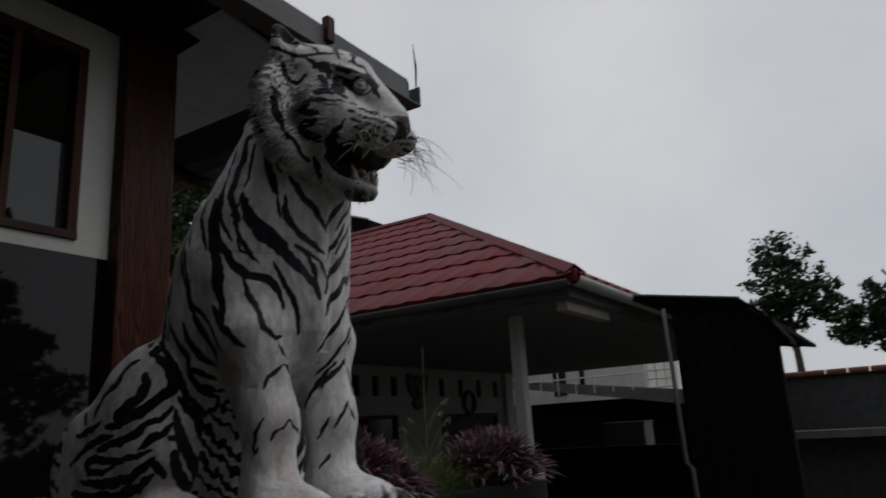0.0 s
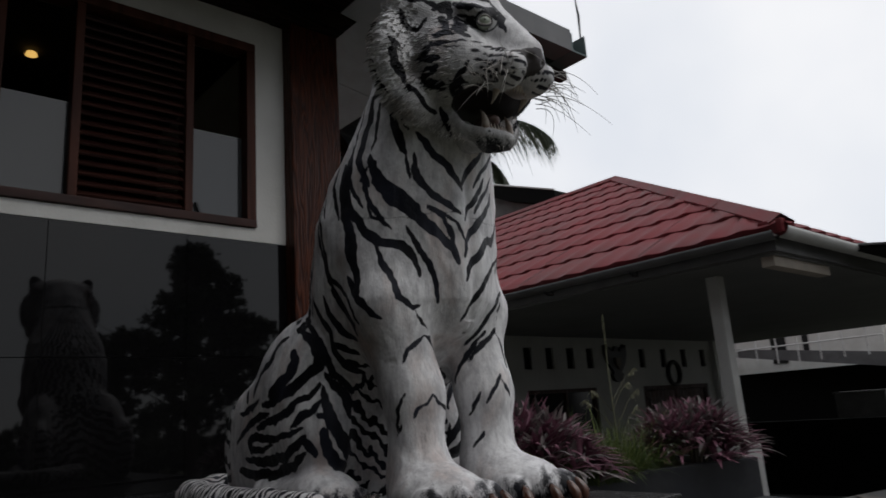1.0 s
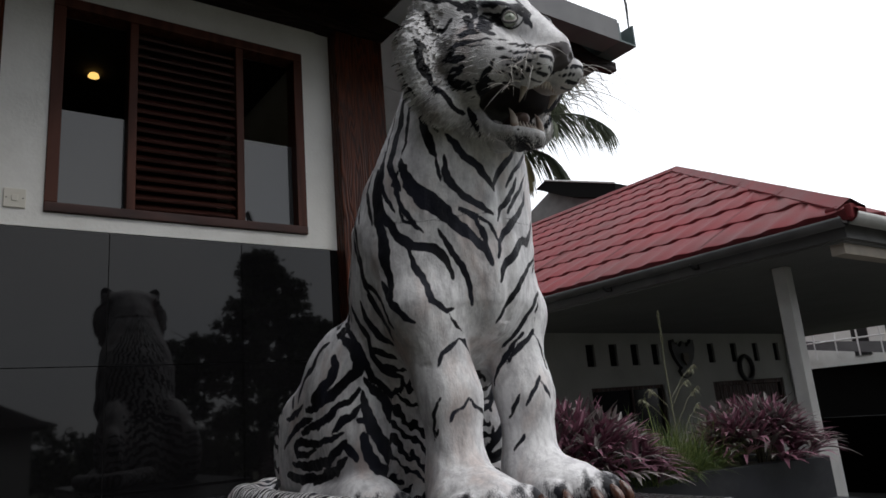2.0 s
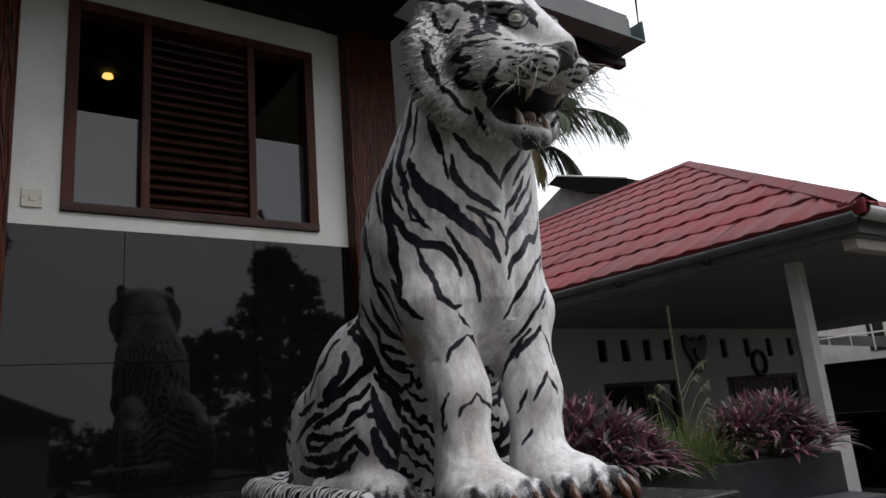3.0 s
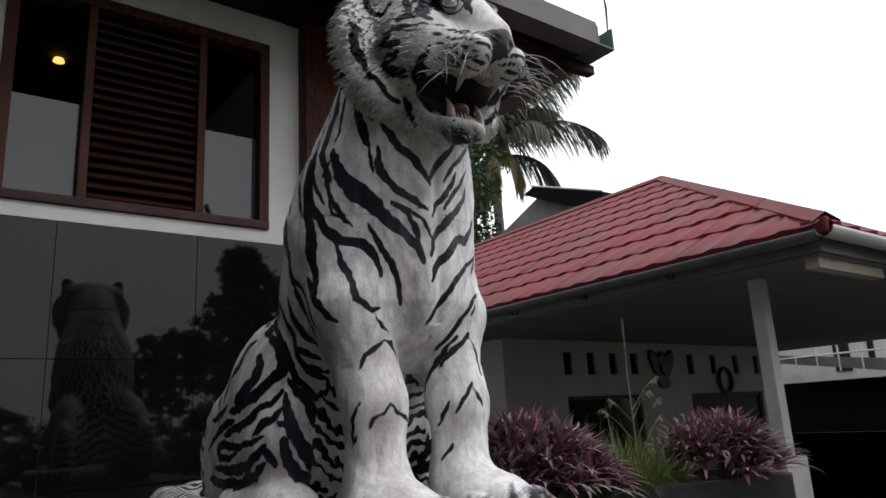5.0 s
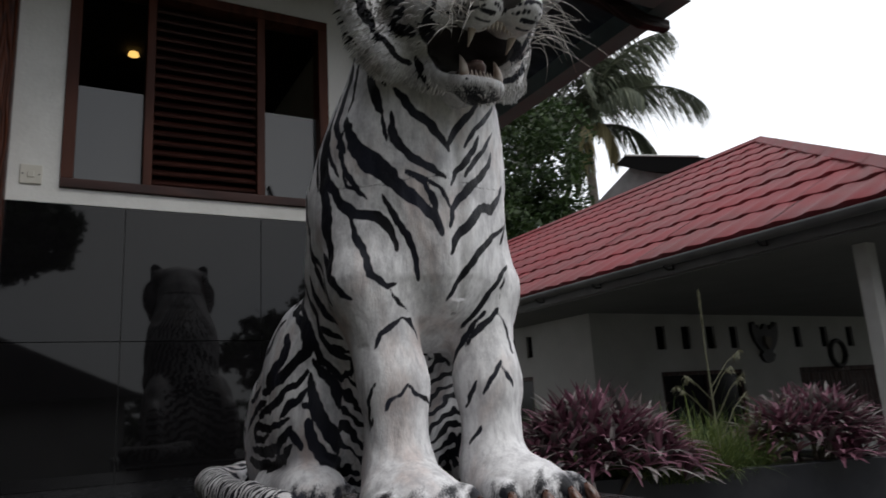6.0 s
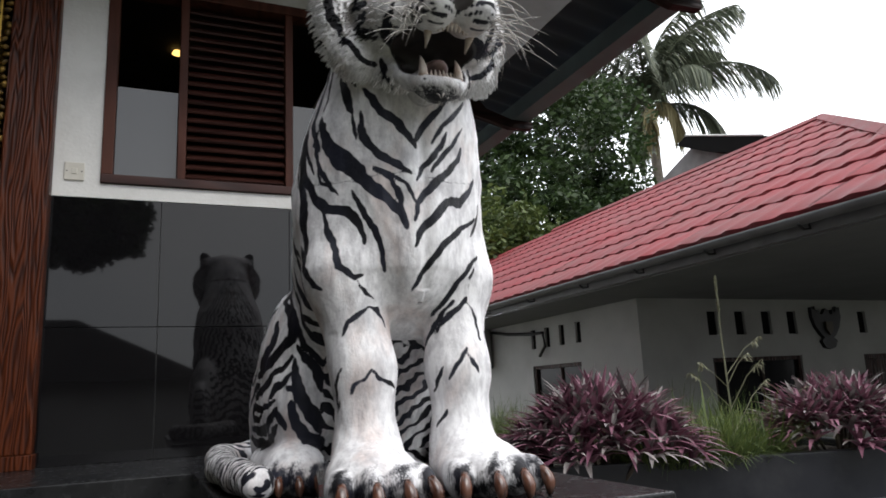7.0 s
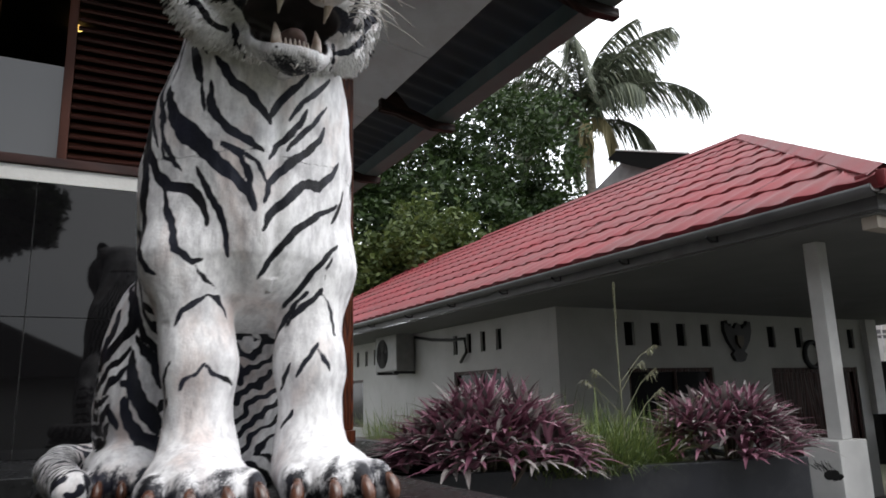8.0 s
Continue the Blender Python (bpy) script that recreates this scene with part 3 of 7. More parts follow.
def sd_paw(p, s):
    cy = -0.132 if s < 0 else 0.122
    d = smin(sd_ell(p, (-1.165, cy * 0.97, 0.055), (0.125, 0.098, 0.058)), sd_cone(p, (-1.245, s * 0.113, 0.10), (-1.15, cy, 0.055), 0.068, 0.05), 0.05)
    for k in range(4):
        u = (k - 1.5) / 1.5
        d = smin(d, sd_ell(p, (-1.073 - 0.030 * u * u, cy + 0.086 * u, 0.042), (0.052, 0.0285, 0.040)), 0.012)
    return d


def sd_thigh(p, s):
    d = sd_ell(p, (-1.683, s * 0.182, 0.274), (0.204, 0.103, 0.260), ry=34)
    d = smin(d, sd_ell(p, (-1.56, s * 0.20, 0.19), (0.11, 0.075, 0.12), ry=20), 0.06)
    d = smin(d, sd_ell(p, (-1.858, s * 0.226, 0.168), (0.166, 0.057, 0.177)), 0.05)
    return d


def sd_hind(p, s):
    d = sd_cone(p, (-1.72, s * 0.255, 0.05), (-1.50, s * 0.235, 0.055), 0.05, 0.055)
    d = smin(d, sd_ell(p, (-1.475, s * 0.225, 0.055), (0.09, 0.075, 0.058)), 0.04)
    for k in range(4):
        u = (k - 1.5) / 1.5
        d = smin(d, sd_ell(p, (-1.405 - 0.022 * u * u, s * 0.22 + 0.058 * u, 0.036), (0.04, 0.021, 0.034)), 0.010)
    return d


def sd_tail(p):
    d = None
    for i, (a, b) in enumerate(zip(TAIL, TAIL[1:])):
        e = sd_cone(p, a, b, 0.048 - 0.002 * i, 0.046 - 0.002 * i)
        d = e if d is None else smin(d, e, 0.02)
    return d


def sd_body(p):
    d = sd_torso(p)
    for s in (-1, 1):
        d = smin(d, sd_thigh(p, s), 0.035)
        d = smin(d, sd_leg(p, s), 0.035)
        d = smin(d, sd_paw(p, s), 0.03)
        d = smin(d, sd_hind(p, s), 0.025)
    # shoulder blades and the chest's keel
    d = smin(d, sd_ell(p, (-1.185, 0, 0.58), (0.04, 0.05, 0.15)), 0.06)
    d = np.minimum(d, smin(d, sd_tail(p), 0.012))
    # groove down the chest, dents under the shoulders
    return d


def sd_mouth(p):
    return smin(sd_ell(p, (-1.000, 0, 0.941), (0.130, 0.084, 0.052), ry=-8), sd_ell(p, (-1.030, 0, 0.968), (0.075, 0.098, 0.030)), 0.02)


def sd_pads(p):
    return np.minimum(*(sd_ell(p, (-0.930, s * 0.043, 1.004), (0.066, 0.046, 0.042), rz=s * 12) for s in (-1, 1)))


def sd_head(p):
    d = sd_ell(p, (-1.150, 0, 1.185), (0.150, 0.152, 0.145))
    d = smin(d, sd_ell(p, (-1.165, 0, 1.256), (0.095, 0.188, 0.072)), 0.05)
    d = smin(d, sd_ell(p, (-1.098, 0, 1.228), (0.092, 0.100, 0.066)), 0.05)
    d = smin(d, sd_cone(p, (-1.03, 0, 1.210), (-0.890, 0, 1.048), 0.058, 0.036), 0.035)
    d = smin(d, sd_ell(p, (-0.965, 0, 1.036), (0.085, 0.075, 0.050)), 0.03)
    d = smin(d, sd_cone(p, (-1.07, 0, 1.02), (-1.20, 0, 1.04), 0.080, 0.110), 0.04)
    for s in (-1, 1):
        d = smin(d, sd_ell(p, (-1.065, s * 0.090, 1.068), (0.105, 0.078, 0.100)), 0.05)
        # cheek ruffs: thin fans that end in a lobe beside the jaw
        d = smin(d, sd_ell(p, (-1.165, s * 0.160, 1.095), (0.050, 0.086, 0.142), rx=-s * 6), 0.035)
        d = smin(d, sd_ell(p, (-1.132, s * 0.140, 0.990), (0.044, 0.056, 0.072), rx=s * 18), 0.018)
        d = smin(d, sd_cone(p, (-1.118, s * 0.086, 0.945), (-1.020, s * 0.034, 0.880), 0.036, 0.024), 0.016)
    d = smin(d, sd_cone(p, (-1.13, 0, 0.912), (-1.024, 0, 0.874), 0.038, 0.026), 0.02)
    d = smin(d, sd_ell(p, (-1.018, 0, 0.872), (0.038, 0.046, 0.020), ry=-8), 0.02)
    d = smin(d, sd_cone(p, (-1.23, 0, 1.12), (-1.28, 0, 0.98), 0.14, 0.15), 0.04)
    d = -smin(-d, sd_mouth(p), 0.010)
    for s in (-1, 1):
        d = smin(d, sd_ell(p, (-0.930, s * 0.043, 1.004), (0.066, 0.046, 0.042), rz=s * 12), 0.012)
        d = smin(d, sd_ell(p, (-1.000, s * 0.062, 1.190), (0.045, 0.042, 0.020), ry=25, rz=-s * 25), 0.025)
        # ears at the skull's corners, thin and hollowed ahead
        d = smin(d, sd_ell(p, (-1.150, s * 0.158, 1.296), (0.022, 0.040, 0.062), rx=-s * 22, ry=-6), 0.040)
        d = -smin(-d, sd_ell(p, (-1.126, s * 0.162, 1.304), (0.018, 0.026, 0.040), rx=-s * 22, ry=-6), 0.008)
        d = -smin(-d, sd_ell(p, (-0.944, s * 0.064, 1.146), (0.020, 0.020, 0.0175)), 0.010)
    d = smin(d, sd_ell(p, (-0.882, 0, 1.028), (0.024, 0.042, 0.026)), 0.012)
    for s in (-1, 1):
        d = -smin(-d, sd_ell(p, (-0.856, s * 0.023, 1.016), (0.014, 0.010, 0.009)), 0.006)
    return d


def surface_net(fn, lo, hi, h):
    """Vertices and quads of the zero surface of fn over a box."""
    ax = [np.arange(a, b + h, h, dtype=np.float32) for a, b in zip(lo, hi)]
    nx_, ny_, nz_ = map(len, ax)
    F = np.empty((nx_, ny_, nz_), np.float32)
    Yg, Zg = np.meshgrid(ax[1], ax[2], indexing="ij")
    step = 24
    for i in range(0, nx_, step):
        xs = ax[0][i:i + step]
        F[i:i + step] = fn([np.broadcast_to(xs[:, None, None], (len(xs), ny_, nz_)), np.broadcast_to(Yg, (len(xs), ny_, nz_)),
                            np.broadcast_to(Zg, (len(xs), ny_, nz_))])
    S = F < 0
    cnt = np.zeros((nx_ - 1, ny_ - 1, nz_ - 1), np.int16)
    offs = [(a, b, c) for a in (0, 1) for b in (0, 1) for c in (0, 1)]

    def cut(A, o):
        return A[o[0]:o[0] + nx_ - 1, o[1]:o[1] + ny_ - 1, o[2]:o[2] + nz_ - 1]
    for o in offs:
        cnt += cut(S, o)
    cells = np.argwhere((cnt > 0) & (cnt < 8))
    idx = -np.ones(cnt.shape, np.int64)
    idx[tuple(cells.T)] = np.arange(len(cells))
    acc = np.zeros((len(cells), 3))
    num = np.zeros(len(cells))
    for o in offs:
        for d in range(3):
            if o[d]:
                continue
            o2 = list(o)
            o2[d] = 1
            fa = F[tuple((cells + o).T)]
            fb = F[tuple((cells + o2).T)]
            hit_ = (fa < 0) != (fb < 0)
            t = np.where(hit_, fa / np.where(hit_, fa - fb, 1), 0)
            pos = np.tile(np.array(o, float), (len(cells), 1))
            pos[:, d] += t
            acc += pos * hit_[:, None]
            num += hit_
    verts = (cells + acc / num[:, None]) * h + np.array(lo)
    quads = []
    for d in range(3):
        u, v = [(1, 2), (2, 0), (0, 1)][d]
        sl = [slice(1, -1)] * 3
        a = [slice(1, -1)] * 3
        b = [slice(1, -1)] * 3
        a[d] = slice(0, -1)
        b[d] = slice(1, None)
        sa, sb = S[tuple(a)], S[tuple(b)]
        e = np.argwhere(sa != sb)
        flip = sa[tuple(e.T)]
        base = e + 1
        base[:, d] -= 1
        q = []
        for du, dv in ((-1, -1), (0, -1), (0, 0), (-1, 0)):
            c = base.copy()
            c[:, u] += du
            c[:, v] += dv
            q.append(idx[tuple(c.T)])
        q = np.stack(q, 1)
        q[~flip] = q[~flip][:, ::-1]
        quads.append(q)
    return verts, np.concatenate(quads)


def wob(a, b, k=1.0):
    """A cheap two-scale wobble of painted edges."""
    return 0.0030 * k * (np.sin(61 * a + 23 * b + 1) * np.sin(47 * b - 31 * a + 2) + 0.6 * np.sin(140 * a - 90 * b) * np.sin(120 * b + 60 * a + 0.7))


def stroke(P, pts, w, head=0.25, tail=0.25):
    """Signed distance from painted points P (n, k) to one brush stroke that swells in its middle."""
    pts = np.array(pts, float)
    seg = np.linalg.norm(np.diff(pts, axis=0), axis=1)
    cum = np.concatenate([[0], np.cumsum(seg)]) / seg.sum()
    best = np.full(len(P), 9.0)
    for i in range(len(pts) - 1):
        ba = pts[i + 1] - pts[i]
        hh = np.clip(((P - pts[i]) @ ba) / (ba @ ba), 0, 1)
        dist = np.linalg.norm(P - pts[i] - hh[:, None] * ba, axis=1)
        u = cum[i] + (cum[i + 1] - cum[i]) * hh
        e0, e1 = np.clip(u / 0.35, 0, 1), np.clip((1 - u) / 0.35, 0, 1)
        hw = w * (head + (1 - head) * np.sqrt(e0)) * (tail + (1 - tail) * np.sqrt(e1))
        best = np.minimum(best, dist - hw)
    return best


# stripes: half width, then points. Neck and chest: degrees round the trunk and height
NECK_NEAR = [
    (.0111, (48, 1.051), (60, 1.049), (62, .981), (66, .935), (68, .87), (65, .827), (61, .793)),
    (.0052, (47, 1.022), (53, 1.018), (55, .978), (56, .92), (60, .885)),
    (.0047, (74, 1.108), (74, 1.039), (75, .977), (75, .915)),
    (.0101, (45, .988), (44, .945), (40, .902), (38, .863)),
    (.0050, (38, .863), (38, .841), (35, .796)),
    (.0036, (41, .974), (37, .947), (36, .923)),
    (.0093, (31, .917), (27, .895), (21, .857), (13, .828), (7, .801), (4, .773)),
    (.0085, (32, .867), (33, .824), (30, .786), (23, .756), (13, .734), (7, .708)),
]
NECK_LOW = [
    (.0149, (60, .877), (57, .826), (53, .792), (43, .756), (35, .73), (31, .7)),
    (.0057, (61, .846), (66, .813), (64, .803), (62, .763), (58, .73), (53, .697)),
    (.0059, (77, .925), (75, .864), (76, .825), (71, .78), (66, .738)),
    (.0088, (78, .885), (79, .821), (76, .755), (72, .713)),
    (.0067, (93, .873), (95, .826), (89, .77), (83, .724)),
    (.0038, (106, .808), (100, .745)),
    (.0042, (27, .732), (19, .713), (16, .69)),
]
SHOULDER_NEAR = [
    (.0027, (37, .474), (34, .445), (29, .426)),
]
CHEST_NEAR = [
    (.0138, (56, .854), (57, .804), (49, .758), (39, .728), (29, .689), (19, .652), (12, .609), (10, .585)),
    (.0037, (25, .721), (18, .713), (11, .688), (7, .664), (4, .64)),
    (.0039, (63, .752), (61, .718), (52, .687)),
]
SIDE_FINE = [
    (.0060, (108, .79), (104, .70), (98, .591), (80, .524), (70, .452)),
    (.0036, (66, .808), (62, .752), (55, .704), (48, .676)),
    (.0060, (118, .86), (112, .76), (106, .66), (96, .56), (88, .50)),
]
MID_SIDE = [
    (.0137, (82, .874), (82, .799), (76, .697), (73, .603), (68, .523)),
    (.0119, (75, .755), (65, .678), (56, .648), (43, .635), (37, .606), (33, .555)),
    (.0068, (61, .657), (55, .596), (48, .542), (46, .503), (39, .478), (35, .486)),
    (.0082, (78, .575), (69, .513), (61, .475), (56, .456)),
    (.0069, (40, .683), (35, .637), (28, .592), (24, .538), (22, .486)),
    (.0049, (27, .728), (18, .698), (13, .661), (12, .617)),
]
# breast, forelegs, haunch and flank: half width, then points on the skin
CHEST_LEFT = [
    (.0066, (-1.129, .066, .901), (-1.126, .029, .857), (-1.127, -.000, .822), (-1.129, -.010, .805), (-1.132, -.018, .776)),
    (.0054, (-1.158, .124, .915), (-1.145, .098, .880), (-1.133, .056, .835), (-1.132, .037, .812), (-1.132, .021, .785)),
    (.0065, (-1.138, .066, .822), (-1.136, .050, .785), (-1.134, .028, .757), (-1.131, -.003, .726), (-1.130, -.018, .695)),
    (.0053, (-1.156, .113, .841), (-1.147, .088, .802), (-1.139, .053, .761), (-1.133, .027, .730), (-1.131, .018, .715)),
    (.0078, (-1.161, .114, .796), (-1.155, .097, .757), (-1.147, .072, .732), (-1.133, .032, .696), (-1.127, .003, .666), (-1.127, -.018, .638), (-1.129, -.026, .596)),
    (.0091, (-1.199, .160, .732), (-1.185, .139, .693), (-1.164, .104, .661), (-1.141, .059, .651), (-1.129, .026, .616), (-1.127, -.004, .587), (-1.129, -.017, .568), (-1.134, -.027, .543)),
    (.0070, (-1.204, .157, .634), (-1.181, .124, .608), (-1.157, .081, .580), (-1.138, .041, .547), (-1.134, .010, .507), (-1.142, -.008, .482), (-1.156, -.021, .459), (-1.168, -.028, .445)),
    (.0055, (-1.222, .177, .671), (-1.210, .163, .624), (-1.197, .144, .585)),
    (.0060, (-1.196, .162, .538), (-1.184, .128, .507), (-1.189, .099, .474), (-1.198, .081, .449), (-1.217, .059, .418), (-1.251, .045, .393)),
    (.0027, (-1.187, .146, .511), (-1.187, .128, .481), (-1.191, .129, .455)),
]
FORELEG_LEFT = [
    (.0054, (-1.204, .089, .430), (-1.224, .068, .392), (-1.250, .055, .360), (-1.262, .054, .330), (-1.270, .056, .303)),
    (.0053, (-1.195, .118, .433), (-1.203, .095, .404), (-1.216, .074, .385), (-1.234, .057, .357)),
    (.0033, (-1.196, .118, .429), (-1.195, .138, .403), (-1.195, .151, .364), (-1.189, .151, .335)),
    (.0039, (-1.180, .103, .318), (-1.180, .084, .287), (-1.194, .068, .248)),
    (.0026, (-1.178, .106, .311), (-1.172, .122, .280), (-1.178, .140, .246)),
    (.0027, (-1.200, .058, .276), (-1.224, .047, .245), (-1.241, .047, .220)),
    (.0020, (-1.209, .062, .179), (-1.225, .050, .158), (-1.233, .045, .145)),
]
FORELEG_RIGHT = [
    (.0037, (-1.211, -.176, .355), (-1.203, -.166, .382), (-1.196, -.142, .397), (-1.196, -.119, .419)),
    (.0037, (-1.196, -.119, .419), (-1.202, -.098, .407), (-1.210, -.078, .371)),
    (.0032, (-1.195, -.162, .227), (-1.188, -.158, .244), (-1.177, -.139, .252), (-1.172, -.119, .278)),
    (.0029, (-1.172, -.119, .278), (-1.175, -.102, .256), (-1.198, -.067, .230)),
    (.0025, (-1.203, -.180, .280), (-1.221, -.186, .245), (-1.236, -.185, .210), (-1.235, -.183, .186)),
    (.0020, (-1.238, -.183, .184), (-1.221, -.179, .210)),
]
HAUNCH = [
    (.0091, (-1.583, -.234, .476), (-1.525, -.234, .444), (-1.487, -.229, .400), (-1.489, -.232, .372), (-1.523, -.253, .344), (-1.577, -.274, .315), (-1.644, -.284, .295), (-1.696, -.285, .286)),
    (.0107, (-1.584, -.257, .424), (-1.560, -.259, .392), (-1.575, -.268, .365), (-1.619, -.279, .332), (-1.663, -.284, .313)),
    (.0064, (-1.616, -.246, .463), (-1.657, -.256, .444), (-1.683, -.269, .404), (-1.734, -.271, .370), (-1.765, -.274, .334), (-1.764, -.279, .311)),
    (.0051, (-1.836, -.259, .338), (-1.804, -.277, .298)),
    (.0066, (-1.721, -.283, .302), (-1.781, -.283, .277), (-1.848, -.277, .272)),
    (.0076, (-1.485, -.233, .323), (-1.505, -.254, .297), (-1.546, -.273, .286), (-1.576, -.282, .260), (-1.639, -.285, .244), (-1.729, -.287, .228)),
    (.0066, (-1.658, -.285, .263), (-1.750, -.286, .251), (-1.809, -.286, .218), (-1.854, -.285, .188)),
    (.0058, (-1.474, -.235, .282), (-1.488, -.255, .256), (-1.518, -.271, .251), (-1.557, -.283, .225)),
    (.0063, (-1.506, -.269, .226), (-1.556, -.283, .205), (-1.663, -.282, .198), (-1.729, -.286, .206), (-1.774, -.287, .192), (-1.761, -.285, .170), (-1.703, -.280, .170), (-1.646, -.281, .184)),
    (.0077, (-1.505, -.269, .203), (-1.536, -.277, .177), (-1.601, -.278, .150), (-1.713, -.276, .138), (-1.798, -.284, .148)),
    (.0095, (-1.510, -.266, .163), (-1.553, -.269, .130), (-1.660, -.267, .106), (-1.769, -.276, .104), (-1.845, -.281, .117)),
    (.0073, (-1.514, -.272, .197), (-1.493, -.260, .170), (-1.485, -.249, .149)),
]
FLANK = [
    (.0059, (-1.575, -.213, .510), (-1.497, -.227, .444), (-1.467, -.219, .384), (-1.459, -.208, .349), (-1.441, -.171, .313), (-1.441, -.140, .271), (-1.447, -.113, .235)),
    (.0058, (-1.525, -.221, .565), (-1.493, -.226, .508), (-1.444, -.223, .452), (-1.442, -.213, .403), (-1.428, -.193, .367), (-1.402, -.157, .344), (-1.411, -.137, .310), (-1.419, -.120, .280)),
    (.0057, (-1.453, -.233, .552), (-1.442, -.228, .501), (-1.399, -.215, .446), (-1.346, -.206, .420)),
    (.0076, (-1.413, -.233, .553), (-1.373, -.228, .504), (-1.324, -.228, .453), (-1.333, -.214, .427)),
    (.0073, (-1.476, -.223, .350), (-1.462, -.207, .321), (-1.451, -.181, .293), (-1.454, -.157, .251), (-1.463, -.136, .219), (-1.450, -.106, .221)),
    (.0088, (-1.433, -.152, .298), (-1.454, -.136, .244), (-1.459, -.114, .212)),
    (.0088, (-1.479, -.229, .316), (-1.460, -.224, .260), (-1.447, -.208, .206), (-1.468, -.166, .150), (-1.508, -.116, .122)),
    (.0057, (-1.451, -.219, .425), (-1.405, -.205, .406), (-1.370, -.186, .389)),
    (.0057, (-1.420, -.197, .380), (-1.392, -.169, .361)),
    (.0102, (-1.462, -.238, .214), (-1.461, -.231, .168), (-1.466, -.206, .127), (-1.529, -.129, .095)),
    (.0058, (-1.480, -.251, .246), (-1.460, -.231, .245), (-1.451, -.221, .213), (-1.449, -.192, .185), (-1.469, -.158, .163)),
]
# head: length and height from the side
FACE_EYE = [
    (.0050, (-.939, 1.173), (-.928, 1.132), (-.916, 1.106)),
    (.0057, (-1.018, 1.174), (-.993, 1.131), (-.976, 1.109)),
    (.0044, (-1.015, 1.178), (-.997, 1.173), (-.991, 1.162), (-.984, 1.14), (-.974, 1.129)),
    (.0058, (-.984, 1.155), (-.976, 1.139)),
    (.0050, (-1.041, 1.164), (-1.014, 1.131), (-.997, 1.111)),
    (.0074, (-1.082, 1.242), (-1.057, 1.213), (-1.037, 1.195), (-1.031, 1.175), (-1.04, 1.167)),
    (.0039, (-1.175, 1.277), (-1.113, 1.252), (-1.073, 1.241)),
]
FACE_BROW = [
    (.0069, (-1.025, 1.217), (-.979, 1.184), (-.96, 1.187), (-.944, 1.169)),
    (.0077, (-1.069, 1.208), (-1.045, 1.222), (-1.027, 1.191)),
    (.0039, (-1.112, 1.245), (-1.052, 1.259), (-1.018, 1.264)),
    (.0039, (-1.001, 1.24), (-.969, 1.214), (-.943, 1.182)),
    (.0033, (-1.173, 1.309), (-1.104, 1.3)),
    (.0096, (-1.038, 1.117), (-1.006, 1.114)),
    (.0052, (-1.01, 1.16), (-.982, 1.108), (-.966, 1.093)),
    (.0038, (-.996, 1.172), (-.972, 1.159), (-.964, 1.128)),
    (.0066, (-1.081, 1.074), (-1.054, 1.092), (-1.009, 1.083)),
    (.0058, (-1.089, 1.072), (-1.024, 1.054)),
    (.0080, (-1.078, 1.025), (-1.075, 1.002), (-1.04, .99)),
    (.0045, (-1.031, 1.156), (-1.053, 1.183), (-1.021, 1.135)),
    (.0046, (-1.089, 1.188), (-1.106, 1.156)),
]
# cheek and muzzle: half width, then points on the skin
CHEEK = [
    (.0094, (-.973, -.115, 1.029), (-.997, -.124, 1.005), (-1.024, -.115, .981), (-1.062, -.071, .984)),
    # next stroke puts black paint and shade between ruff lobe and jaw
    (.0082, (-1.091, -.106, .955), (-1.081, -.100, .926), (-1.085, -.084, .900)),
    (.0068, (-1.118, -.189, 1.017), (-1.099, -.178, .990), (-1.093, -.160, .963), (-1.096, -.139, .949), (-1.099, -.116, .945)),
    (.0097, (-1.124, -.209, 1.124), (-1.128, -.219, 1.094), (-1.128, -.215, 1.066), (-1.125, -.199, 1.046), (-1.118, -.189, 1.017)),
    (.0101, (-1.037, -.160, 1.032), (-1.068, -.163, 1.031), (-1.083, -.157, 1.018), (-1.066, -.149, 1.002), (-1.041, -.139, .994)),
    (.0082, (-1.045, -.163, 1.099), (-1.056, -.167, 1.082), (-1.074, -.168, 1.071), (-1.044, -.166, 1.052), (-1.023, -.160, 1.049)),
    (.0072, (-1.135, -.178, 1.225), (-1.126, -.177, 1.189), (-1.117, -.167, 1.168), (-1.104, -.151, 1.171)),
    (.0075, (-1.045, -.153, 1.125), (-1.015, -.148, 1.115), (-.991, -.138, 1.105)),
    (.0070, (-1.019, -.101, 1.173), (-.988, -.120, 1.125)),
    (.0056, (-1.000, -.086, 1.161), (-.987, -.072, 1.144), (-.971, -.057, 1.130)),
    (.0056, (-1.132, -.223, 1.139), (-1.120, -.199, 1.118)),
]
MUZZLE = [
    (.0032, (-1.011, -.156, 1.082), (-.982, -.138, 1.079), (-.967, -.117, 1.081)),
    (.0027, (-1.017, -.160, 1.070), (-.974, -.129, 1.061)),
    (.0034, (-.969, -.099, 1.019), (-.917, -.083, .982), (-.878, -.055, .979)),
    (.0029, (-.961, -.100, 1.035), (-.908, -.089, .999), (-.868, -.059, .992)),
    (.0026, (-.949, -.084, 1.051), (-.893, -.084, 1.013), (-.867, -.062, 1.008)),
    (.0024, (-.947, -.067, 1.073), (-.905, -.054, 1.049)),
    (.0055, (-1.044, -.106, .971), (-1.097, -.039, .974), (-1.109, .008, .960), (-.989, -.047, .876)),
    (.0034, (-.981, -.110, 1.011), (-.963, -.077, .989), (-.931, -.072, .971)),
]
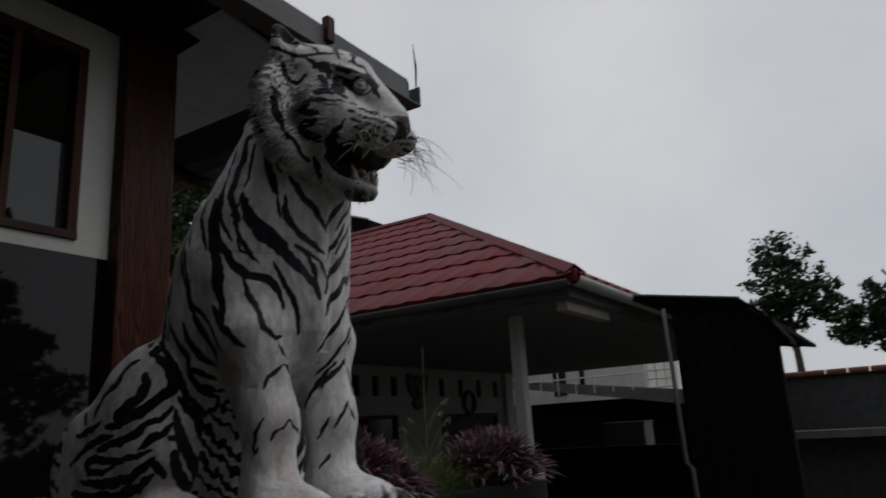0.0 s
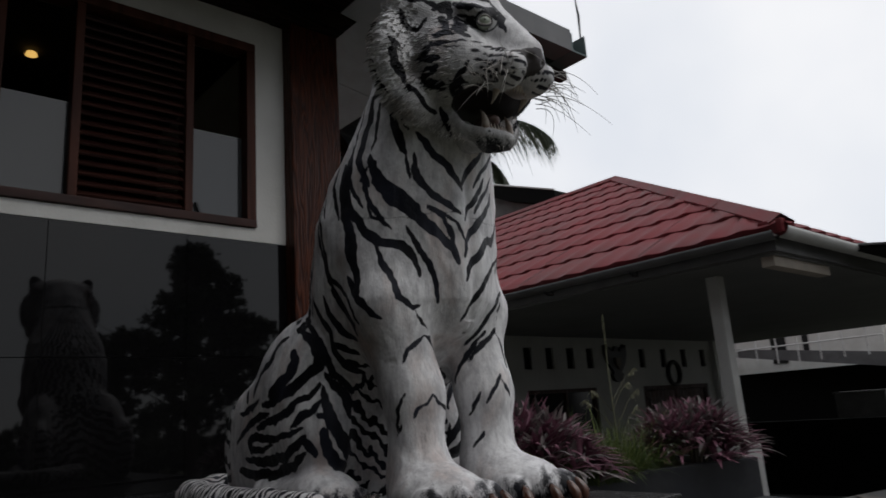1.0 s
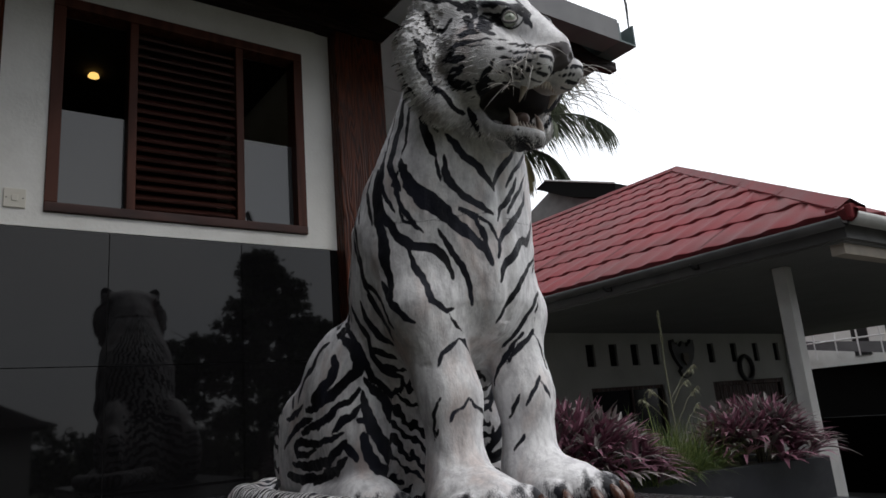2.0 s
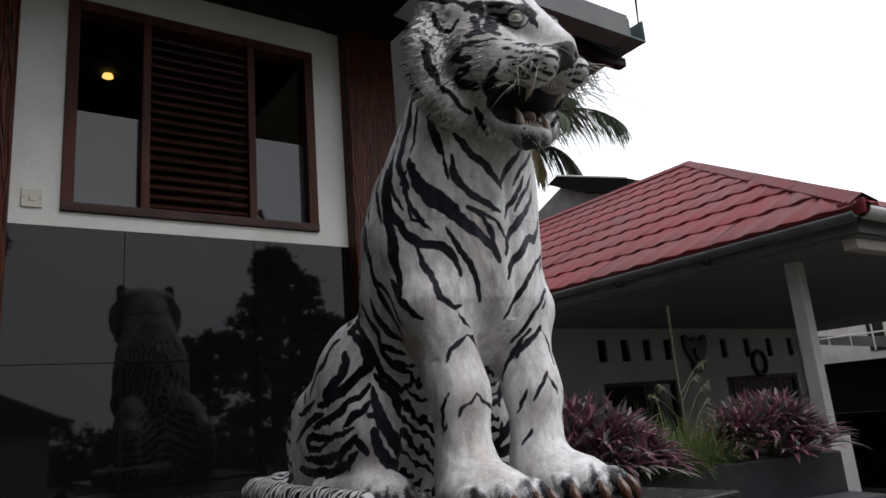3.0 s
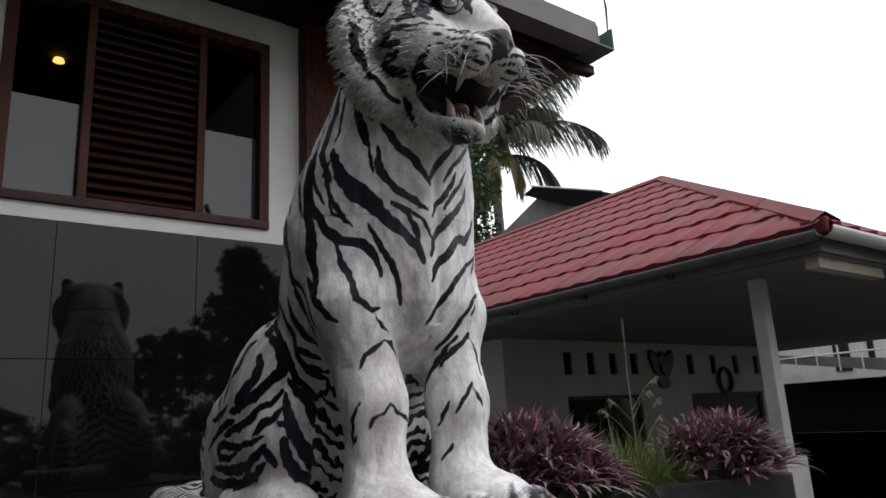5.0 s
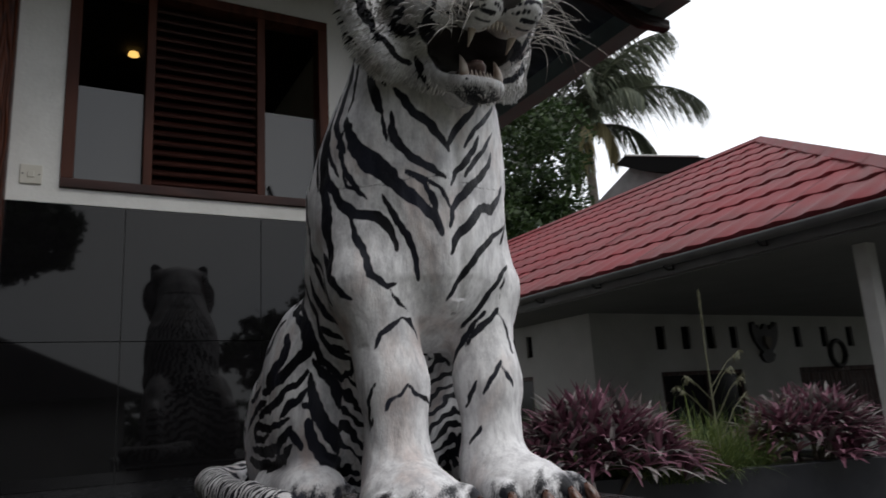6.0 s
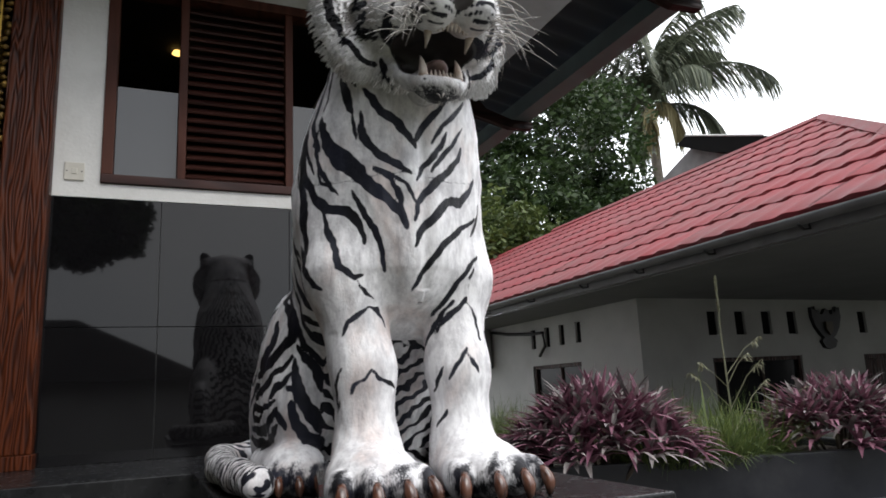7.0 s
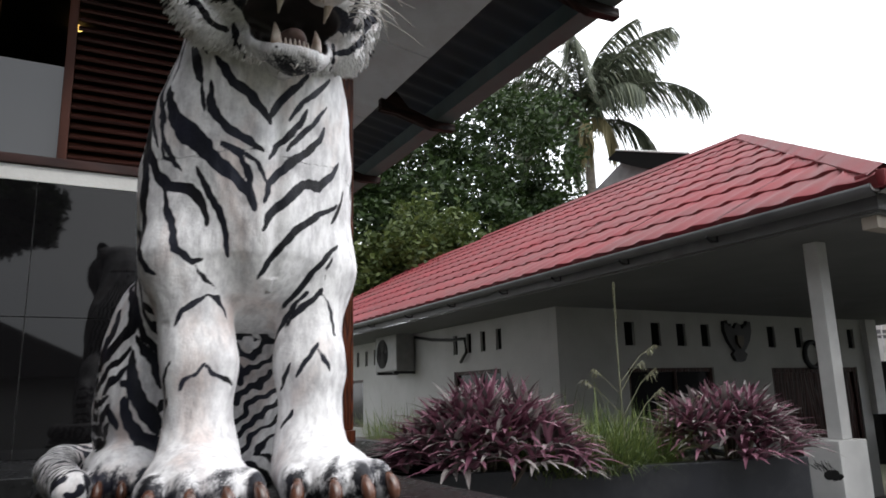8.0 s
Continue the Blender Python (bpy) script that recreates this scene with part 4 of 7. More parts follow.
FACE_TOP = [
    (.0042, (-1.215, 1.285), (-1.177, 1.285), (-1.105, 1.250)),
    (.0046, (-1.13, 1.31), (-1.085, 1.285), (-1.06, 1.255)),
    (.0046, (-1.09, 1.33), (-1.045, 1.29), (-1.02, 1.245)),
    (.0040, (-1.03, 1.295), (-1.00, 1.26), (-.985, 1.225)),
    (.0070, (-1.19, 1.23), (-1.175, 1.19), (-1.185, 1.15)),
    (.0060, (-1.19, 1.11), (-1.175, 1.06), (-1.16, 1.0)),
]


def on_skin(pts, fn, parts=4):
    """A polyline on the surface of fn, with parts pieces between each two points."""
    pts = np.array(pts, float)
    t = np.linspace(0, len(pts) - 1, parts * (len(pts) - 1) + 1)
    q = [np.interp(t, np.arange(len(pts)), pts[:, k]) for k in range(3)]
    e = 0.002
    for _ in range(3):
        d = fn(q)
        g = [(fn([q[j] + (e if j == k else 0) for j in range(3)]) - d) / e for k in range(3)]
        n2 = sum(v * v for v in g) + 1e-9
        q = [q[k] - d * g[k] / n2 for k in range(3)]
    return np.stack(q, 1)


def brush(sd, V, strokes, fn, gain=1.0, flip=False, head=0.3, tail=0.3):
    """Strokes on the skin, laid over the distances sd of the vertices V."""
    for w, *pts in strokes:
        q = on_skin(pts, fn)
        if flip:
            q = q * np.array([1, -1, 1]) + np.array([0, 0, 0.006])
        near = np.flatnonzero(np.all((V > q.min(0) - 0.035) & (V < q.max(0) + 0.035), axis=1))
        if len(near):
            sd[near] = np.minimum(sd[near], stroke(V[near], q, w * gain, head, tail))
    return sd


def paint(V, head):
    """How far each vertex lies outside the black paint (metres)."""
    x, y, z = V[:, 0], V[:, 1], V[:, 2]
    wv = wob(x + y, z)
    wu = wob(z + 0.3, x - y)
    sd = np.full(len(V), 0.05)
    if head:
        side = np.stack([x + wv, z + wu], 1)
        on = np.abs(y) > 0.022
        for w, *pts in FACE_EYE + FACE_BROW:
            sd = np.where(on, np.minimum(sd, stroke(side, pts, w * 1.15, 0.5, 0.4)), sd)
        for w, *pts in FACE_TOP:
            sd = np.minimum(sd, stroke(side, pts, w, 0.3, 0.3) + np.where(np.abs(y) < 0.012, 0.004, 0))
        W = V + np.stack([wu, wv, wv - wu], 1)
        for flip in (False, True):
            sd = brush(sd, W, CHEEK + MUZZLE, sd_head, 1.2, flip, 0.5, 0.4)
        # eye rims, brow line, whisker spots, lips, nostrils
        ed = np.sqrt((x + 0.955) ** 2 + (np.abs(y) - 0.060) ** 2 + ((z - 1.146) * 1.1) ** 2)
        sd = np.minimum(sd, np.abs(ed - 0.0275) - np.where(z > 1.146, 0.0050, 0.0022))
        for r in range(5):
            for c in range(9):
                u = c / 8
                px = -0.960 + 0.092 * u
                pz = 1.080 - 0.060 * u - 0.021 * r - 0.004 * math.sin(5 * u + r)
                sp = np.sqrt(((x - px) * 0.8) ** 2 + (z - pz) ** 2) - (0.0042 if (c * 7 + r * 3) % 5 else 0.0026)
                sd = np.where((np.abs(y) > 0.028) & (x > -0.975), np.minimum(sd, sp), sd)
        for r in range(3):
            for c in range(4):
                sp = np.sqrt((np.abs(y) - 0.012 - 0.009 * c) ** 2 + (z - 0.996 + 0.014 * r) ** 2) - 0.0032
                sd = np.where(x > -0.90, np.minimum(sd, sp), sd)
        corner = np.sqrt(((x + 1.030) * 0.9) ** 2 + ((np.abs(y) - 0.088) * 0.6) ** 2 + ((z - 0.996) * 1.0) ** 2) - 0.026 + 3.0 * wv
        sd = np.where((np.abs(y) > 0.05) & (x < -0.95), np.minimum(sd, 0.4 * corner), sd)
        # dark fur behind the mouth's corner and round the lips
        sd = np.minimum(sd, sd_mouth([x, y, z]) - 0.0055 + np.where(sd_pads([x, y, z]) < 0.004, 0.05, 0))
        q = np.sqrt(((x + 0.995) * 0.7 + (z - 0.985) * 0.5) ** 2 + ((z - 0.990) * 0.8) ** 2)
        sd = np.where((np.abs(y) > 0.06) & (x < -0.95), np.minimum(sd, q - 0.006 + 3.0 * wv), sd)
        sd = np.minimum(sd, np.maximum(np.sqrt((x + 1.150) ** 2 + (np.abs(y) - 0.170) ** 2 + (z - 1.355) ** 2) - 0.055, -x - 1.20))
        sd = np.minimum(sd, np.maximum(np.abs(y) - 0.004, np.abs(z - 0.985) - 0.035) + np.where(x > -0.91, 0, 0.05))
        # grey chin under a white lip
        sd = np.minimum(sd, 0.11 * (z - 0.858) + 0.3 * wv + np.where((x > -1.06) & (z < 0.885), 0, 0.05))
        return sd
    P3 = [x, y, z]
    torso = sd_torso(P3)
    tail_d = sd_tail(P3)
    phi = np.degrees(np.arctan2(-y, x + 1.38))
    R0 = 0.0042
    un = np.stack([phi * R0 + wv, z + wu], 1)
    t_on = (z > 0.425) | (torso < 0.012)
    legs = [sd_leg(P3, s) for s in (-1, 1)]
    for w, *pts in NECK_NEAR + NECK_LOW + SHOULDER_NEAR + CHEST_NEAR + SIDE_FINE + MID_SIDE:
        q = [(a * R0, b) for a, b in pts]
        w *= 1.12
        d = stroke(un, q, w)
        if min(a for a, _ in pts) > 20:
            d = np.where(phi < -66, np.minimum(d, stroke(un, [(-a - 0.01, b + 0.008) for a, b in q], w)), d)
        sd = np.where(t_on & (z > 0.39), np.minimum(sd, d), sd)
    rear = (x < -1.37) & (z < 0.50) & (tail_d > 0.012)
    # traced strokes, wavering like a brush
    W = V + np.stack([wu, wv, wv - wu], 1)
    sd = brush(sd, W, CHEST_LEFT, sd_body, 1.2)
    sd = brush(sd, W, [(max(w * 1.3, 0.0050), *p) for w, *p in FORELEG_LEFT + FORELEG_RIGHT], sd_body, 1.0, False, 0.5, 0.4)
    off_tail = np.where(tail_d > 0.010, 0.0, 0.05)
    flank = brush(brush(np.full(len(V), 0.05), W, HAUNCH + FLANK, sd_body, 1.75), W, HAUNCH + FLANK, sd_body, 1.6, True)
    sd = np.minimum(sd, flank + off_tail)
    # hairline crack across the breast
    sd = np.where((np.abs(phi) < 80) & (torso < 0.03), np.minimum(sd, np.abs(z - 0.708 - 0.005 * np.sin(phi / 9) - wv) * 0.6 - 0.0002), sd)
    # haunches and belly seen from ahead: rising chevrons
    e_ = 0.003
    gx = sd_body([x + e_, y, z]) - sd_body([x - e_, y, z])
    gy = sd_body([x, y + e_, z]) - sd_body([x, y - e_, z])
    gz = sd_body([x, y, z + e_]) - sd_body([x, y, z - e_])
    fore = gx / np.sqrt(gx * gx + gy * gy + gz * gz + 1e-12)
    far_leg = np.minimum(legs[0], legs[1])
    ahead = (x < -1.34) & (z < 0.40) & (z > 0.075) & (fore > 0.62) & (far_leg > 0.008) & (tail_d > 0.012) & (np.abs(y) < 0.16)
    chev = 0.0065 * (0.05 + 0.45 * np.sin(31 * y + 17 * z) * np.sin(23 * z + 2) - np.sin(6.283 * (z + 0.62 * np.abs(np.abs(y) - 0.205) + 0.010 * np.sin(25 * y + 14 * z)) / 0.041 + 560 * wv))
    sd = np.where(ahead, chev, sd)
    # narrow bands on the back and loins
    back = (np.abs(phi) > 124) & (z > 0.36) & (torso < 0.03)
    ph = np.abs(phi) * 0.0042 * 190 + 26 * (0.9 - z) + 700 * wv
    sd = np.where(back, np.minimum(sd, 0.004 * (0.15 - np.sin(ph)) + 0.0008), sd)
    loin = rear & (x < -1.915)
    sd = np.where(loin, np.minimum(sd, 0.006 * (0.25 - np.sin(z * 125 + 18 * x + 600 * wv))), sd)
    # rings of the tail
    on_tail = tail_d < 0.012
    along = x * 300 + y * 70 + 40 * z + 900 * wv
    tr, ta = np.sqrt((y + 0.332) ** 2 + (z - 0.044) ** 2), np.arctan2(z - 0.044, y + 0.332)
    tip = np.abs(tr - 0.029 - 0.003 * np.sin(2 * ta + 1)) - 0.0050 * (0.35 + np.sin(3 * ta + 0.6)) + wv
    tip = np.minimum(tip, np.maximum(np.abs(tr - 0.014) - 0.0032, 0.010 * np.sin(ta - 0.5)) + 1.5 * wv)
    sd = np.where(on_tail, np.where(x > -1.350, tip, 0.005 * (0.1 - np.sin(along))), sd)
    # bare belly between the legs carries bands too
    inner = (np.abs(y) < 0.17) & (z < 0.42) & (x < -1.32) & (tail_d > 0.012) & ~ahead
    sd = np.where(inner, np.minimum(sd, 0.007 * (0.2 - np.sin(z * 110 + np.abs(y) * 70 + 500 * wv))), sd)
    # toes: dark between the claws
    for s, cy in ((-1, -0.132), (1, 0.122)):
        for k in range(4):
            u = (k - 1.5) / 1.5
            cx = -1.036 - 0.030 * u * u
            q = np.sqrt(((x - cx) * 0.8) ** 2 + ((y - cy - 0.088 * u) * 1.1) ** 2 + ((z - 0.045) * 0.75) ** 2)
            sd = np.minimum(sd, 0.085 * (q - 0.025) + 0.4 * wv)
            if k < 3:
                v_ = (k - 1.0) / 1.5
                q = np.sqrt(((x + 1.085 + 0.02 * v_ * v_) * 0.45) ** 2 + ((y - cy - 0.088 * v_) * 1.4) ** 2 + ((z - 0.03) * 0.6) ** 2)
                sd = np.minimum(sd, 0.13 * (q - 0.020) + 0.4 * wv)
            q = np.sqrt(((x + 1.375 + 0.022 * u * u) * 0.8) ** 2 + ((y - s * 0.22 - 0.060 * u) * 1.1) ** 2 + ((z - 0.04) * 0.75) ** 2)
            sd = np.minimum(sd, 0.10 * (q - 0.024) + 0.4 * wv)
    return sd


def tiger_material():
    m = bpy.data.materials.new("painted_fur")
    m.use_nodes = True
    n, l = m.node_tree.nodes, m.node_tree.links
    b = n["Principled BSDF"]
    at = n.new("ShaderNodeAttribute")
    at.attribute_name = "stripe"
    tc = n.new("ShaderNodeTexCoord")
    edge = n.new("ShaderNodeTexNoise")
    edge.inputs["Scale"].default_value = 300
    edge.inputs["Detail"].default_value = 2
    flow = n.new("ShaderNodeAttribute")
    flow.attribute_name = "fur_flow"
    fluff = n.new("ShaderNodeAttribute")
    fluff.attribute_name = "fluff"
    l.new(flow.outputs["Vector"], edge.inputs["Vector"])
    ad = n.new("ShaderNodeMath")
    ad.operation = "MULTIPLY_ADD"
    amp = n.new("ShaderNodeMath")
    amp.operation = "MULTIPLY_ADD"
    amp.inputs[1].default_value, amp.inputs[2].default_value = 0.0055, 0.0022
    l.new(fluff.outputs["Fac"], amp.inputs[0])
    half = n.new("ShaderNodeMath")
    half.operation = "SUBTRACT"
    half.inputs[1].default_value = 0.5
    l.new(edge.outputs["Fac"], half.inputs[0])
    l.new(amp.outputs[0], ad.inputs[1])
    l.new(half.outputs[0], ad.inputs[0])
    l.new(at.outputs["Fac"], ad.inputs[2])
    ms = n.new("ShaderNodeMapRange")
    ms.interpolation_type = "SMOOTHSTEP"
    ms.inputs[1].default_value, ms.inputs[2].default_value = -0.0010, 0.0016
    l.new(ad.outputs[0], ms.inputs[0])
    # greyed white paint with rubbed, pinkish and bluish patches
    t1 = n.new("ShaderNodeTexNoise")
    t1.inputs["Scale"].default_value = 7
    t1.inputs["Detail"].default_value = 7
    t1.inputs["Roughness"].default_value = 0.65
    l.new(tc.outputs["Object"], t1.inputs["Vector"])
    r1 = n.new("ShaderNodeValToRGB")
    cr = r1.color_ramp
    cr.elements[0].position, cr.elements[0].color = 0.32, (0.52, 0.51, 0.525, 1)
    cr.elements[1].position, cr.elements[1].color = 0.70, (0.88, 0.875, 0.885, 1)
    e = cr.elements.new(0.48)
    e.color = (0.80, 0.79, 0.80, 1)
    l.new(t1.outputs["Fac"], r1.inputs[0])
    t2 = n.new("ShaderNodeTexNoise")
    t2.inputs["Scale"].default_value = 11
    t2.inputs["Detail"].default_value = 5
    mp2 = n.new("ShaderNodeMapping")
    mp2.inputs["Location"].default_value = (3, 5, 1)
    mp2.inputs["Scale"].default_value = (1, 1, 0.5)
    l.new(tc.outputs["Object"], mp2.inputs[0])
    l.new(mp2.outputs[0], t2.inputs["Vector"])
    r2 = n.new("ShaderNodeValToRGB")
    r2.color_ramp.elements[0].position, r2.color_ramp.elements[0].color = 0.52, (0, 0, 0, 1)
    r2.color_ramp.elements[1].position, r2.color_ramp.elements[1].color = 0.72, (0.6, 0.6, 0.6, 1)
    l.new(t2.outputs["Fac"], r2.inputs[0])
    mx1 = n.new("ShaderNodeMix")
    mx1.data_type = "RGBA"
    l.new(r2.outputs[0], mx1.inputs[0])
    l.new(r1.outputs[0], mx1.inputs[6])
    mx1.inputs[7].default_value = (0.50, 0.36, 0.31, 1)
    # grey brushed smears
    t4 = n.new("ShaderNodeTexNoise")
    t4.inputs["Scale"].default_value = 28
    t4.inputs["Detail"].default_value = 6
    t4.inputs["Roughness"].default_value = 0.7
    mp4 = n.new("ShaderNodeMapping")
    mp4.inputs["Location"].default_value = (7, 2, 9)
    mp4.inputs["Scale"].default_value = (1, 1, 0.55)
    l.new(tc.outputs["Object"], mp4.inputs[0])
    l.new(mp4.outputs[0], t4.inputs["Vector"])
    r4 = n.new("ShaderNodeMapRange")
    r4.inputs[1].default_value, r4.inputs[2].default_value = 0.45, 0.66
    r4.inputs[3].default_value, r4.inputs[4].default_value = 0.0, 0.50
    l.new(t4.outputs["Fac"], r4.inputs[0])
    mx4 = n.new("ShaderNodeMix")
    mx4.data_type = "RGBA"
    l.new(r4.outputs[0], mx4.inputs[0])
    l.new(mx1.outputs[2], mx4.inputs[6])
    mx4.inputs[7].default_value = (0.27, 0.265, 0.285, 1)
    # dry brush marks running down
    t5 = n.new("ShaderNodeTexNoise")
    t5.inputs["Scale"].default_value = 75
    t5.inputs["Detail"].default_value = 4
    mp5 = n.new("ShaderNodeMapping")
    mp5.inputs["Rotation"].default_value = (0.25, 0.2, 0)
    mp5.inputs["Scale"].default_value = (1, 1, 0.24)
    l.new(tc.outputs["Object"], mp5.inputs[0])
    l.new(mp5.outputs[0], t5.inputs["Vector"])
    r5 = n.new("ShaderNodeMapRange")
    r5.inputs[1].default_value, r5.inputs[2].default_value = 0.50, 0.72
    r5.inputs[3].default_value, r5.inputs[4].default_value = 0.0, 0.42
    l.new(t5.outputs["Fac"], r5.inputs[0])
    mx5 = n.new("ShaderNodeMix")
    mx5.data_type = "RGBA"
    l.new(r5.outputs[0], mx5.inputs[0])
    l.new(mx4.outputs[2], mx5.inputs[6])
    mx5.inputs[7].default_value = (0.36, 0.34, 0.36, 1)
    # fine hair streaks
    hair = n.new("ShaderNodeTexNoise")
    hair.inputs["Scale"].default_value = 240
    hair.inputs["Detail"].default_value = 5
    hair.inputs["Roughness"].default_value = 0.6
    l.new(flow.outputs["Vector"], hair.inputs["Vector"])
    rh = n.new("ShaderNodeMapRange")
    rh.inputs[1].default_value, rh.inputs[2].default_value = 0.3, 0.7
    rh.inputs[4].default_value = 1.06
    low = n.new("ShaderNodeMath")
    low.operation = "MULTIPLY_ADD"
    low.inputs[1].default_value, low.inputs[2].default_value = -0.16, 0.97
    l.new(fluff.outputs["Fac"], low.inputs[0])
    l.new(low.outputs[0], rh.inputs[3])
    l.new(hair.outputs["Fac"], rh.inputs[0])
    hv = n.new("ShaderNodeHueSaturation")
    l.new(mx5.outputs[2], hv.inputs["Color"])
    l.new(rh.outputs[0], hv.inputs["Value"])
    blk = n.new("ShaderNodeValToRGB")
    blk.color_ramp.elements[0].position, blk.color_ramp.elements[0].color = 0.4, (0.006, 0.006, 0.008, 1)
    blk.color_ramp.elements[1].position, blk.color_ramp.elements[1].color = 0.75, (0.024, 0.026, 0.042, 1)
    l.new(t2.outputs["Fac"], blk.inputs[0])
    mx2 = n.new("ShaderNodeMix")
    mx2.data_type = "RGBA"
    l.new(ms.outputs[0], mx2.inputs[0])
    l.new(blk.outputs[0], mx2.inputs[6])
    l.new(hv.outputs[0], mx2.inputs[7])
    l.new(mx2.outputs[2], b.inputs["Base Color"])
    b.inputs["Roughness"].default_value = 0.5
    b.inputs["Specular IOR Level"].default_value = 0.22
    bp = n.new("ShaderNodeBump")
    bp.inputs["Strength"].default_value = 0.55
    bp.inputs["Distance"].default_value = 0.004
    strand = n.new("ShaderNodeMath")
    strand.operation = "MULTIPLY"
    thick = n.new("ShaderNodeMath")
    thick.operation = "MAXIMUM"
    thick.inputs[1].default_value = 0.22
    l.new(fluff.outputs["Fac"], thick.inputs[0])
    l.new(hair.outputs["Fac"], strand.inputs[0])
    l.new(thick.outputs[0], strand.inputs[1])
    l.new(strand.outputs[0], bp.inputs["Height"])
    bp3 = n.new("ShaderNodeBump")
    bp3.inputs["Strength"].default_value = 0.6
    bp3.inputs["Distance"].default_value = 0.006
    l.new(t4.outputs["Fac"], bp3.inputs["Height"])
    bp2 = n.new("ShaderNodeBump")
    bp2.inputs["Strength"].default_value = 0.5
    bp2.inputs["Distance"].default_value = 0.01
    l.new(t1.outputs["Fac"], bp2.inputs["Height"])
    l.new(bp2.outputs[0], bp3.inputs["Normal"])
    l.new(bp3.outputs[0], bp.inputs["Normal"])
    l.new(bp.outputs[0], b.inputs["Normal"])
    return m


M_FUR = tiger_material()
M_CLAW = mat("brown_claw", (0.12, 0.052, 0.033), 0.20, color2=(0.040, 0.017, 0.011), scale=60, coat=0.3, stretch=(1, 1, 0.3))
M_TOOTH = mat("yellowed_tooth", (0.60, 0.55, 0.49), 0.35, color2=(0.40, 0.30, 0.24), scale=40)
M_MOUTH = mat("dark_mouth", (0.030, 0.022, 0.022), 0.45, color2=(0.014, 0.010, 0.010), scale=30)
M_TONGUE = mat("grey_pink_tongue", (0.22, 0.14, 0.13), 0.35, color2=(0.09, 0.06, 0.058), scale=40)
M_NOSE = mat("grey_nose", (0.08, 0.068, 0.072), 0.4, color2=(0.07, 0.06, 0.062), scale=60)
M_EYE = mat("pale_eye", (0.34, 0.38, 0.30), 0.12, color2=(0.26, 0.29, 0.24), scale=30)
M_PUPIL = mat("pupil", (0.16, 0.18, 0.15), 0.12, scale=30)
M_WHISKER = mat("pale_whisker", (0.50, 0.47, 0.44), 0.5, scale=30)
M_TUFT = mat("dark_hair", (0.06, 0.058, 0.06), 0.6, scale=30)


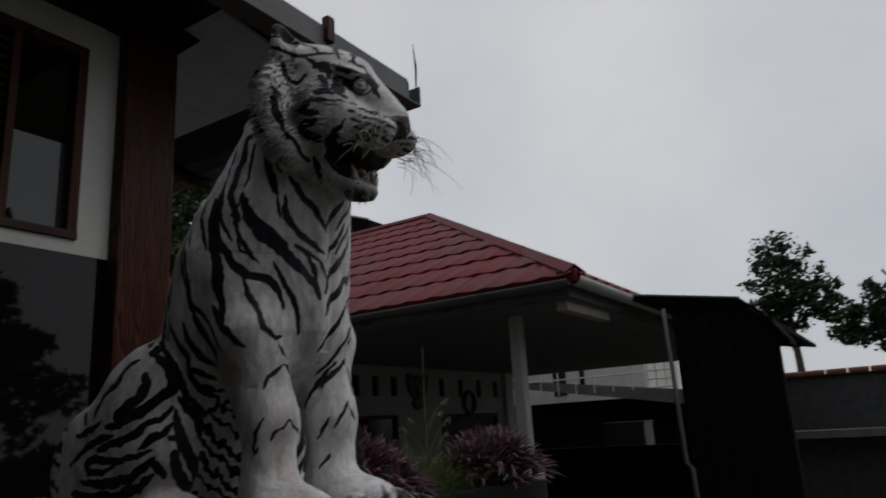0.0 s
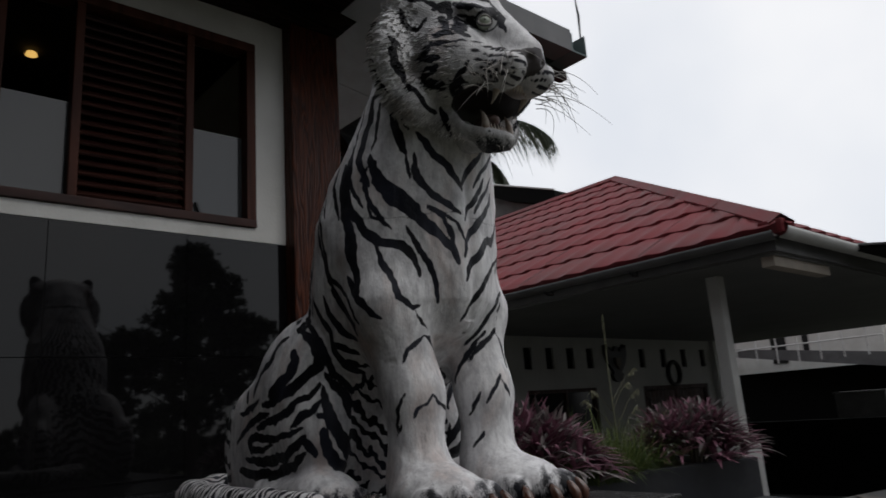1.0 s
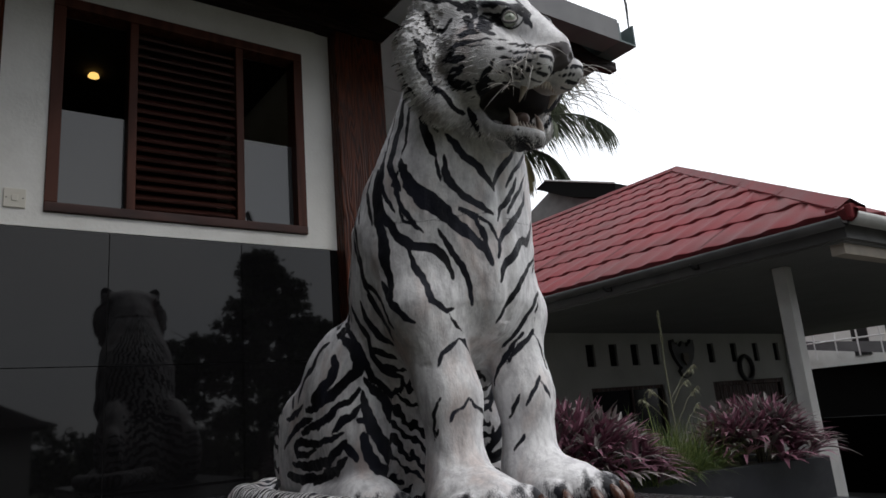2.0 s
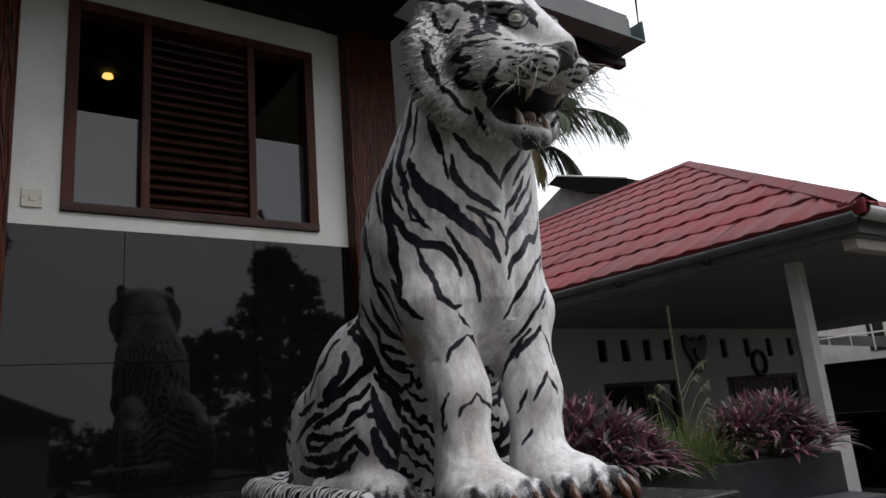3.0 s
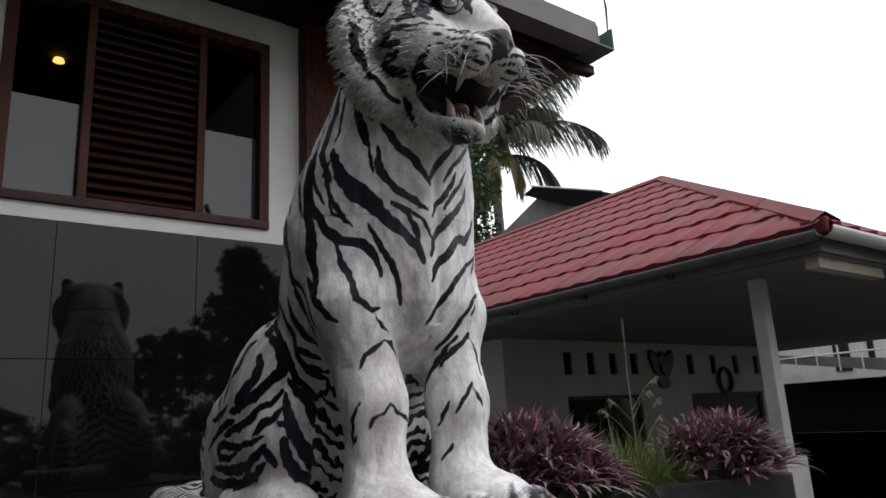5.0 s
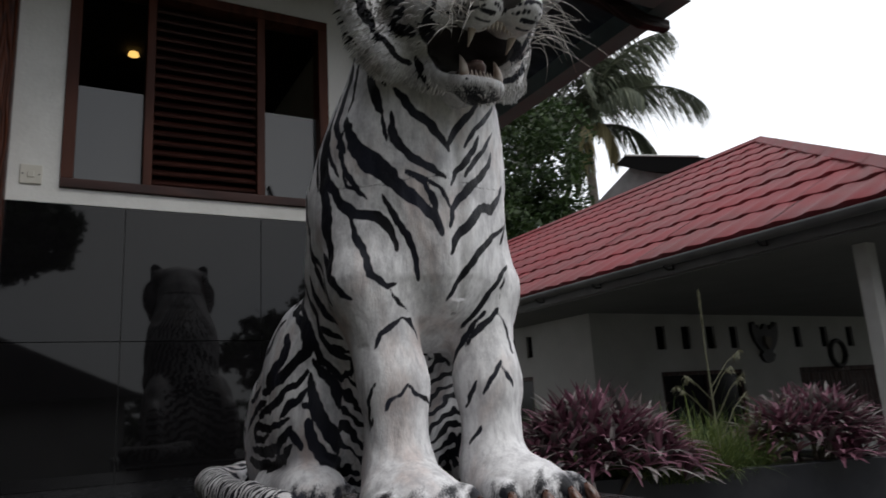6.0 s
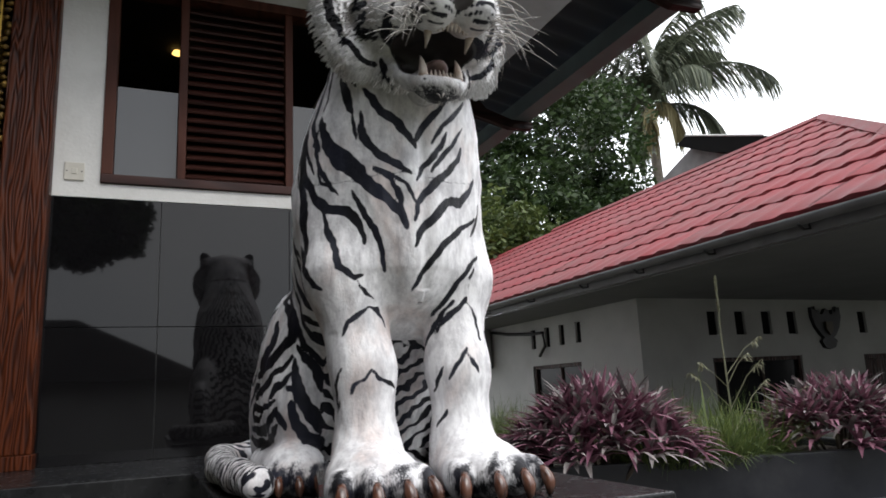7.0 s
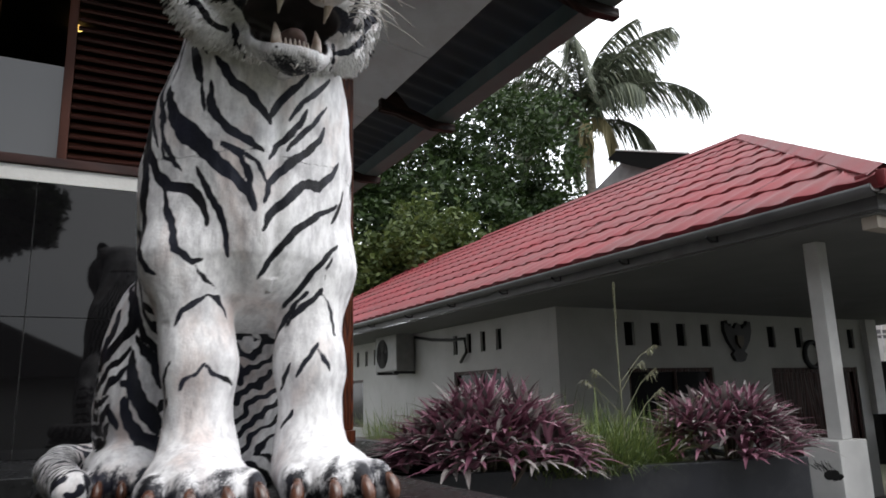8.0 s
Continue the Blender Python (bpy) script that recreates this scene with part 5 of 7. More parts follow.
def tiger():
    rng_ = random.Random(11)
    vb, qb = surface_net(sd_body, (-2.20, -0.46, -0.02), (-0.95, 0.42, 1.16), 0.0046)
    vh, qh = surface_net(sd_head, (-1.44, -0.29, 0.80), (-0.82, 0.29, 1.47), 0.0034)
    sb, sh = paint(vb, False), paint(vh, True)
    # tufted cheek ruff and shaggy chin
    out_h = []
    for v in vh:
        x, y, z = v
        k = min(1, max(0, (abs(y) - 0.13) / 0.05)) * min(1, max(0, (-1.06 - x) / 0.05)) * (1 if z < 1.28 else 0)
        c = min(1, max(0, (0.90 - z) / 0.03))
        a = noise.noise((x * 34, y * 34, z * 90)) * 0.6 + noise.noise((x * 70, y * 70, z * 170 + 5)) * 0.4
        d = 0.0018 * noise.noise((x * 45, y * 45, z * 45)) + 0.004 * k * a + 0.002 * c * noise.noise((x * 110, y * 110, z * 20))
        r = Vector((x + 1.15, y, z - 1.05)).normalized()
        out_h.append((x + r.x * d, y + r.y * d, z + r.z * d))
    vh = np.array(out_h)
    out_b = []
    for v in vb:
        x, y, z = v
        d = 0.0050 * noise.noise((x * 14, y * 14, z * 10)) + 0.0022 * noise.noise((x * 50, y * 50, z * 26))
        # groove down the breast, tendons of the legs
        if z > 0.42 and x > -1.38:
            d -= 0.009 * math.exp(-(y / 0.014) ** 2) * min(1, max(0, (0.90 - z) / 0.15))
        elif z < 0.36 and x > -1.30:
            d += 0.0022 * math.sin(6 * math.atan2(abs(y) - 0.116, x + 1.25) + 8 * z)
        r = Vector((x + 1.38, y, 0)).normalized() if z > 0.45 else Vector((0.5, math.copysign(0.8, y), 0.1))
        out_b.append((x + r.x * d, y + r.y * d, max(z, 0.0) + r.z * d))
    vb = np.array(out_b)
    # hair flow: away from the nose on the head, down the body
    rad_ = vh - np.array([-0.90, 0.0, 1.05])
    dist = np.linalg.norm(rad_, axis=1, keepdims=True)
    flow_h = rad_ / dist * 0.26 + rad_ * 0.09
    flow_b = vb * np.array([1, 1, 0.30])
    fluff_h = np.clip((dist[:, 0] - 0.02) / 0.10, 0.45, 1) * np.clip((vh[:, 1] ** 2 * 160), 0.3, 1)
    fluff_h = np.where(vh[:, 2] < 0.90, 0.9, fluff_h)
    fluff_b = np.full(len(vb), 0.06) + 0.25 * np.clip((0.12 - vb[:, 2]) / 0.08, 0, 1)
    # tapered tufts along the ruff and the jaw
    can = np.flatnonzero(((np.abs(vh[:, 1]) > 0.150) & (vh[:, 0] < -1.06) & (vh[:, 0] > -1.27) & (vh[:, 2] < 1.27) & (vh[:, 2] > 0.95)) | ((vh[:, 2] < 0.945) & (vh[:, 0] > -1.16) & (vh[:, 0] < -1.06) & (np.abs(vh[:, 1]) > 0.055)))
    tv, tq, tflow, tst = [], [], [], []
    for i in rng_.sample(list(can), 2000):
        p = vh[i]
        d = rad_[i] / dist[i, 0]
        d = d + np.array([-0.20, 0.12 * math.copysign(1, p[1]) * min(1, abs(p[1]) / 0.14), -0.12]) + np.array([rng_.uniform(-0.15, 0.15) for _ in range(3)])
        d /= np.linalg.norm(d)
        side_v = np.cross(d, (0.3, 0.2, 1.0))
        side_v /= np.linalg.norm(side_v)
        up_v = np.cross(d, side_v)
        ln, w = rng_.uniform(0.010, 0.021) * (0.6 if p[2] < 0.945 else 1.0), rng_.uniform(0.0018, 0.0034)
        base = len(tv)
        for t_, k_ in ((-0.15, 1.0), (0.4, 0.9), (0.75, 0.5), (1.0, 0.08)):
            c = p + d * ln * t_ + np.array([0, 0, -0.35 * ln * max(t_, 0) ** 2])
            for a_ in (0, 1.571, 3.142, 4.712):
                tv.append(c + (side_v * math.cos(a_) * 1.3 + up_v * math.sin(a_) * 0.6) * w * k_)
                tflow.append(flow_h[i] + 0.002 * a_)
                tst.append(sh[i])
        for r_ in range(3):
            for j in range(4):
                j2 = (j + 1) % 4
                tq.append((base + r_ * 4 + j, base + r_ * 4 + j2, base + r_ * 4 + 4 + j2, base + r_ * 4 + 4 + j))
    # short hairs lying flat over cheeks and brow
    can = np.flatnonzero((np.abs(vh[:, 1]) > 0.05) & (vh[:, 0] < -0.985) & (vh[:, 0] > -1.16) & (vh[:, 2] > 0.955) & (vh[:, 2] < 1.26) & (sd_mouth([vh[:, 0], vh[:, 1], vh[:, 2]]) > 0.012))
    for i in rng_.sample(list(can), 1000):
        p = vh[i]
        out = p - np.array([-1.13, 0.0, 1.08])
        out /= np.linalg.norm(out)
        d = rad_[i] / dist[i, 0] + np.array([rng_.uniform(-0.2, 0.2) for _ in range(3)])
        d = d - out * (d @ out)
        d = d / np.linalg.norm(d) + out * rng_.uniform(0.10, 0.24)
        side_v = np.cross(d, out)
        side_v /= np.linalg.norm(side_v)
        ln, w = rng_.uniform(0.010, 0.022), rng_.uniform(0.0008, 0.0018)
        base = len(tv)
        tone = sh[i] if rng_.random() < 0.96 else rng_.choice((0.0006, 0.0, 0.012))
        for t_, k_ in ((-0.1, 0.8), (0.4, 1.0), (0.75, 0.6), (1.0, 0.08)):
            c = p + d * ln * t_ - out * 0.30 * ln * t_ * t_
            for a_ in (0, 1.571, 3.142, 4.712):
                tv.append(c + (side_v * math.cos(a_) * 1.2 + out * math.sin(a_) * 0.6) * w * k_)
                tflow.append(flow_h[i] + 0.002 * a_)
                tst.append(tone)
        for r_ in range(3):
            for j in range(4):
                j2 = (j + 1) % 4
                tq.append((base + r_ * 4 + j, base + r_ * 4 + j2, base + r_ * 4 + 4 + j2, base + r_ * 4 + 4 + j))
    V = np.concatenate([vb, vh, np.array(tv)])
    Q = np.concatenate([qb, qh + len(vb), np.array(tq) + len(vb) + len(vh)])
    sh = np.concatenate([sh, tst])
    flow_all = np.concatenate([flow_b, flow_h, tflow])
    fluff_all = np.concatenate([fluff_b, fluff_h, np.full(len(tv), 0.15)])
    me = bpy.data.meshes.new("tiger_statue")
    me.from_pydata(V.tolist(), [], Q.tolist())
    at = me.attributes.new("stripe", "FLOAT", "POINT")
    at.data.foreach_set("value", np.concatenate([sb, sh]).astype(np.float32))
    at = me.attributes.new("fur_flow", "FLOAT_VECTOR", "POINT")
    at.data.foreach_set("vector", flow_all.astype(np.float32).ravel())
    at = me.attributes.new("fluff", "FLOAT", "POINT")
    at.data.foreach_set("value", fluff_all.astype(np.float32))
    mats = [M_FUR, M_CLAW, M_TOOTH, M_MOUTH, M_TONGUE, M_NOSE, M_EYE, M_PUPIL, M_WHISKER, M_TUFT]
    for m in mats:
        me.materials.append(m)
    # mouth lining and nose leather
    cen = V[Q].mean(axis=1)
    mi = np.zeros(len(Q), np.int32)
    in_mouth = (sd_mouth([cen[:, 0], cen[:, 1], cen[:, 2]]) < 0.004) & (sd_pads([cen[:, 0], cen[:, 1], cen[:, 2]]) > 0.003) & (np.arange(len(Q)) >= len(qb))
    nose_ = (cen[:, 0] > -0.900) & (np.abs(cen[:, 1]) < 0.014 + 0.85 * (cen[:, 2] - 0.992)) & (cen[:, 2] > 0.992) & (cen[:, 2] < 1.044 - 0.15 * np.abs(cen[:, 1]))
    mi[in_mouth] = 3
    mi[nose_] = 5
    me.polygons.foreach_set("material_index", mi)
    bm = bmesh.new()
    bm.from_mesh(me)

    def mark(before, index):
        for f_ in list(bm.faces)[before:]:
            f_.material_index = index

    def claw(x, y, z, size, turn):
        n0 = len(bm.faces)
        ct, st = math.cos(turn), math.sin(turn)
        pts, rad = [], []
        for k in range(7):
            a = k / 6
            fx, fz = size * (0.10 + 0.42 * math.sin(a * 2.3)), size * (0.55 - 1.15 * a)
            pts.append((x + fx * ct, y + fx * st, z + fz))
            rad.append(size * (0.26 * math.sin(0.55 + a * 2.35) + 0.015))
        tube(bm, pts, rad, 10)
        return n0

    spans = []
    for s, cy in ((-1, -0.132), (1, 0.122)):
        for k in range(4):
            u = (k - 1.5) / 1.5
            spans.append((claw(-1.034 - 0.030 * u * u, cy + 0.088 * u, 0.030, 0.050, 0.35 * u), 1))
        for k in range(4):
            u = (k - 1.5) / 1.5
            spans.append((claw(-1.372 - 0.022 * u * u, s * 0.22 + 0.060 * u, 0.026, 0.040, 0.3 * u), 1))

    def horn(a, b, r, bend=(0, 0, 0)):
        n0 = len(bm.faces)
        a, b, bend = Vector(a), Vector(b), Vector(bend)
        tube(bm, [a.lerp(b, t) + bend * math.sin(t * 3.14) for t in (0, 0.25, 0.5, 0.75, 1)], [r, r * 0.95, r * 0.75, r * 0.45, r * 0.1], 10)
        return n0

    for s in (-1, 1):
        spans.append((horn((-0.945, s * 0.050, 0.990), (-0.978, s * 0.046, 0.940), 0.0115, (0.006, 0, 0)), 2))
        spans.append((horn((-1.010, s * 0.041, 0.882), (-1.020, s * 0.042, 0.944), 0.0115, (0.007, 0, 0)), 2))
    for k in range(8):
        y = (k - 3.5) * 0.0092
        spans.append((horn((-0.926 - 0.2 * abs(y), y, 0.978), (-0.930 - 0.2 * abs(y), y, 0.959), 0.0046), 2))
        spans.append((horn((-1.000 - 0.2 * abs(y), y, 0.882), (-1.002 - 0.2 * abs(y), y, 0.908), 0.0050), 2))
    n0 = len(bm.faces)
    r = bmesh.ops.create_uvsphere(bm, u_segments=20, v_segments=12, radius=1)
    bmesh.ops.transform(bm, matrix=Matrix.Translation((-1.055, 0, 0.918)) @ Matrix.Rotation(radians(-16), 4, "Y") @ Matrix.Diagonal((0.050, 0.033, 0.018, 1)), verts=r["verts"])
    spans.append((n0, 4))
    for s in (-1, 1):
        gaze = Vector((0.80, s * 0.56, 0.02)).normalized()
        c = Vector((-0.9665, s * 0.058, 1.146))
        n0 = len(bm.faces)
        r = bmesh.ops.create_uvsphere(bm, u_segments=24, v_segments=16, radius=0.0180)
        bmesh.ops.transform(bm, matrix=Matrix.Translation(c), verts=r["verts"])
        spans.append((n0, 6))
        n0 = len(bm.faces)
        r = bmesh.ops.create_uvsphere(bm, u_segments=18, v_segments=10, radius=0.0055)
        bmesh.ops.transform(bm, matrix=Matrix.Translation(c + gaze * 0.0132), verts=r["verts"])
        spans.append((n0, 7))
        # round lids: a pale rim in a dark one
        across = gaze.cross(Vector((0, 0, 1))).normalized()
        over = across.cross(gaze)
        for rr_, off, th_, ix in ((0.0138, 0.0130, 0.0019, 8), (0.0172, 0.0115, 0.0024, 9)):
            n0 = len(bm.faces)
            ring = []
            for k in range(25):
                a = math.tau * k / 24
                ring.append(c + gaze * (off - 0.003 * math.cos(2 * a)) + (across * math.cos(a) * 1.08 + over * math.sin(a) * 0.95) * rr_)
            tube(bm, ring, [th_] * 25, 8)
            spans.append((n0, ix))
    # whiskers: long drooping hairs
    for s in (-1, 1):
        for k in range(32):
            row, c = k % 5, k // 5
            a = Vector((-0.888 - 0.014 * c, s * (0.068 + 0.005 * c), 1.026 - 0.013 * row - 0.004 * c))
            ln = rng_.uniform(0.06, 0.15)
            az = rng_.uniform(0.2, 1.35)
            up = rng_.uniform(-0.35, 0.45)
            d = Vector((math.cos(az), s * math.sin(az), up)).normalized()
            curl = Vector((rng_.uniform(-1.5, 0.2), -s * rng_.uniform(-0.3, 0.5), -rng_.uniform(0.2, 1.5))) * ln * 0.6
            pts = [a + d * ln * t + curl * t * t for t in (0, 0.12, 0.25, 0.38, 0.52, 0.66, 0.82, 1.0)]
            n0 = len(bm.faces)
            tube(bm, pts, [0.0011, 0.0011, 0.0010, 0.0009, 0.0008, 0.0007, 0.0005, 0.0003], 5)
            spans.append((n0, 8))
    # hair under the chin
    for k in range(8):
        a = Vector((-1.01 + rng_.uniform(-0.035, 0.025), rng_.uniform(-0.03, 0.03), 0.856))
        ln = rng_.uniform(0.01, 0.026)
        e = a + Vector((rng_.uniform(-0.015, 0.03), rng_.uniform(-0.015, 0.015), -ln))
        n0 = len(bm.faces)
        tube(bm, [a, a.lerp(e, 0.5) + Vector((0.004, 0, 0)), e], [0.0022, 0.0016, 0.0004], 5)
        spans.append((n0, 8))
    faces = list(bm.faces)
    spans.sort()
    for (a, idx_), nxt in zip(spans, [s_[0] for s_ in spans[1:]] + [len(faces)]):
        for f_ in faces[a:nxt]:
            f_.material_index = idx_
    lay = bm.verts.layers.float["stripe"]
    first_new = len(V)
    bm.verts.ensure_lookup_table()
    for v in list(bm.verts)[first_new:]:
        v[lay] = 0.05
    bm.to_mesh(me)
    bm.free()
    me.polygons.foreach_set("use_smooth", [True] * len(me.polygons))
    ob = new("tiger_statue", me)
    ob.location = (0.0, 1.555, 1.36)
    return tagged(ob, "white tiger statue with black stripes sitting open-mouthed on the pedestal", "statue")


tiger()


# ---------------------------------------------------------------- red-roofed house
def pierced(bm, fixed, u0, u1, z0, z1, holes, thick, axis):
    """A wall slab with rectangular holes through it. axis x: the wall stands at x = fixed and runs along y."""
    us = sorted({u0, u1, *[v for h in holes for v in h[:2]]})
    zs = sorted({z0, z1, *[v for h in holes for v in h[2:]]})
    for ua, ub in zip(us, us[1:]):
        run = None
        for za, zb in zip(zs, zs[1:]):
            mu, mz = (ua + ub) / 2, (za + zb) / 2
            solid = not any(h[0] < mu < h[1] and h[2] < mz < h[3] for h in holes)
            if solid:
                run = (run[0], zb) if run else (za, zb)
            if run and (not solid or zb == zs[-1]):
                if axis == "x":
                    box(bm, fixed - thick, fixed, ua, ub, *run)
                else:
                    box(bm, ua, ub, fixed, fixed + thick, *run)
                run = None
    bmesh.ops.remove_doubles(bm, verts=bm.verts[:], dist=0.0004)
    return bm


HX, HY = -5.83, 5.86
house = empty("red_roofed_house", (HX, HY, 0))


def hp(name, bm_, m_, parent=None, label="", smooth=False):
    o = part(name, bm_, m_, parent or house, label, smooth)
    if parent is None:
        o.location = (-HX, -HY, 0)
    return o


vents_end = [6.89, 7.30, 7.71, 8.12, 9.34, 9.90, 10.47, 11.04]
holes = [(v - 0.075, v + 0.075, 2.065, 2.335) for v in vents_end] + [(6.83, 8.20, 0.95, 1.81), (9.27, 11.08, 0.0, 1.80)]
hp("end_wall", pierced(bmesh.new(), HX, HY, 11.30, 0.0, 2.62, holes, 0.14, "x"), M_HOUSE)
vents_side = [-6.99, -7.36, -7.71, -8.07, -10.85, -11.25, -11.65, -13.0]
holes = [(v - 0.06, v + 0.06, 2.09, 2.345) for v in vents_side] + [(-8.13, -6.97, 1.05, 1.86), (-13.2, -11.4, 1.05, 1.86)]
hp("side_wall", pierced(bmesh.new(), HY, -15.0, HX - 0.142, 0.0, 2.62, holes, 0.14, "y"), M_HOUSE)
# near-black plates stand for the shade inside the vents
for v in vents_end:
    hp("vent_shade", boxed(HX - 0.10, HX - 0.035, v - 0.0745, v + 0.0745, 2.066, 2.334), M_SHADE_BLACK)
for v in vents_side:
    hp("vent_shade", boxed(v - 0.0595, v + 0.0595, HY + 0.035, HY + 0.10, 2.091, 2.344), M_SHADE_BLACK)
# black sheets behind the openings stand for the house's unlit inside
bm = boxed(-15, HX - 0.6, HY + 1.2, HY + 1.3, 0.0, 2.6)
hp("inner_shade_wall", bm, M_BLACK)
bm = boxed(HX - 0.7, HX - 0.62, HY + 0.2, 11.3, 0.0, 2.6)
hp("inner_shade_wall", bm, M_BLACK)
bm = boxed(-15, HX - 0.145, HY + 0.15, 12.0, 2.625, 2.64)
hp("inner_shade_ceiling", bm, M_BLACK)


def house_window(name, u0, u1, z0, z1, axis, curtain=None):
    w = empty(name, (0, 0, 0))
    w.parent = house
    w.location = (-HX, -HY, 0)
    def piece(nm, ua, ub, za, zb, d0, d1, m_):
        if axis == "x":
            part(nm, boxed(HX - d1, HX - d0, ua, ub, za, zb, 0.003), m_, w)
        else:
            part(nm, boxed(ua, ub, HY + d0, HY + d1, za, zb, 0.003), m_, w)
    f = 0.045
    piece("frame", u0, u1, z1 - f, z1, 0.02, 0.10, M_DOOR)
    piece("frame", u0, u1, z0, z0 + f, 0.02, 0.10, M_DOOR)
    piece("frame", u0, u0 + f, z0 + f, z1 - f, 0.02, 0.10, M_DOOR)
    piece("frame", u1 - f, u1, z0 + f, z1 - f, 0.02, 0.10, M_DOOR)
    um = u0 + (u1 - u0) * 0.55
    piece("mullion", um - 0.02, um + 0.02, z0 + f, z1 - f, 0.03, 0.09, M_DOOR)
    piece("pane", u0 + f, um - 0.02, z0 + f, z1 - f, 0.055, 0.06, M_DARKGLASS)
    piece("pane", um + 0.02, u1 - f, z0 + f, z1 - f, 0.055, 0.06, M_DARKGLASS)
    return w


M_DARKGLASS = bpy.data.materials.new("dark_house_glass")
M_DARKGLASS.use_nodes = True
dg = M_DARKGLASS.node_tree.nodes["Principled BSDF"]
dg.inputs["Base Color"].default_value = (0.012, 0.012, 0.014, 1)
dg.inputs["Roughness"].default_value = 0.12
dg.inputs["Specular IOR Level"].default_value = 0.12
house_window("window", 6.83, 8.20, 0.95, 1.81, "x")
house_window("window", -8.13, -6.97, 1.05, 1.86, "y")
house_window("window", -13.2, -11.4, 1.05, 1.86, "y")
# double door in the end wall
dr = empty("door")
dr.parent = house
dr.location = (-HX, -HY, 0)
part("frame", boxed(HX - 0.11, HX - 0.02, 9.27, 9.33, 0, 1.80, 0.003), M_DOOR, dr)
part("frame", boxed(HX - 0.11, HX - 0.02, 11.02, 11.08, 0, 1.80, 0.003), M_DOOR, dr)
part("frame", boxed(HX - 0.11, HX - 0.02, 9.331, 11.019, 1.74, 1.80, 0.003), M_DOOR, dr)
for a, b in ((9.335, 10.17), (10.18, 11.015)):
    part("leaf", boxed(HX - 0.09, HX - 0.05, a, b, 0.01, 1.735, 0.003), M_DOOR, dr)
    for za, zb in ((0.12, 0.75), (0.85, 1.62)):
        part("panel", boxed(HX - 0.052, HX - 0.044, a + 0.12, b - 0.12, za, zb, 0.006), M_DOOR, dr)

# roof courses: wavy metal tiles stepped up the slope
E0 = Vector((-1.77, 4.95, 2.62))
RIDGE_Y, RIDGE_Z, APEX_X = 8.83, 4.74, -5.53
SLOPE = (RIDGE_Z - E0.z) / (RIDGE_Y - E0.y)
N_COURSE = 9


def course_strip(length_of, place, k, c0, c1, lift=0.0):
    """One pressed metal tile panel of a course, from c0 to c1: corrugated, with a rolled lower lip."""
    s0, s1 = k / N_COURSE, (k + 1) / N_COURSE
    a0, b0 = length_of(s0)
    a1, b1 = length_of(s1)
    bm_ = bmesh.new()
    c0, c1 = max(c0, a0), min(c1, b0)
    n_ = max(4, int((c1 - c0) / 0.031))
    prev_ = None
    for i in range(n_ + 1):
        u = i / n_
        ring = []
        ca = c0 + (c1 - c0) * u
        cb = max(a1, min(b1, ca))
        for j, (sv, hgt) in enumerate(((s0 + (0.016 if k else -0.004), 0.010 if k else -0.035), (s0 - 0.006, 0.006 if k else -0.035), (s0 - 0.006, 0.029), (s0 - 0.001, 0.034), (s0 + (s1 - s0) * 0.5, 0.026), (s1 + 0.02, 0.008))):
            cc = ca + (cb - ca) * max(0, (sv - s0) / (s1 - s0))
            wave = 0.020 * (0.5 + 0.5 * math.cos(2 * math.pi * (ca + 0.05 * k) / 0.25)) ** 1.4
            ring.append(bm_.verts.new(place(cc, sv - wave * (0.30 if 0 < j < 4 else 0), hgt + lift * (0.2 + u) + wave * (0.6, 0.65, 1, 1, 0.85, 0.6)[j])))
        if prev_:
            for j in range(5):
                bm_.faces.new((prev_[j], ring[j], ring[j + 1], prev_[j + 1]))
        prev_ = ring
    bmesh.ops.recalc_face_normals(bm_, faces=bm_.faces[:])
    for e_ in bm_.edges:
        e_.smooth = len(e_.link_faces) < 2 or e_.calc_face_angle() < 0.45
    return bm_


red_roof = empty("roof")
red_roof.parent = house
red_roof.location = (-HX, -HY, 0)
nf = Vector((0, -SLOPE, 1)).normalized()


def place_front(c, s, h_):
    return Vector((c, E0.y + (RIDGE_Y - E0.y) * s, E0.z + (RIDGE_Z - E0.z) * s)) + nf * h_


ne = Vector((SLOPE * (RIDGE_Y - E0.y) / (E0.x - APEX_X), 0, 1)).normalized()


def place_end(c, s, h_):
    return Vector((E0.x + (APEX_X - E0.x) * s, c, E0.z + (RIDGE_Z - E0.z) * s)) + ne * h_


def lay_courses(length_of, place, step):
    """Panels laid course by course, their joints staggered and each end lapped over the next."""
    for k in range(N_COURSE):
        lo_, hi_ = length_of(k / N_COURSE)
        c = hi_ + step * (0.15 + 0.33 * (k % 3))
        while c > lo_:
            c0, c1 = c - step, c + 0.012
            if min(c1, hi_) - max(c0, lo_) > 0.06:
                part("tile_panel", course_strip(length_of, place, k, c0, c1, rg_roof.uniform(0.002, 0.006)), M_RED, red_roof, smooth=True)
            c -= step


rg_roof = random.Random(19)
lay_courses(lambda s: (-15.0, E0.x + (APEX_X - E0.x) * s), place_front, 1.25)
lay_courses(lambda s: (E0.y + (RIDGE_Y - E0.y) * s, 12.71 - (12.71 - RIDGE_Y) * s), place_end, 1.25)
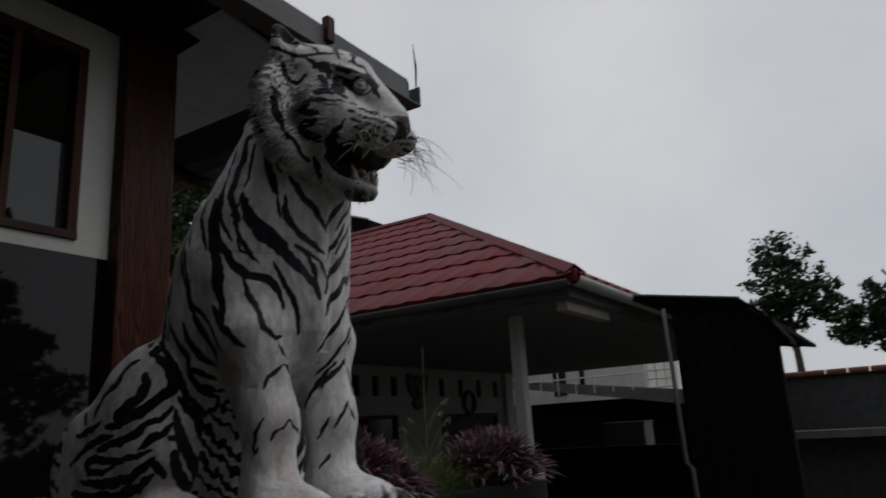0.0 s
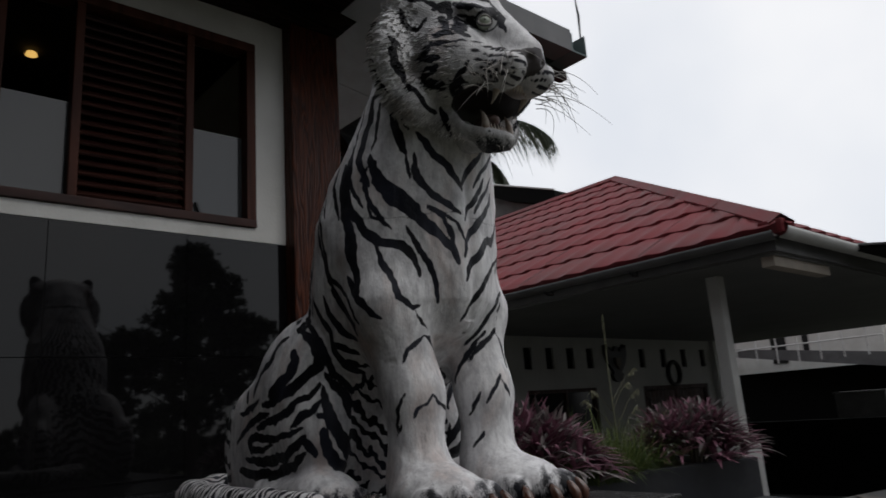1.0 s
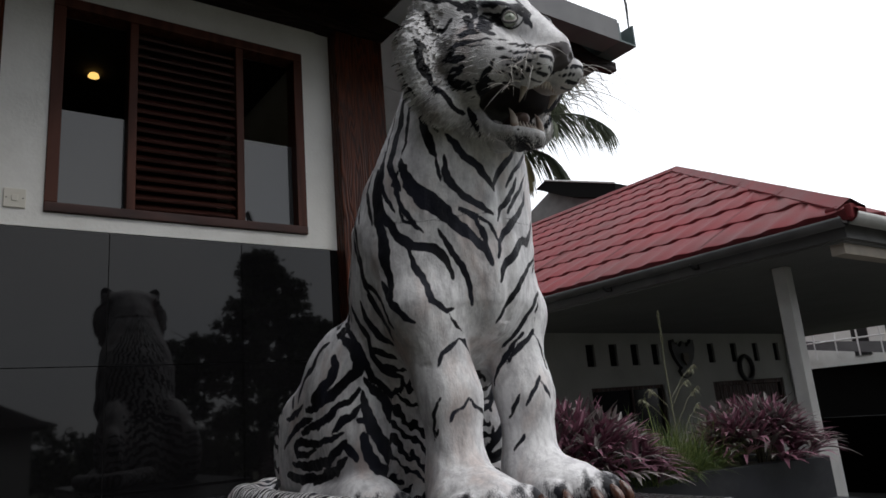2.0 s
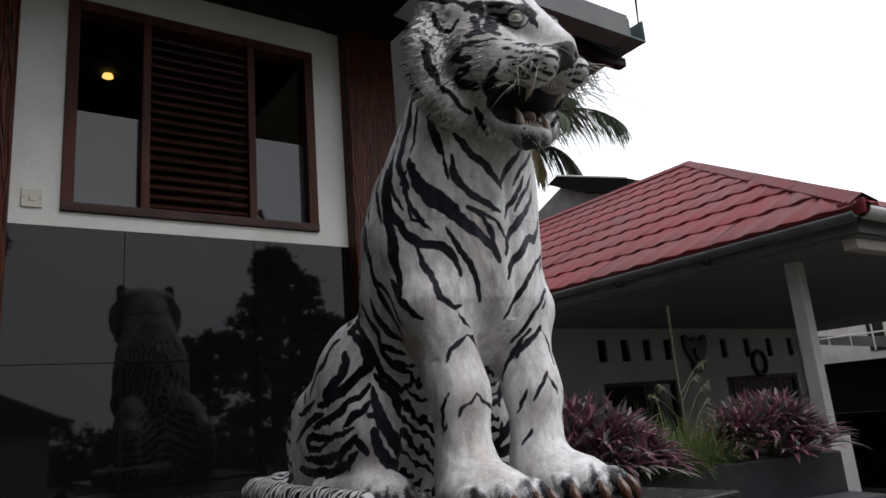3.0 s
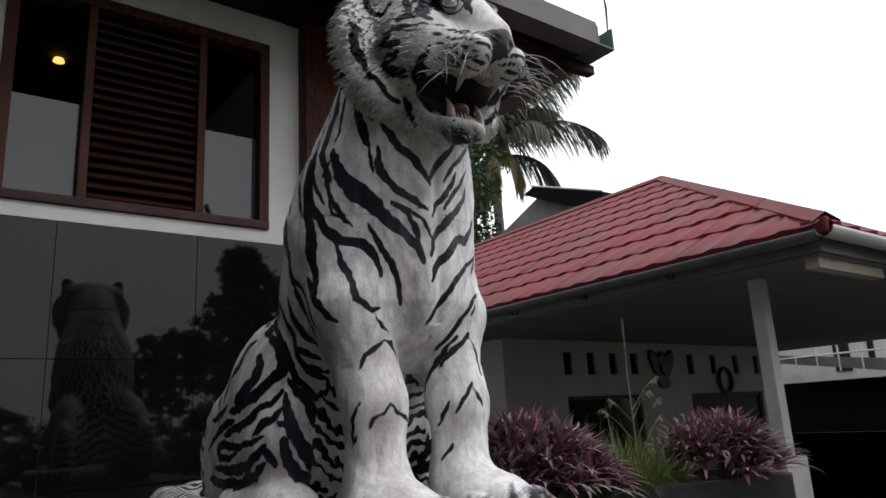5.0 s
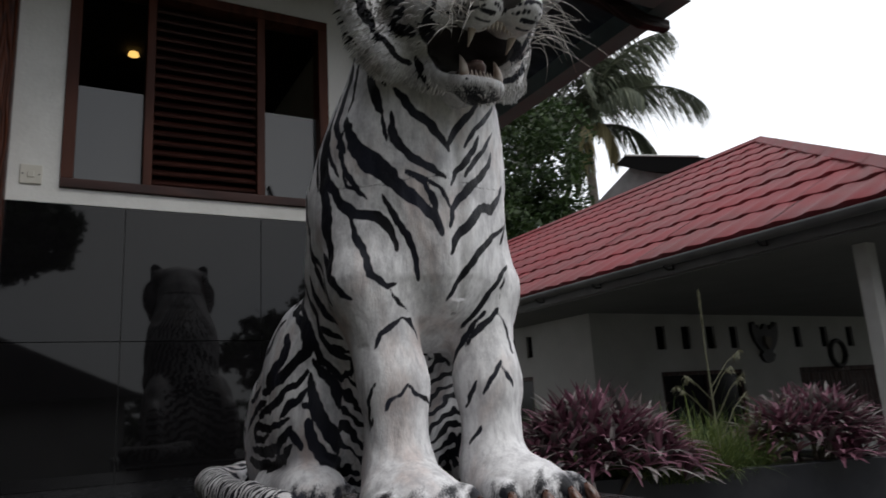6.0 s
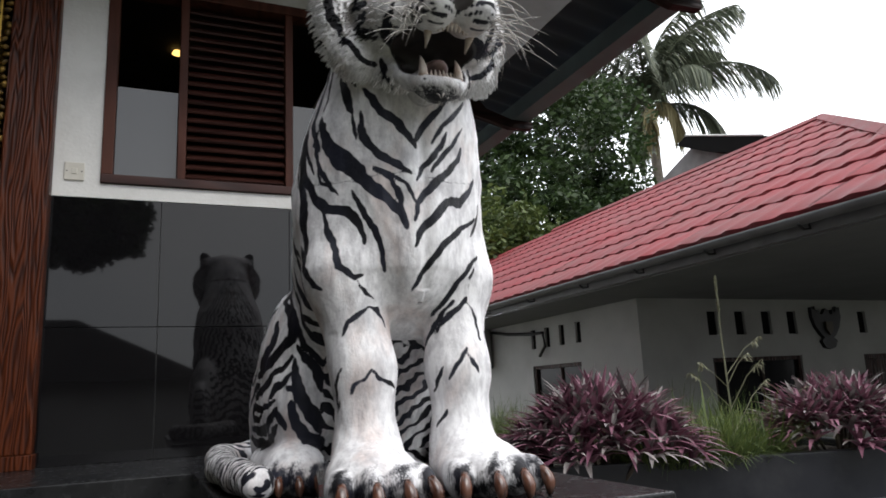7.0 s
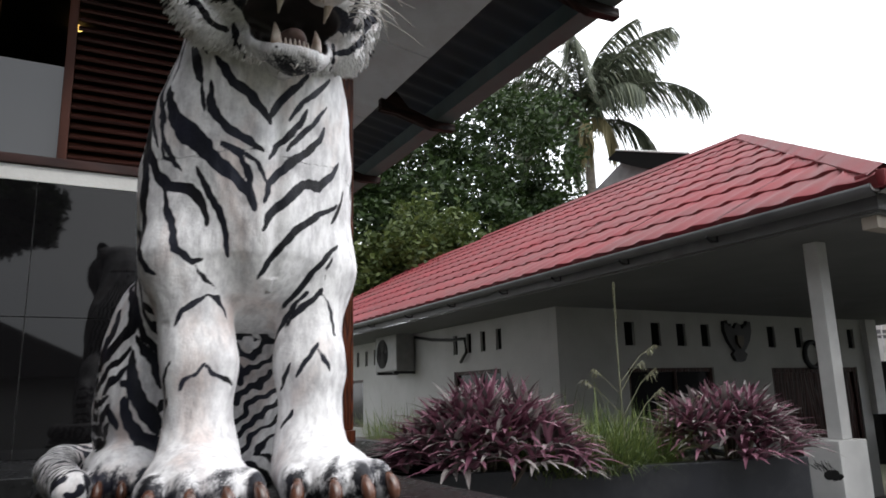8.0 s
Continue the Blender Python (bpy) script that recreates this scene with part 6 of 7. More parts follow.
# hip and ridge caps
def cap_run(a, b, n0_, n1_, name="ridge_cap"):
    """Thin folded metal caps: one wing on each of the two slopes."""
    a, b = Vector(a), Vector(b)
    d_ = (b - a).normalized()
    w0_, w1_ = d_.cross(n0_).normalized(), d_.cross(n1_).normalized()
    if (w0_ - w1_).dot(n0_ - n1_) < 0:
        w0_, w1_ = -w0_, -w1_
    w0_, w1_ = w0_ * 0.085, -w1_ * 0.085
    w0_, w1_ = (w0_, w1_) if w0_.dot(n0_ - n1_) > 0 else (-w0_, -w1_)
    n_ = max(2, int((b - a).length / 1.1))
    rg_ = random.Random(n_)
    for i in range(n_):
        bm_ = bmesh.new()
        prev_ = None
        for k in range(7):
            c = a.lerp(b, min(1.0, (i + 1.03 * k / 6) / n_))
            lift = 0.007 if k == 0 else 0.004
            dent = rg_.uniform(-0.004, 0.004)
            ring = [bm_.verts.new(c + o) for o in (w0_ + n0_ * (lift - 0.014), w0_ + n0_ * (lift + dent), Vector((0, 0, 0.030 + lift)), w1_ + n1_ * (lift - dent), w1_ + n1_ * (lift - 0.014))]
            if prev_:
                for j in range(4):
                    bm_.faces.new((prev_[j], ring[j], ring[j + 1], prev_[j + 1]))
            prev_ = ring
        part(name, bm_, M_RED, red_roof)


nr = Vector((0, SLOPE, 1)).normalized()
part("hip_end", boxed(E0.x - 0.14, E0.x + 0.025, E0.y - 0.02, E0.y + 0.13, E0.z - 0.035, E0.z + 0.062, 0.012), M_RED, red_roof)
cap_run(E0 + Vector((0.02, 0.0, 0.055)), (APEX_X, RIDGE_Y, RIDGE_Z + 0.055), nf, ne)
cap_run((-12.0, RIDGE_Y, RIDGE_Z + 0.055), (APEX_X, RIDGE_Y, RIDGE_Z + 0.055), nf, nr)
cap_run((E0.x, 12.71, 2.675), (APEX_X, RIDGE_Y, RIDGE_Z + 0.055), ne, nr)
bm = bmesh.new()
v = [bm.verts.new(p) for p in ((-15, 12.71, 2.62), (E0.x, 12.71, 2.62), (APEX_X, RIDGE_Y, RIDGE_Z), (-15, RIDGE_Y, RIDGE_Z))]
bm.faces.new(v)
part("rear_slope", bm, M_RED, red_roof)
# underlay so that no light leaks through the courses
bm = bmesh.new()
v = [bm.verts.new(p) for p in ((-15, 4.97, 2.60), (E0.x - 0.02, 4.97, 2.60), (APEX_X, RIDGE_Y, RIDGE_Z - 0.03), (-15, RIDGE_Y, RIDGE_Z - 0.03))]
bm.faces.new(v)
v2 = [bm.verts.new(p) for p in ((E0.x - 0.02, 4.97, 2.60), (E0.x - 0.02, 12.69, 2.60), (APEX_X, RIDGE_Y, RIDGE_Z - 0.03))]
bm.faces.new(v2)
part("underlay", bm, M_BLACK, red_roof)
# fascia, soffit, gutters
hp("fascia", boxed(-15, -1.84, 5.0, 5.03, 2.49, 2.60), M_GUTTER)
hp("fascia", boxed(-1.87, -1.84, 5.032, 12.6, 2.49, 2.60), M_GUTTER)
hp("porch_ceiling", boxed(-15, -1.872, 5.032, 12.6, 2.475, 2.489), M_CEIL, label="grey flat porch ceiling, darkened for its shade")
hp("beam_end", boxed(-1.99, -1.90, 5.08, 6.0, 2.405, 2.535, 0.004), M_BEIGE, label="pale painted beam end under the eaves")


def half_pipe(p, q, r=0.055):
    p, q = Vector(p), Vector(q)
    d = (q - p).normalized()
    u = d.cross(Vector((0, 0, 1))).normalized()
    bm_ = bmesh.new()
    pr = None
    for c in (p, p.lerp(q, 0.5), q):
        outer = [bm_.verts.new(c + u * r * math.cos(a) + Vector((0, 0, -r * math.sin(a)))) for a in (math.pi * k / 10 for k in range(11))]
        inner = [bm_.verts.new(c + u * (r - 0.006) * math.cos(a) + Vector((0, 0, -(r - 0.006) * math.sin(a)))) for a in (math.pi * k / 10 for k in range(11))]
        ring = outer + inner[::-1]
        if pr:
            for k in range(len(ring)):
                bm_.faces.new((pr[k], pr[(k + 1) % len(ring)], ring[(k + 1) % len(ring)], ring[k]))
        pr = ring
    bmesh.ops.recalc_face_normals(bm_, faces=bm_.faces[:])
    return bm_


hp("gutter", half_pipe((-15, 4.93, 2.60), (-1.80, 4.93, 2.60)), M_GUTTER, label="dark grey half-round gutter", smooth=True)
hp("gutter", half_pipe((-1.76, 4.90, 2.61), (-1.76, 8.9, 2.61), 0.062), M_POST, label="pale grey half-round gutter", smooth=True)
for x in (-2.9, -3.75, -4.6, -5.45, -6.5, -7.6, -8.8):
    bm = tube(bmesh.new(), [(x, 4.985, 2.585), (x, 4.99, 2.52), (x, 4.93, 2.515), (x, 4.885, 2.545)], 0.009, 6)
    hp("gutter_hook", bm, M_BLACKMETAL)
# porch post on its plinth
part_post = empty("porch_post", (-2.515, 5.44, 0))
part("plinth", boxed(-0.175, 0.065, -0.13, 0.15, 0, 1.235, 0.006), M_POST, part_post)
part("shaft", boxed(-0.068, 0.028, -0.03, 0.07, 1.236, 2.474, 0.006), M_POST, part_post)
bm = bmesh.new()
rg = random.Random(3)
for k in range(12):
    r = bmesh.ops.create_icosphere(bm, subdivisions=2, radius=0.024)
    bmesh.ops.transform(bm, matrix=Matrix.Translation((-0.005 + rg.uniform(-0.055, 0.055), -0.130, 1.035 + rg.uniform(-0.016, 0.016))) @
                        Matrix.Diagonal((rg.uniform(0.8, 1.2), 0.10, rg.uniform(0.5, 0.9), 1)), verts=r["verts"])
part("stain", bm, M_SOOT := mat("soot", (0.012, 0.011, 0.011), 0.9, scale=20), part_post, "black sooty hole in the plaster", smooth=True)
for k in range(22):
    x0 = -0.055 + rg.uniform(-0.07, 0.06)
    bm = bmesh.new()
    w_ = rg.uniform(0.0006, 0.0022)
    box(bm, -w_, w_, -0.001, 0.001, -0.03, 0.03, 0, Matrix.Translation((x0, -0.1305, 1.075 + rg.uniform(-0.025, 0.025))) @ Matrix.Rotation(radians(rg.uniform(-65, -25)), 4, "Y") @ Matrix.Diagonal((1, 1, rg.uniform(0.4, 1.2), 1)))
    part("streak", bm, M_SOOT, part_post)
tagged(part_post, "white painted square porch post on a wider stained plinth", "porch post")
hp("pier", boxed(-5.95, -5.75, 11.301, 11.55, 1.15, 2.474), M_POST, label="pale porch pier")
# parapet colour is near black for the shade below the porch
hp("parapet", boxed(-5.9, -1.9, 11.62, 11.75, 0.0, 1.14), M_SHADE_BLACK, label="low parapet wall, near black for its shade")
hp("post", boxed(-2.6, -2.44, 11.8, 11.96, 0.0, 2.36), M_POST)
hp("plinth_floor", boxed(-5.828, -1.95, 5.6, 12.4, -0.1, 0.06), M_CONC)
tagged(house, "white single-storey house with a red metal tile roof", "house")

# emblem: a spread-winged shield shape as a plain relief
em = empty("wall_emblem", (HX, 8.655, 2.14))
bm = prism(bmesh.new(), [(0, -0.27), (0.08, -0.25), (0.13, -0.17), (0.08, -0.13), (0.12, -0.10), (0.20, 0.0), (0.245, 0.12), (0.24, 0.24), (0.205, 0.20), (0.185, 0.25), (0.155, 0.17), (0.12, 0.21), (0.10, 0.15), (0.06, 0.15), (0.05, 0.20), (0.0, 0.225),
                         (-0.03, 0.19), (-0.06, 0.15), (-0.10, 0.15), (-0.12, 0.21), (-0.155, 0.17), (-0.185, 0.25), (-0.205, 0.20), (-0.24, 0.24), (-0.245, 0.12), (-0.20, 0.0), (-0.12, -0.10), (-0.08, -0.13), (-0.13, -0.17), (-0.08, -0.25)], 0.0, 0.05)
part("spread_relief", bm, M_BLACKMETAL, em)
bm = prism(bmesh.new(), [(0, -0.10), (0.06, -0.03), (0.06, 0.06), (-0.06, 0.06), (-0.06, -0.03)], 0.05, 0.075)
part("shield", bm, mat("dark_bronze", (0.06, 0.045, 0.03), 0.5, metal=0.4, scale=20), em)
tagged(em, "dark winged shield emblem on the porch wall", "emblem")
# wreath ring
bm = bmesh.new()
tube(bm, [(0.03, 0.16 * math.cos(a), 0.17 * math.sin(a)) for a in (2 * math.pi * k / 24 for k in range(25))], 0.032, 8, cap=False)
wr = part("wall_wreath", bm, M_BLACKMETAL, smooth=True)
wr.location = (HX, 10.10, 1.97)
tagged(wr, "round dark wreath hanging beside the door", "wreath")
# air conditioner on the side wall
ac = empty("air_conditioner", (-9.65, HY - 0.19, 1.93))
part("case", boxed(-0.40, 0.40, -0.15, 0.15, 0.0, 0.54, 0.02), M_ACWHITE, ac)
bm = bmesh.new()
for k in range(9):
    r_ = 0.05 + 0.02 * k
    tube(bm, [(-0.12 + r_ * math.cos(a), -0.156, 0.27 + r_ * math.sin(a)) for a in (2 * math.pi * j / 20 for j in range(21))], 0.003, 4, cap=False)
part("fan_grille", bm, M_BLACKMETAL, ac)
# black disc stands for the shaded hollow behind the fan grille
bm = bmesh.new()
bmesh.ops.create_cone(bm, cap_ends=True, segments=24, radius1=0.22, radius2=0.22, depth=0.006, matrix=Matrix.Translation((-0.12, -0.150, 0.27)) @ Matrix.Rotation(radians(90), 4, "X"))
part("fan_shade_disc", bm, M_BLACK, ac)
for x in (-0.3, 0.3):
    part("bracket", boxed(x - 0.02, x + 0.02, -0.16, 0.19, -0.04, -0.001), M_BLACKMETAL, ac)
tagged(ac, "aged white air conditioner unit on wall brackets", "air conditioner")
bm = tube(bmesh.new(), [(-9.24, HY - 0.03, 2.42), (-8.7, HY - 0.04, 2.34), (-8.1, HY - 0.04, 2.29), (-7.75, HY - 0.04, 2.28), (-7.7, HY - 0.05, 2.1), (-7.85, HY - 0.05, 1.98)], 0.022, 6)
tagged(part("refrigerant_pipe", bm, M_BLACKMETAL, smooth=True), "black insulated pipe sagging along the wall", "pipe")

# ---------------------------------------------------------------- planter, paving
planter = empty("planter", (-1.93, 2.85, 0.0), -math.atan2(0.276, 0.961))
# local y runs along the planter, local x faces the yard
part("front", boxed(-0.05, 0.0, -0.65, 1.06, 0.80, 1.285, 0.006), M_PLANTER, planter)
part("end", boxed(-0.60, -0.051, 1.01, 1.06, 0.80, 1.285, 0.006), M_PLANTER, planter)
part("end", boxed(-0.60, -0.051, -0.65, -0.60, 0.80, 1.285, 0.006), M_PLANTER, planter)
part("back", boxed(-0.65, -0.601, -0.65, 1.06, 0.80, 1.285, 0.006), M_PLANTER, planter)
part("soil", boxed(-0.60, -0.052, -0.598, 1.008, 0.80, 1.25), M_SOIL, planter)
part("footing", boxed(-0.66, 0.17, -0.66, 1.085, 0.0, 1.10, 0.006), M_FOOT, planter, "grey stone footing ledge")
tagged(planter, "low dark stone planter box holding shrubs", "planter")
lw = part("garden_wall", boxed(-7.5, -2.75, 3.45, 3.62, 0.0, 1.20, 0.006), M_PLANTER)
tagged(lw, "low dark stone garden wall behind the pedestal", "wall", kind="structure")
bed = part("garden_bed", boxed(-7.5, -2.75, 3.625, 5.2, 0.0, 1.12), M_SOIL)
tagged(bed, "raised bed of dark soil with grass", "garden bed", kind="structure")

pav = empty("paving", (-1.0, 4.0, 0.085))
rg = random.Random(8)
bm = bmesh.new()
v = [bm.verts.new(p) for p in ((-0.75, -1.7, 0.99), (0.75, -1.7, 0.87), (0.55, 3.5, 0.56), (-1.0, 3.5, 0.68))]
f_ = bm.faces.new(v)
r = bmesh.ops.extrude_face_region(bm, geom=[f_])
bmesh.ops.translate(bm, vec=(0, 0, -0.9), verts=[e for e in r["geom"] if isinstance(e, bmesh.types.BMVert)])
bmesh.ops.recalc_face_normals(bm, faces=bm.faces[:])
part("bed", bm, M_CONC, pav)


def pav_z(x, y):
    u, w = (x + 0.85) / 2.4, (y + 1.7) / 5.2
    return (0.99 * (1 - u) + 0.80 * u) * (1 - w) + (0.68 * (1 - u) + 0.50 * u) * w


for i in range(7):
    for j in range(13):
        cx, cy = -0.70 + i * 0.33 + (j % 2) * 0.12, -1.5 + j * 0.38
        if cx > 0.5:
            continue
        n_ = rg.choice((5, 6, 6, 7))
        pts = []
        for k in range(n_):
            a = 2 * math.pi * (k + rg.uniform(-0.2, 0.2)) / n_
            rr = rg.uniform(0.85, 1.05)
            pts.append((cx + 0.155 * rr * math.cos(a), cy + 0.18 * rr * math.sin(a)))
        bm = bmesh.new()
        lo_ = [bm.verts.new((x, y, pav_z(x, y) + 0.001)) for x, y in pts]
        hi_ = [bm.verts.new((cx + (x - cx) * 0.95, cy + (y - cy) * 0.95, pav_z(x, y) + 0.012 + rg.uniform(-0.002, 0.003))) for x, y in pts]
        bm.faces.new(hi_)
        for k in range(n_):
            bm.faces.new((lo_[k], lo_[(k + 1) % n_], hi_[(k + 1) % n_], hi_[k]))
        bmesh.ops.recalc_face_normals(bm, faces=bm.faces[:])
        part("stone", bm, M_SLATE, pav)
tagged(pav, "sloping path of irregular slate stones", "paving", kind="structure")

# ---------------------------------------------------------------- plants
def blade(bm, root, tip_dir, length, width, droop, fold=0.25, seg=5, side=None):
    """One tapering leaf blade, folded along its rib and drooping at its tip."""
    d = Vector(tip_dir).normalized()
    s = d.cross(Vector((0, 0, 1)))
    if s.length < 0.05:
        s = Vector((1, 0, 0))
    s.normalize()
    prev_ = None
    for k in range(seg + 1):
        t = k / seg
        c = Vector(root) + d * length * t + Vector((0, 0, -droop * length * t * t))
        w = width * (math.sin(math.pi * min(1, 0.18 + 0.82 * t)) ** 0.8 if t < 1 else 0.02)
        up = s.cross(d)
        row = (bm.verts.new(c + s * w + up * w * fold), bm.verts.new(c), bm.verts.new(c - s * w + up * w * fold))
        if prev_:
            bm.faces.new((prev_[0], row[0], row[1], prev_[1]))
            bm.faces.new((prev_[1], row[1], row[2], prev_[2]))
        prev_ = row


def rosette_shrub(loc, rx_, ry_, h_, count, seed, label):
    rg_ = random.Random(seed)
    t = empty("purple_shrub", loc)
    bma, bmb = bmesh.new(), bmesh.new()
    for k in range(count):
        # rosettes sit on a dome
        a = rg_.uniform(0, 2 * math.pi)
        q = math.sqrt(rg_.random())
        cx, cy = rx_ * 0.78 * q * math.cos(a), ry_ * 0.78 * q * math.sin(a)
        cz = h_ * 0.62 * (1 - q * q) ** 0.6 * rg_.uniform(0.75, 1.05)
        lean = Vector((cx / rx_, cy / ry_, 0.75 * (1 - q) + 0.12))
        n_leaf = 9
        for j in range(n_leaf):
            b = 2 * math.pi * j / n_leaf + rg_.uniform(-0.3, 0.3)
            d = (Vector((math.cos(b), math.sin(b), rg_.uniform(0.35, 1.5))).normalized() + lean * 0.9).normalized()
            ln = rg_.uniform(0.14, 0.23)
            blade(bma if rg_.random() < 0.62 else bmb, (cx, cy, cz), d, ln, rg_.uniform(0.0075, 0.0125), rg_.uniform(0.05, 0.35) + 0.25 * q, 0.35)
    part("purple_foliage", bma, M_RHOEO, t)
    part("grey_foliage", bmb, M_RHOEO_GREY, t)
    bm_ = bmesh.new()
    for k in range(14):
        a = rg_.uniform(0, 6.28)
        q = rg_.uniform(0, 0.6)
        tube(bm_, [(rx_ * 0.3 * q * math.cos(a), ry_ * 0.3 * q * math.sin(a), -0.06), (rx_ * q * math.cos(a), ry_ * q * math.sin(a), h_ * 0.45)], 0.008, 5)
    part("stem_mass", bm_, M_BARK, t)
    return tagged(t, label, "shrub", group="planter shrubs")


rosette_shrub((-2.05, 2.62, 1.27), 0.42, 0.42, 0.36, 190, 21, "bushy shrub with long purple-pink leaves hanging over the planter")
rosette_shrub((-1.90, 3.72, 1.27), 0.30, 0.40, 0.32, 150, 22, "rounded shrub with purple and grey-green leaves at the planter's end")


def grass_tuft(loc, spread, h_, count, seed, name="grass_clump", m_=None):
    rg_ = random.Random(seed)
    bm_ = bmesh.new()
    for k in range(count):
        a, q = rg_.uniform(0, 6.28), math.sqrt(rg_.random())
        d = Vector((math.cos(a) * 0.6 * q + rg_.uniform(-0.8, 0.8), math.sin(a) * 0.6 * q + rg_.uniform(-0.8, 0.8), 1))
        blade(bm_, (spread[0] * q * math.cos(a), spread[1] * q * math.sin(a), 0), d, h_ * rg_.uniform(0.35, 1.0), rg_.uniform(0.0010, 0.0024), rg_.uniform(0.1, 0.6), 0.2, 5)
    o = part(name, bm_, m_ or M_GRASS)
    o.location = loc
    return o


g1 = grass_tuft((-2.08, 3.13, 1.25), (0.22, 0.42), 0.35, 3600, 31)
g5 = grass_tuft((-2.04, 3.08, 1.25), (0.24, 0.38), 0.50, 620, 35)
tagged(g5, "tall thin green grass blades among the shrubs", "grass", kind="stuff")
tagged(g1, "tangled green grass clump between the shrubs", "grass", kind="stuff")
g2 = grass_tuft((-3.6, 4.1, 1.12), (0.9, 0.4), 0.60, 1600, 32)
tagged(g2, "long green grass in the raised bed", "grass", kind="stuff")
g3 = grass_tuft((-5.6, 4.3, 1.12), (1.4, 0.5), 0.62, 1900, 33)
tagged(g3, "long green grass in the raised bed", "grass", kind="stuff")
# flowering grass stalk
st = empty("flowering_stalk", (-1.98, 3.20, 1.25))
stem = [(0.02, 0.0, 0), (0.01, 0.005, 0.28), (0.0, 0.012, 0.52), (0.005, 0.012, 0.66), (0.01, 0.01, 0.745)]
part("stem", tube(bmesh.new(), stem, [0.0042, 0.0038, 0.0032, 0.0026, 0.0018], 6), M_SEED, st)
bm = bmesh.new()
rg = random.Random(41)
for k in range(80):
    z = rg.uniform(0.60, 0.755)
    a = rg.uniform(0, 6.28)
    blade(bm, (0.005, 0.012, z), (math.cos(a) * 0.5, math.sin(a) * 0.5, 1), 0.022, 0.0036, 0.2, 0.2, 2)
part("seed_head", bm, M_SEED, st)
for (dx, dy, z0_, dz) in ((0.03, 0.11, 0.30, 0.13), (-0.02, -0.10, 0.30, 0.10), (0.05, 0.16, 0.20, 0.20), (-0.04, -0.14, 0.22, 0.14), (0.02, 0.2, 0.34, 0.16), (-0.06, 0.30, 0.10, 0.22), (0.03, 0.42, 0.06, 0.22)):
    bm = tube(bmesh.new(), [(0, 0.01, z0_), (dx * 0.6, dy * 0.6, z0_ + dz * 0.7), (dx, dy, z0_ + dz)], [0.0020, 0.0014, 0.0009], 5)
    for k in range(30):
        a = rg.uniform(0, 6.28)
        u = rg.uniform(0.82, 1.02)
        blade(bm, (dx * u, dy * u, z0_ + dz * u), (math.cos(a), math.sin(a), rg.uniform(-0.6, 0.4)), rg.uniform(0.014, 0.036), 0.0024, 0.6, 0.2, 2)
    part("side_sprig", bm, M_SEED, st)
tagged(st, "tall dry flowering stalk rising from the grass", "plant")


def crown(rg_, centre, radii, clumps, per, size, bm_):
    """Leaf clumps scattered over a lumpy volume."""
    for c in range(clumps):
        d = Vector((rg_.gauss(0, 1), rg_.gauss(0, 1), rg_.gauss(0, 1))).normalized()
        q = rg_.uniform(0.45, 1.0)
        cc = Vector(centre) + Vector((d.x * radii[0], d.y * radii[1], d.z * radii[2])) * q
        cr_ = rg_.uniform(0.10, 0.22) * min(radii)
        for k in range(per):
            e = Vector((rg_.gauss(0, 1), rg_.gauss(0, 1), rg_.gauss(0, 0.8))) * cr_ * 0.6
            p = cc + e
            s = size * rg_.uniform(0.6, 1.3)
            u = Vector((rg_.gauss(0, 1), rg_.gauss(0, 1), rg_.gauss(0, 0.6))).normalized()
            w = u.cross(Vector((rg_.gauss(0, 1), rg_.gauss(0, 1), rg_.gauss(0, 1)))).normalized()
            bm_.faces.new([bm_.verts.new(p + u * s), bm_.verts.new(p + w * s * 0.45), bm_.verts.new(p - u * s * 0.8), bm_.verts.new(p - w * s * 0.45)])


def tree(name, loc, height, lobes, clumps, per, leaf, m_, seed, trunk_r=0.22, label=""):
    rg_ = random.Random(seed)
    t = empty(name, loc)
    bm_ = bmesh.new()
    top = height * 0.62
    tube(bm_, [(0, 0, -0.2), (0.08, 0.03, top * 0.4), (0.02, -0.05, top)], [trunk_r, trunk_r * 0.8, trunk_r * 0.5], 10)
    for (cx, cy, cz, *_r) in lobes:
        s = Vector((0.04, 0, top * rg_.uniform(0.45, 0.9)))
        e = Vector((cx, cy, cz))
        tube(bm_, [s, s.lerp(e, 0.5) + Vector((0, 0, 0.15 * height * 0.2)), e], [trunk_r * 0.4, trunk_r * 0.25, trunk_r * 0.08], 7)
        for k in range(4):
            e2 = e + Vector((rg_.uniform(-1, 1), rg_.uniform(-1, 1), rg_.uniform(-0.4, 1))) * _r[0] * 0.8
            tube(bm_, [e.lerp(s, 0.3), e2], [trunk_r * 0.14, trunk_r * 0.03], 5)
    part("trunk", bm_, M_BARK, t, smooth=True)
    bm_ = bmesh.new()
    for (cx, cy, cz, r1, r2) in lobes:
        crown(rg_, (cx, cy, cz), (r1, r1, r2), clumps, per, leaf, bm_)
    part("crown", bm_, m_, t)
    if label:
        tagged(t, label, "tree")
    return t


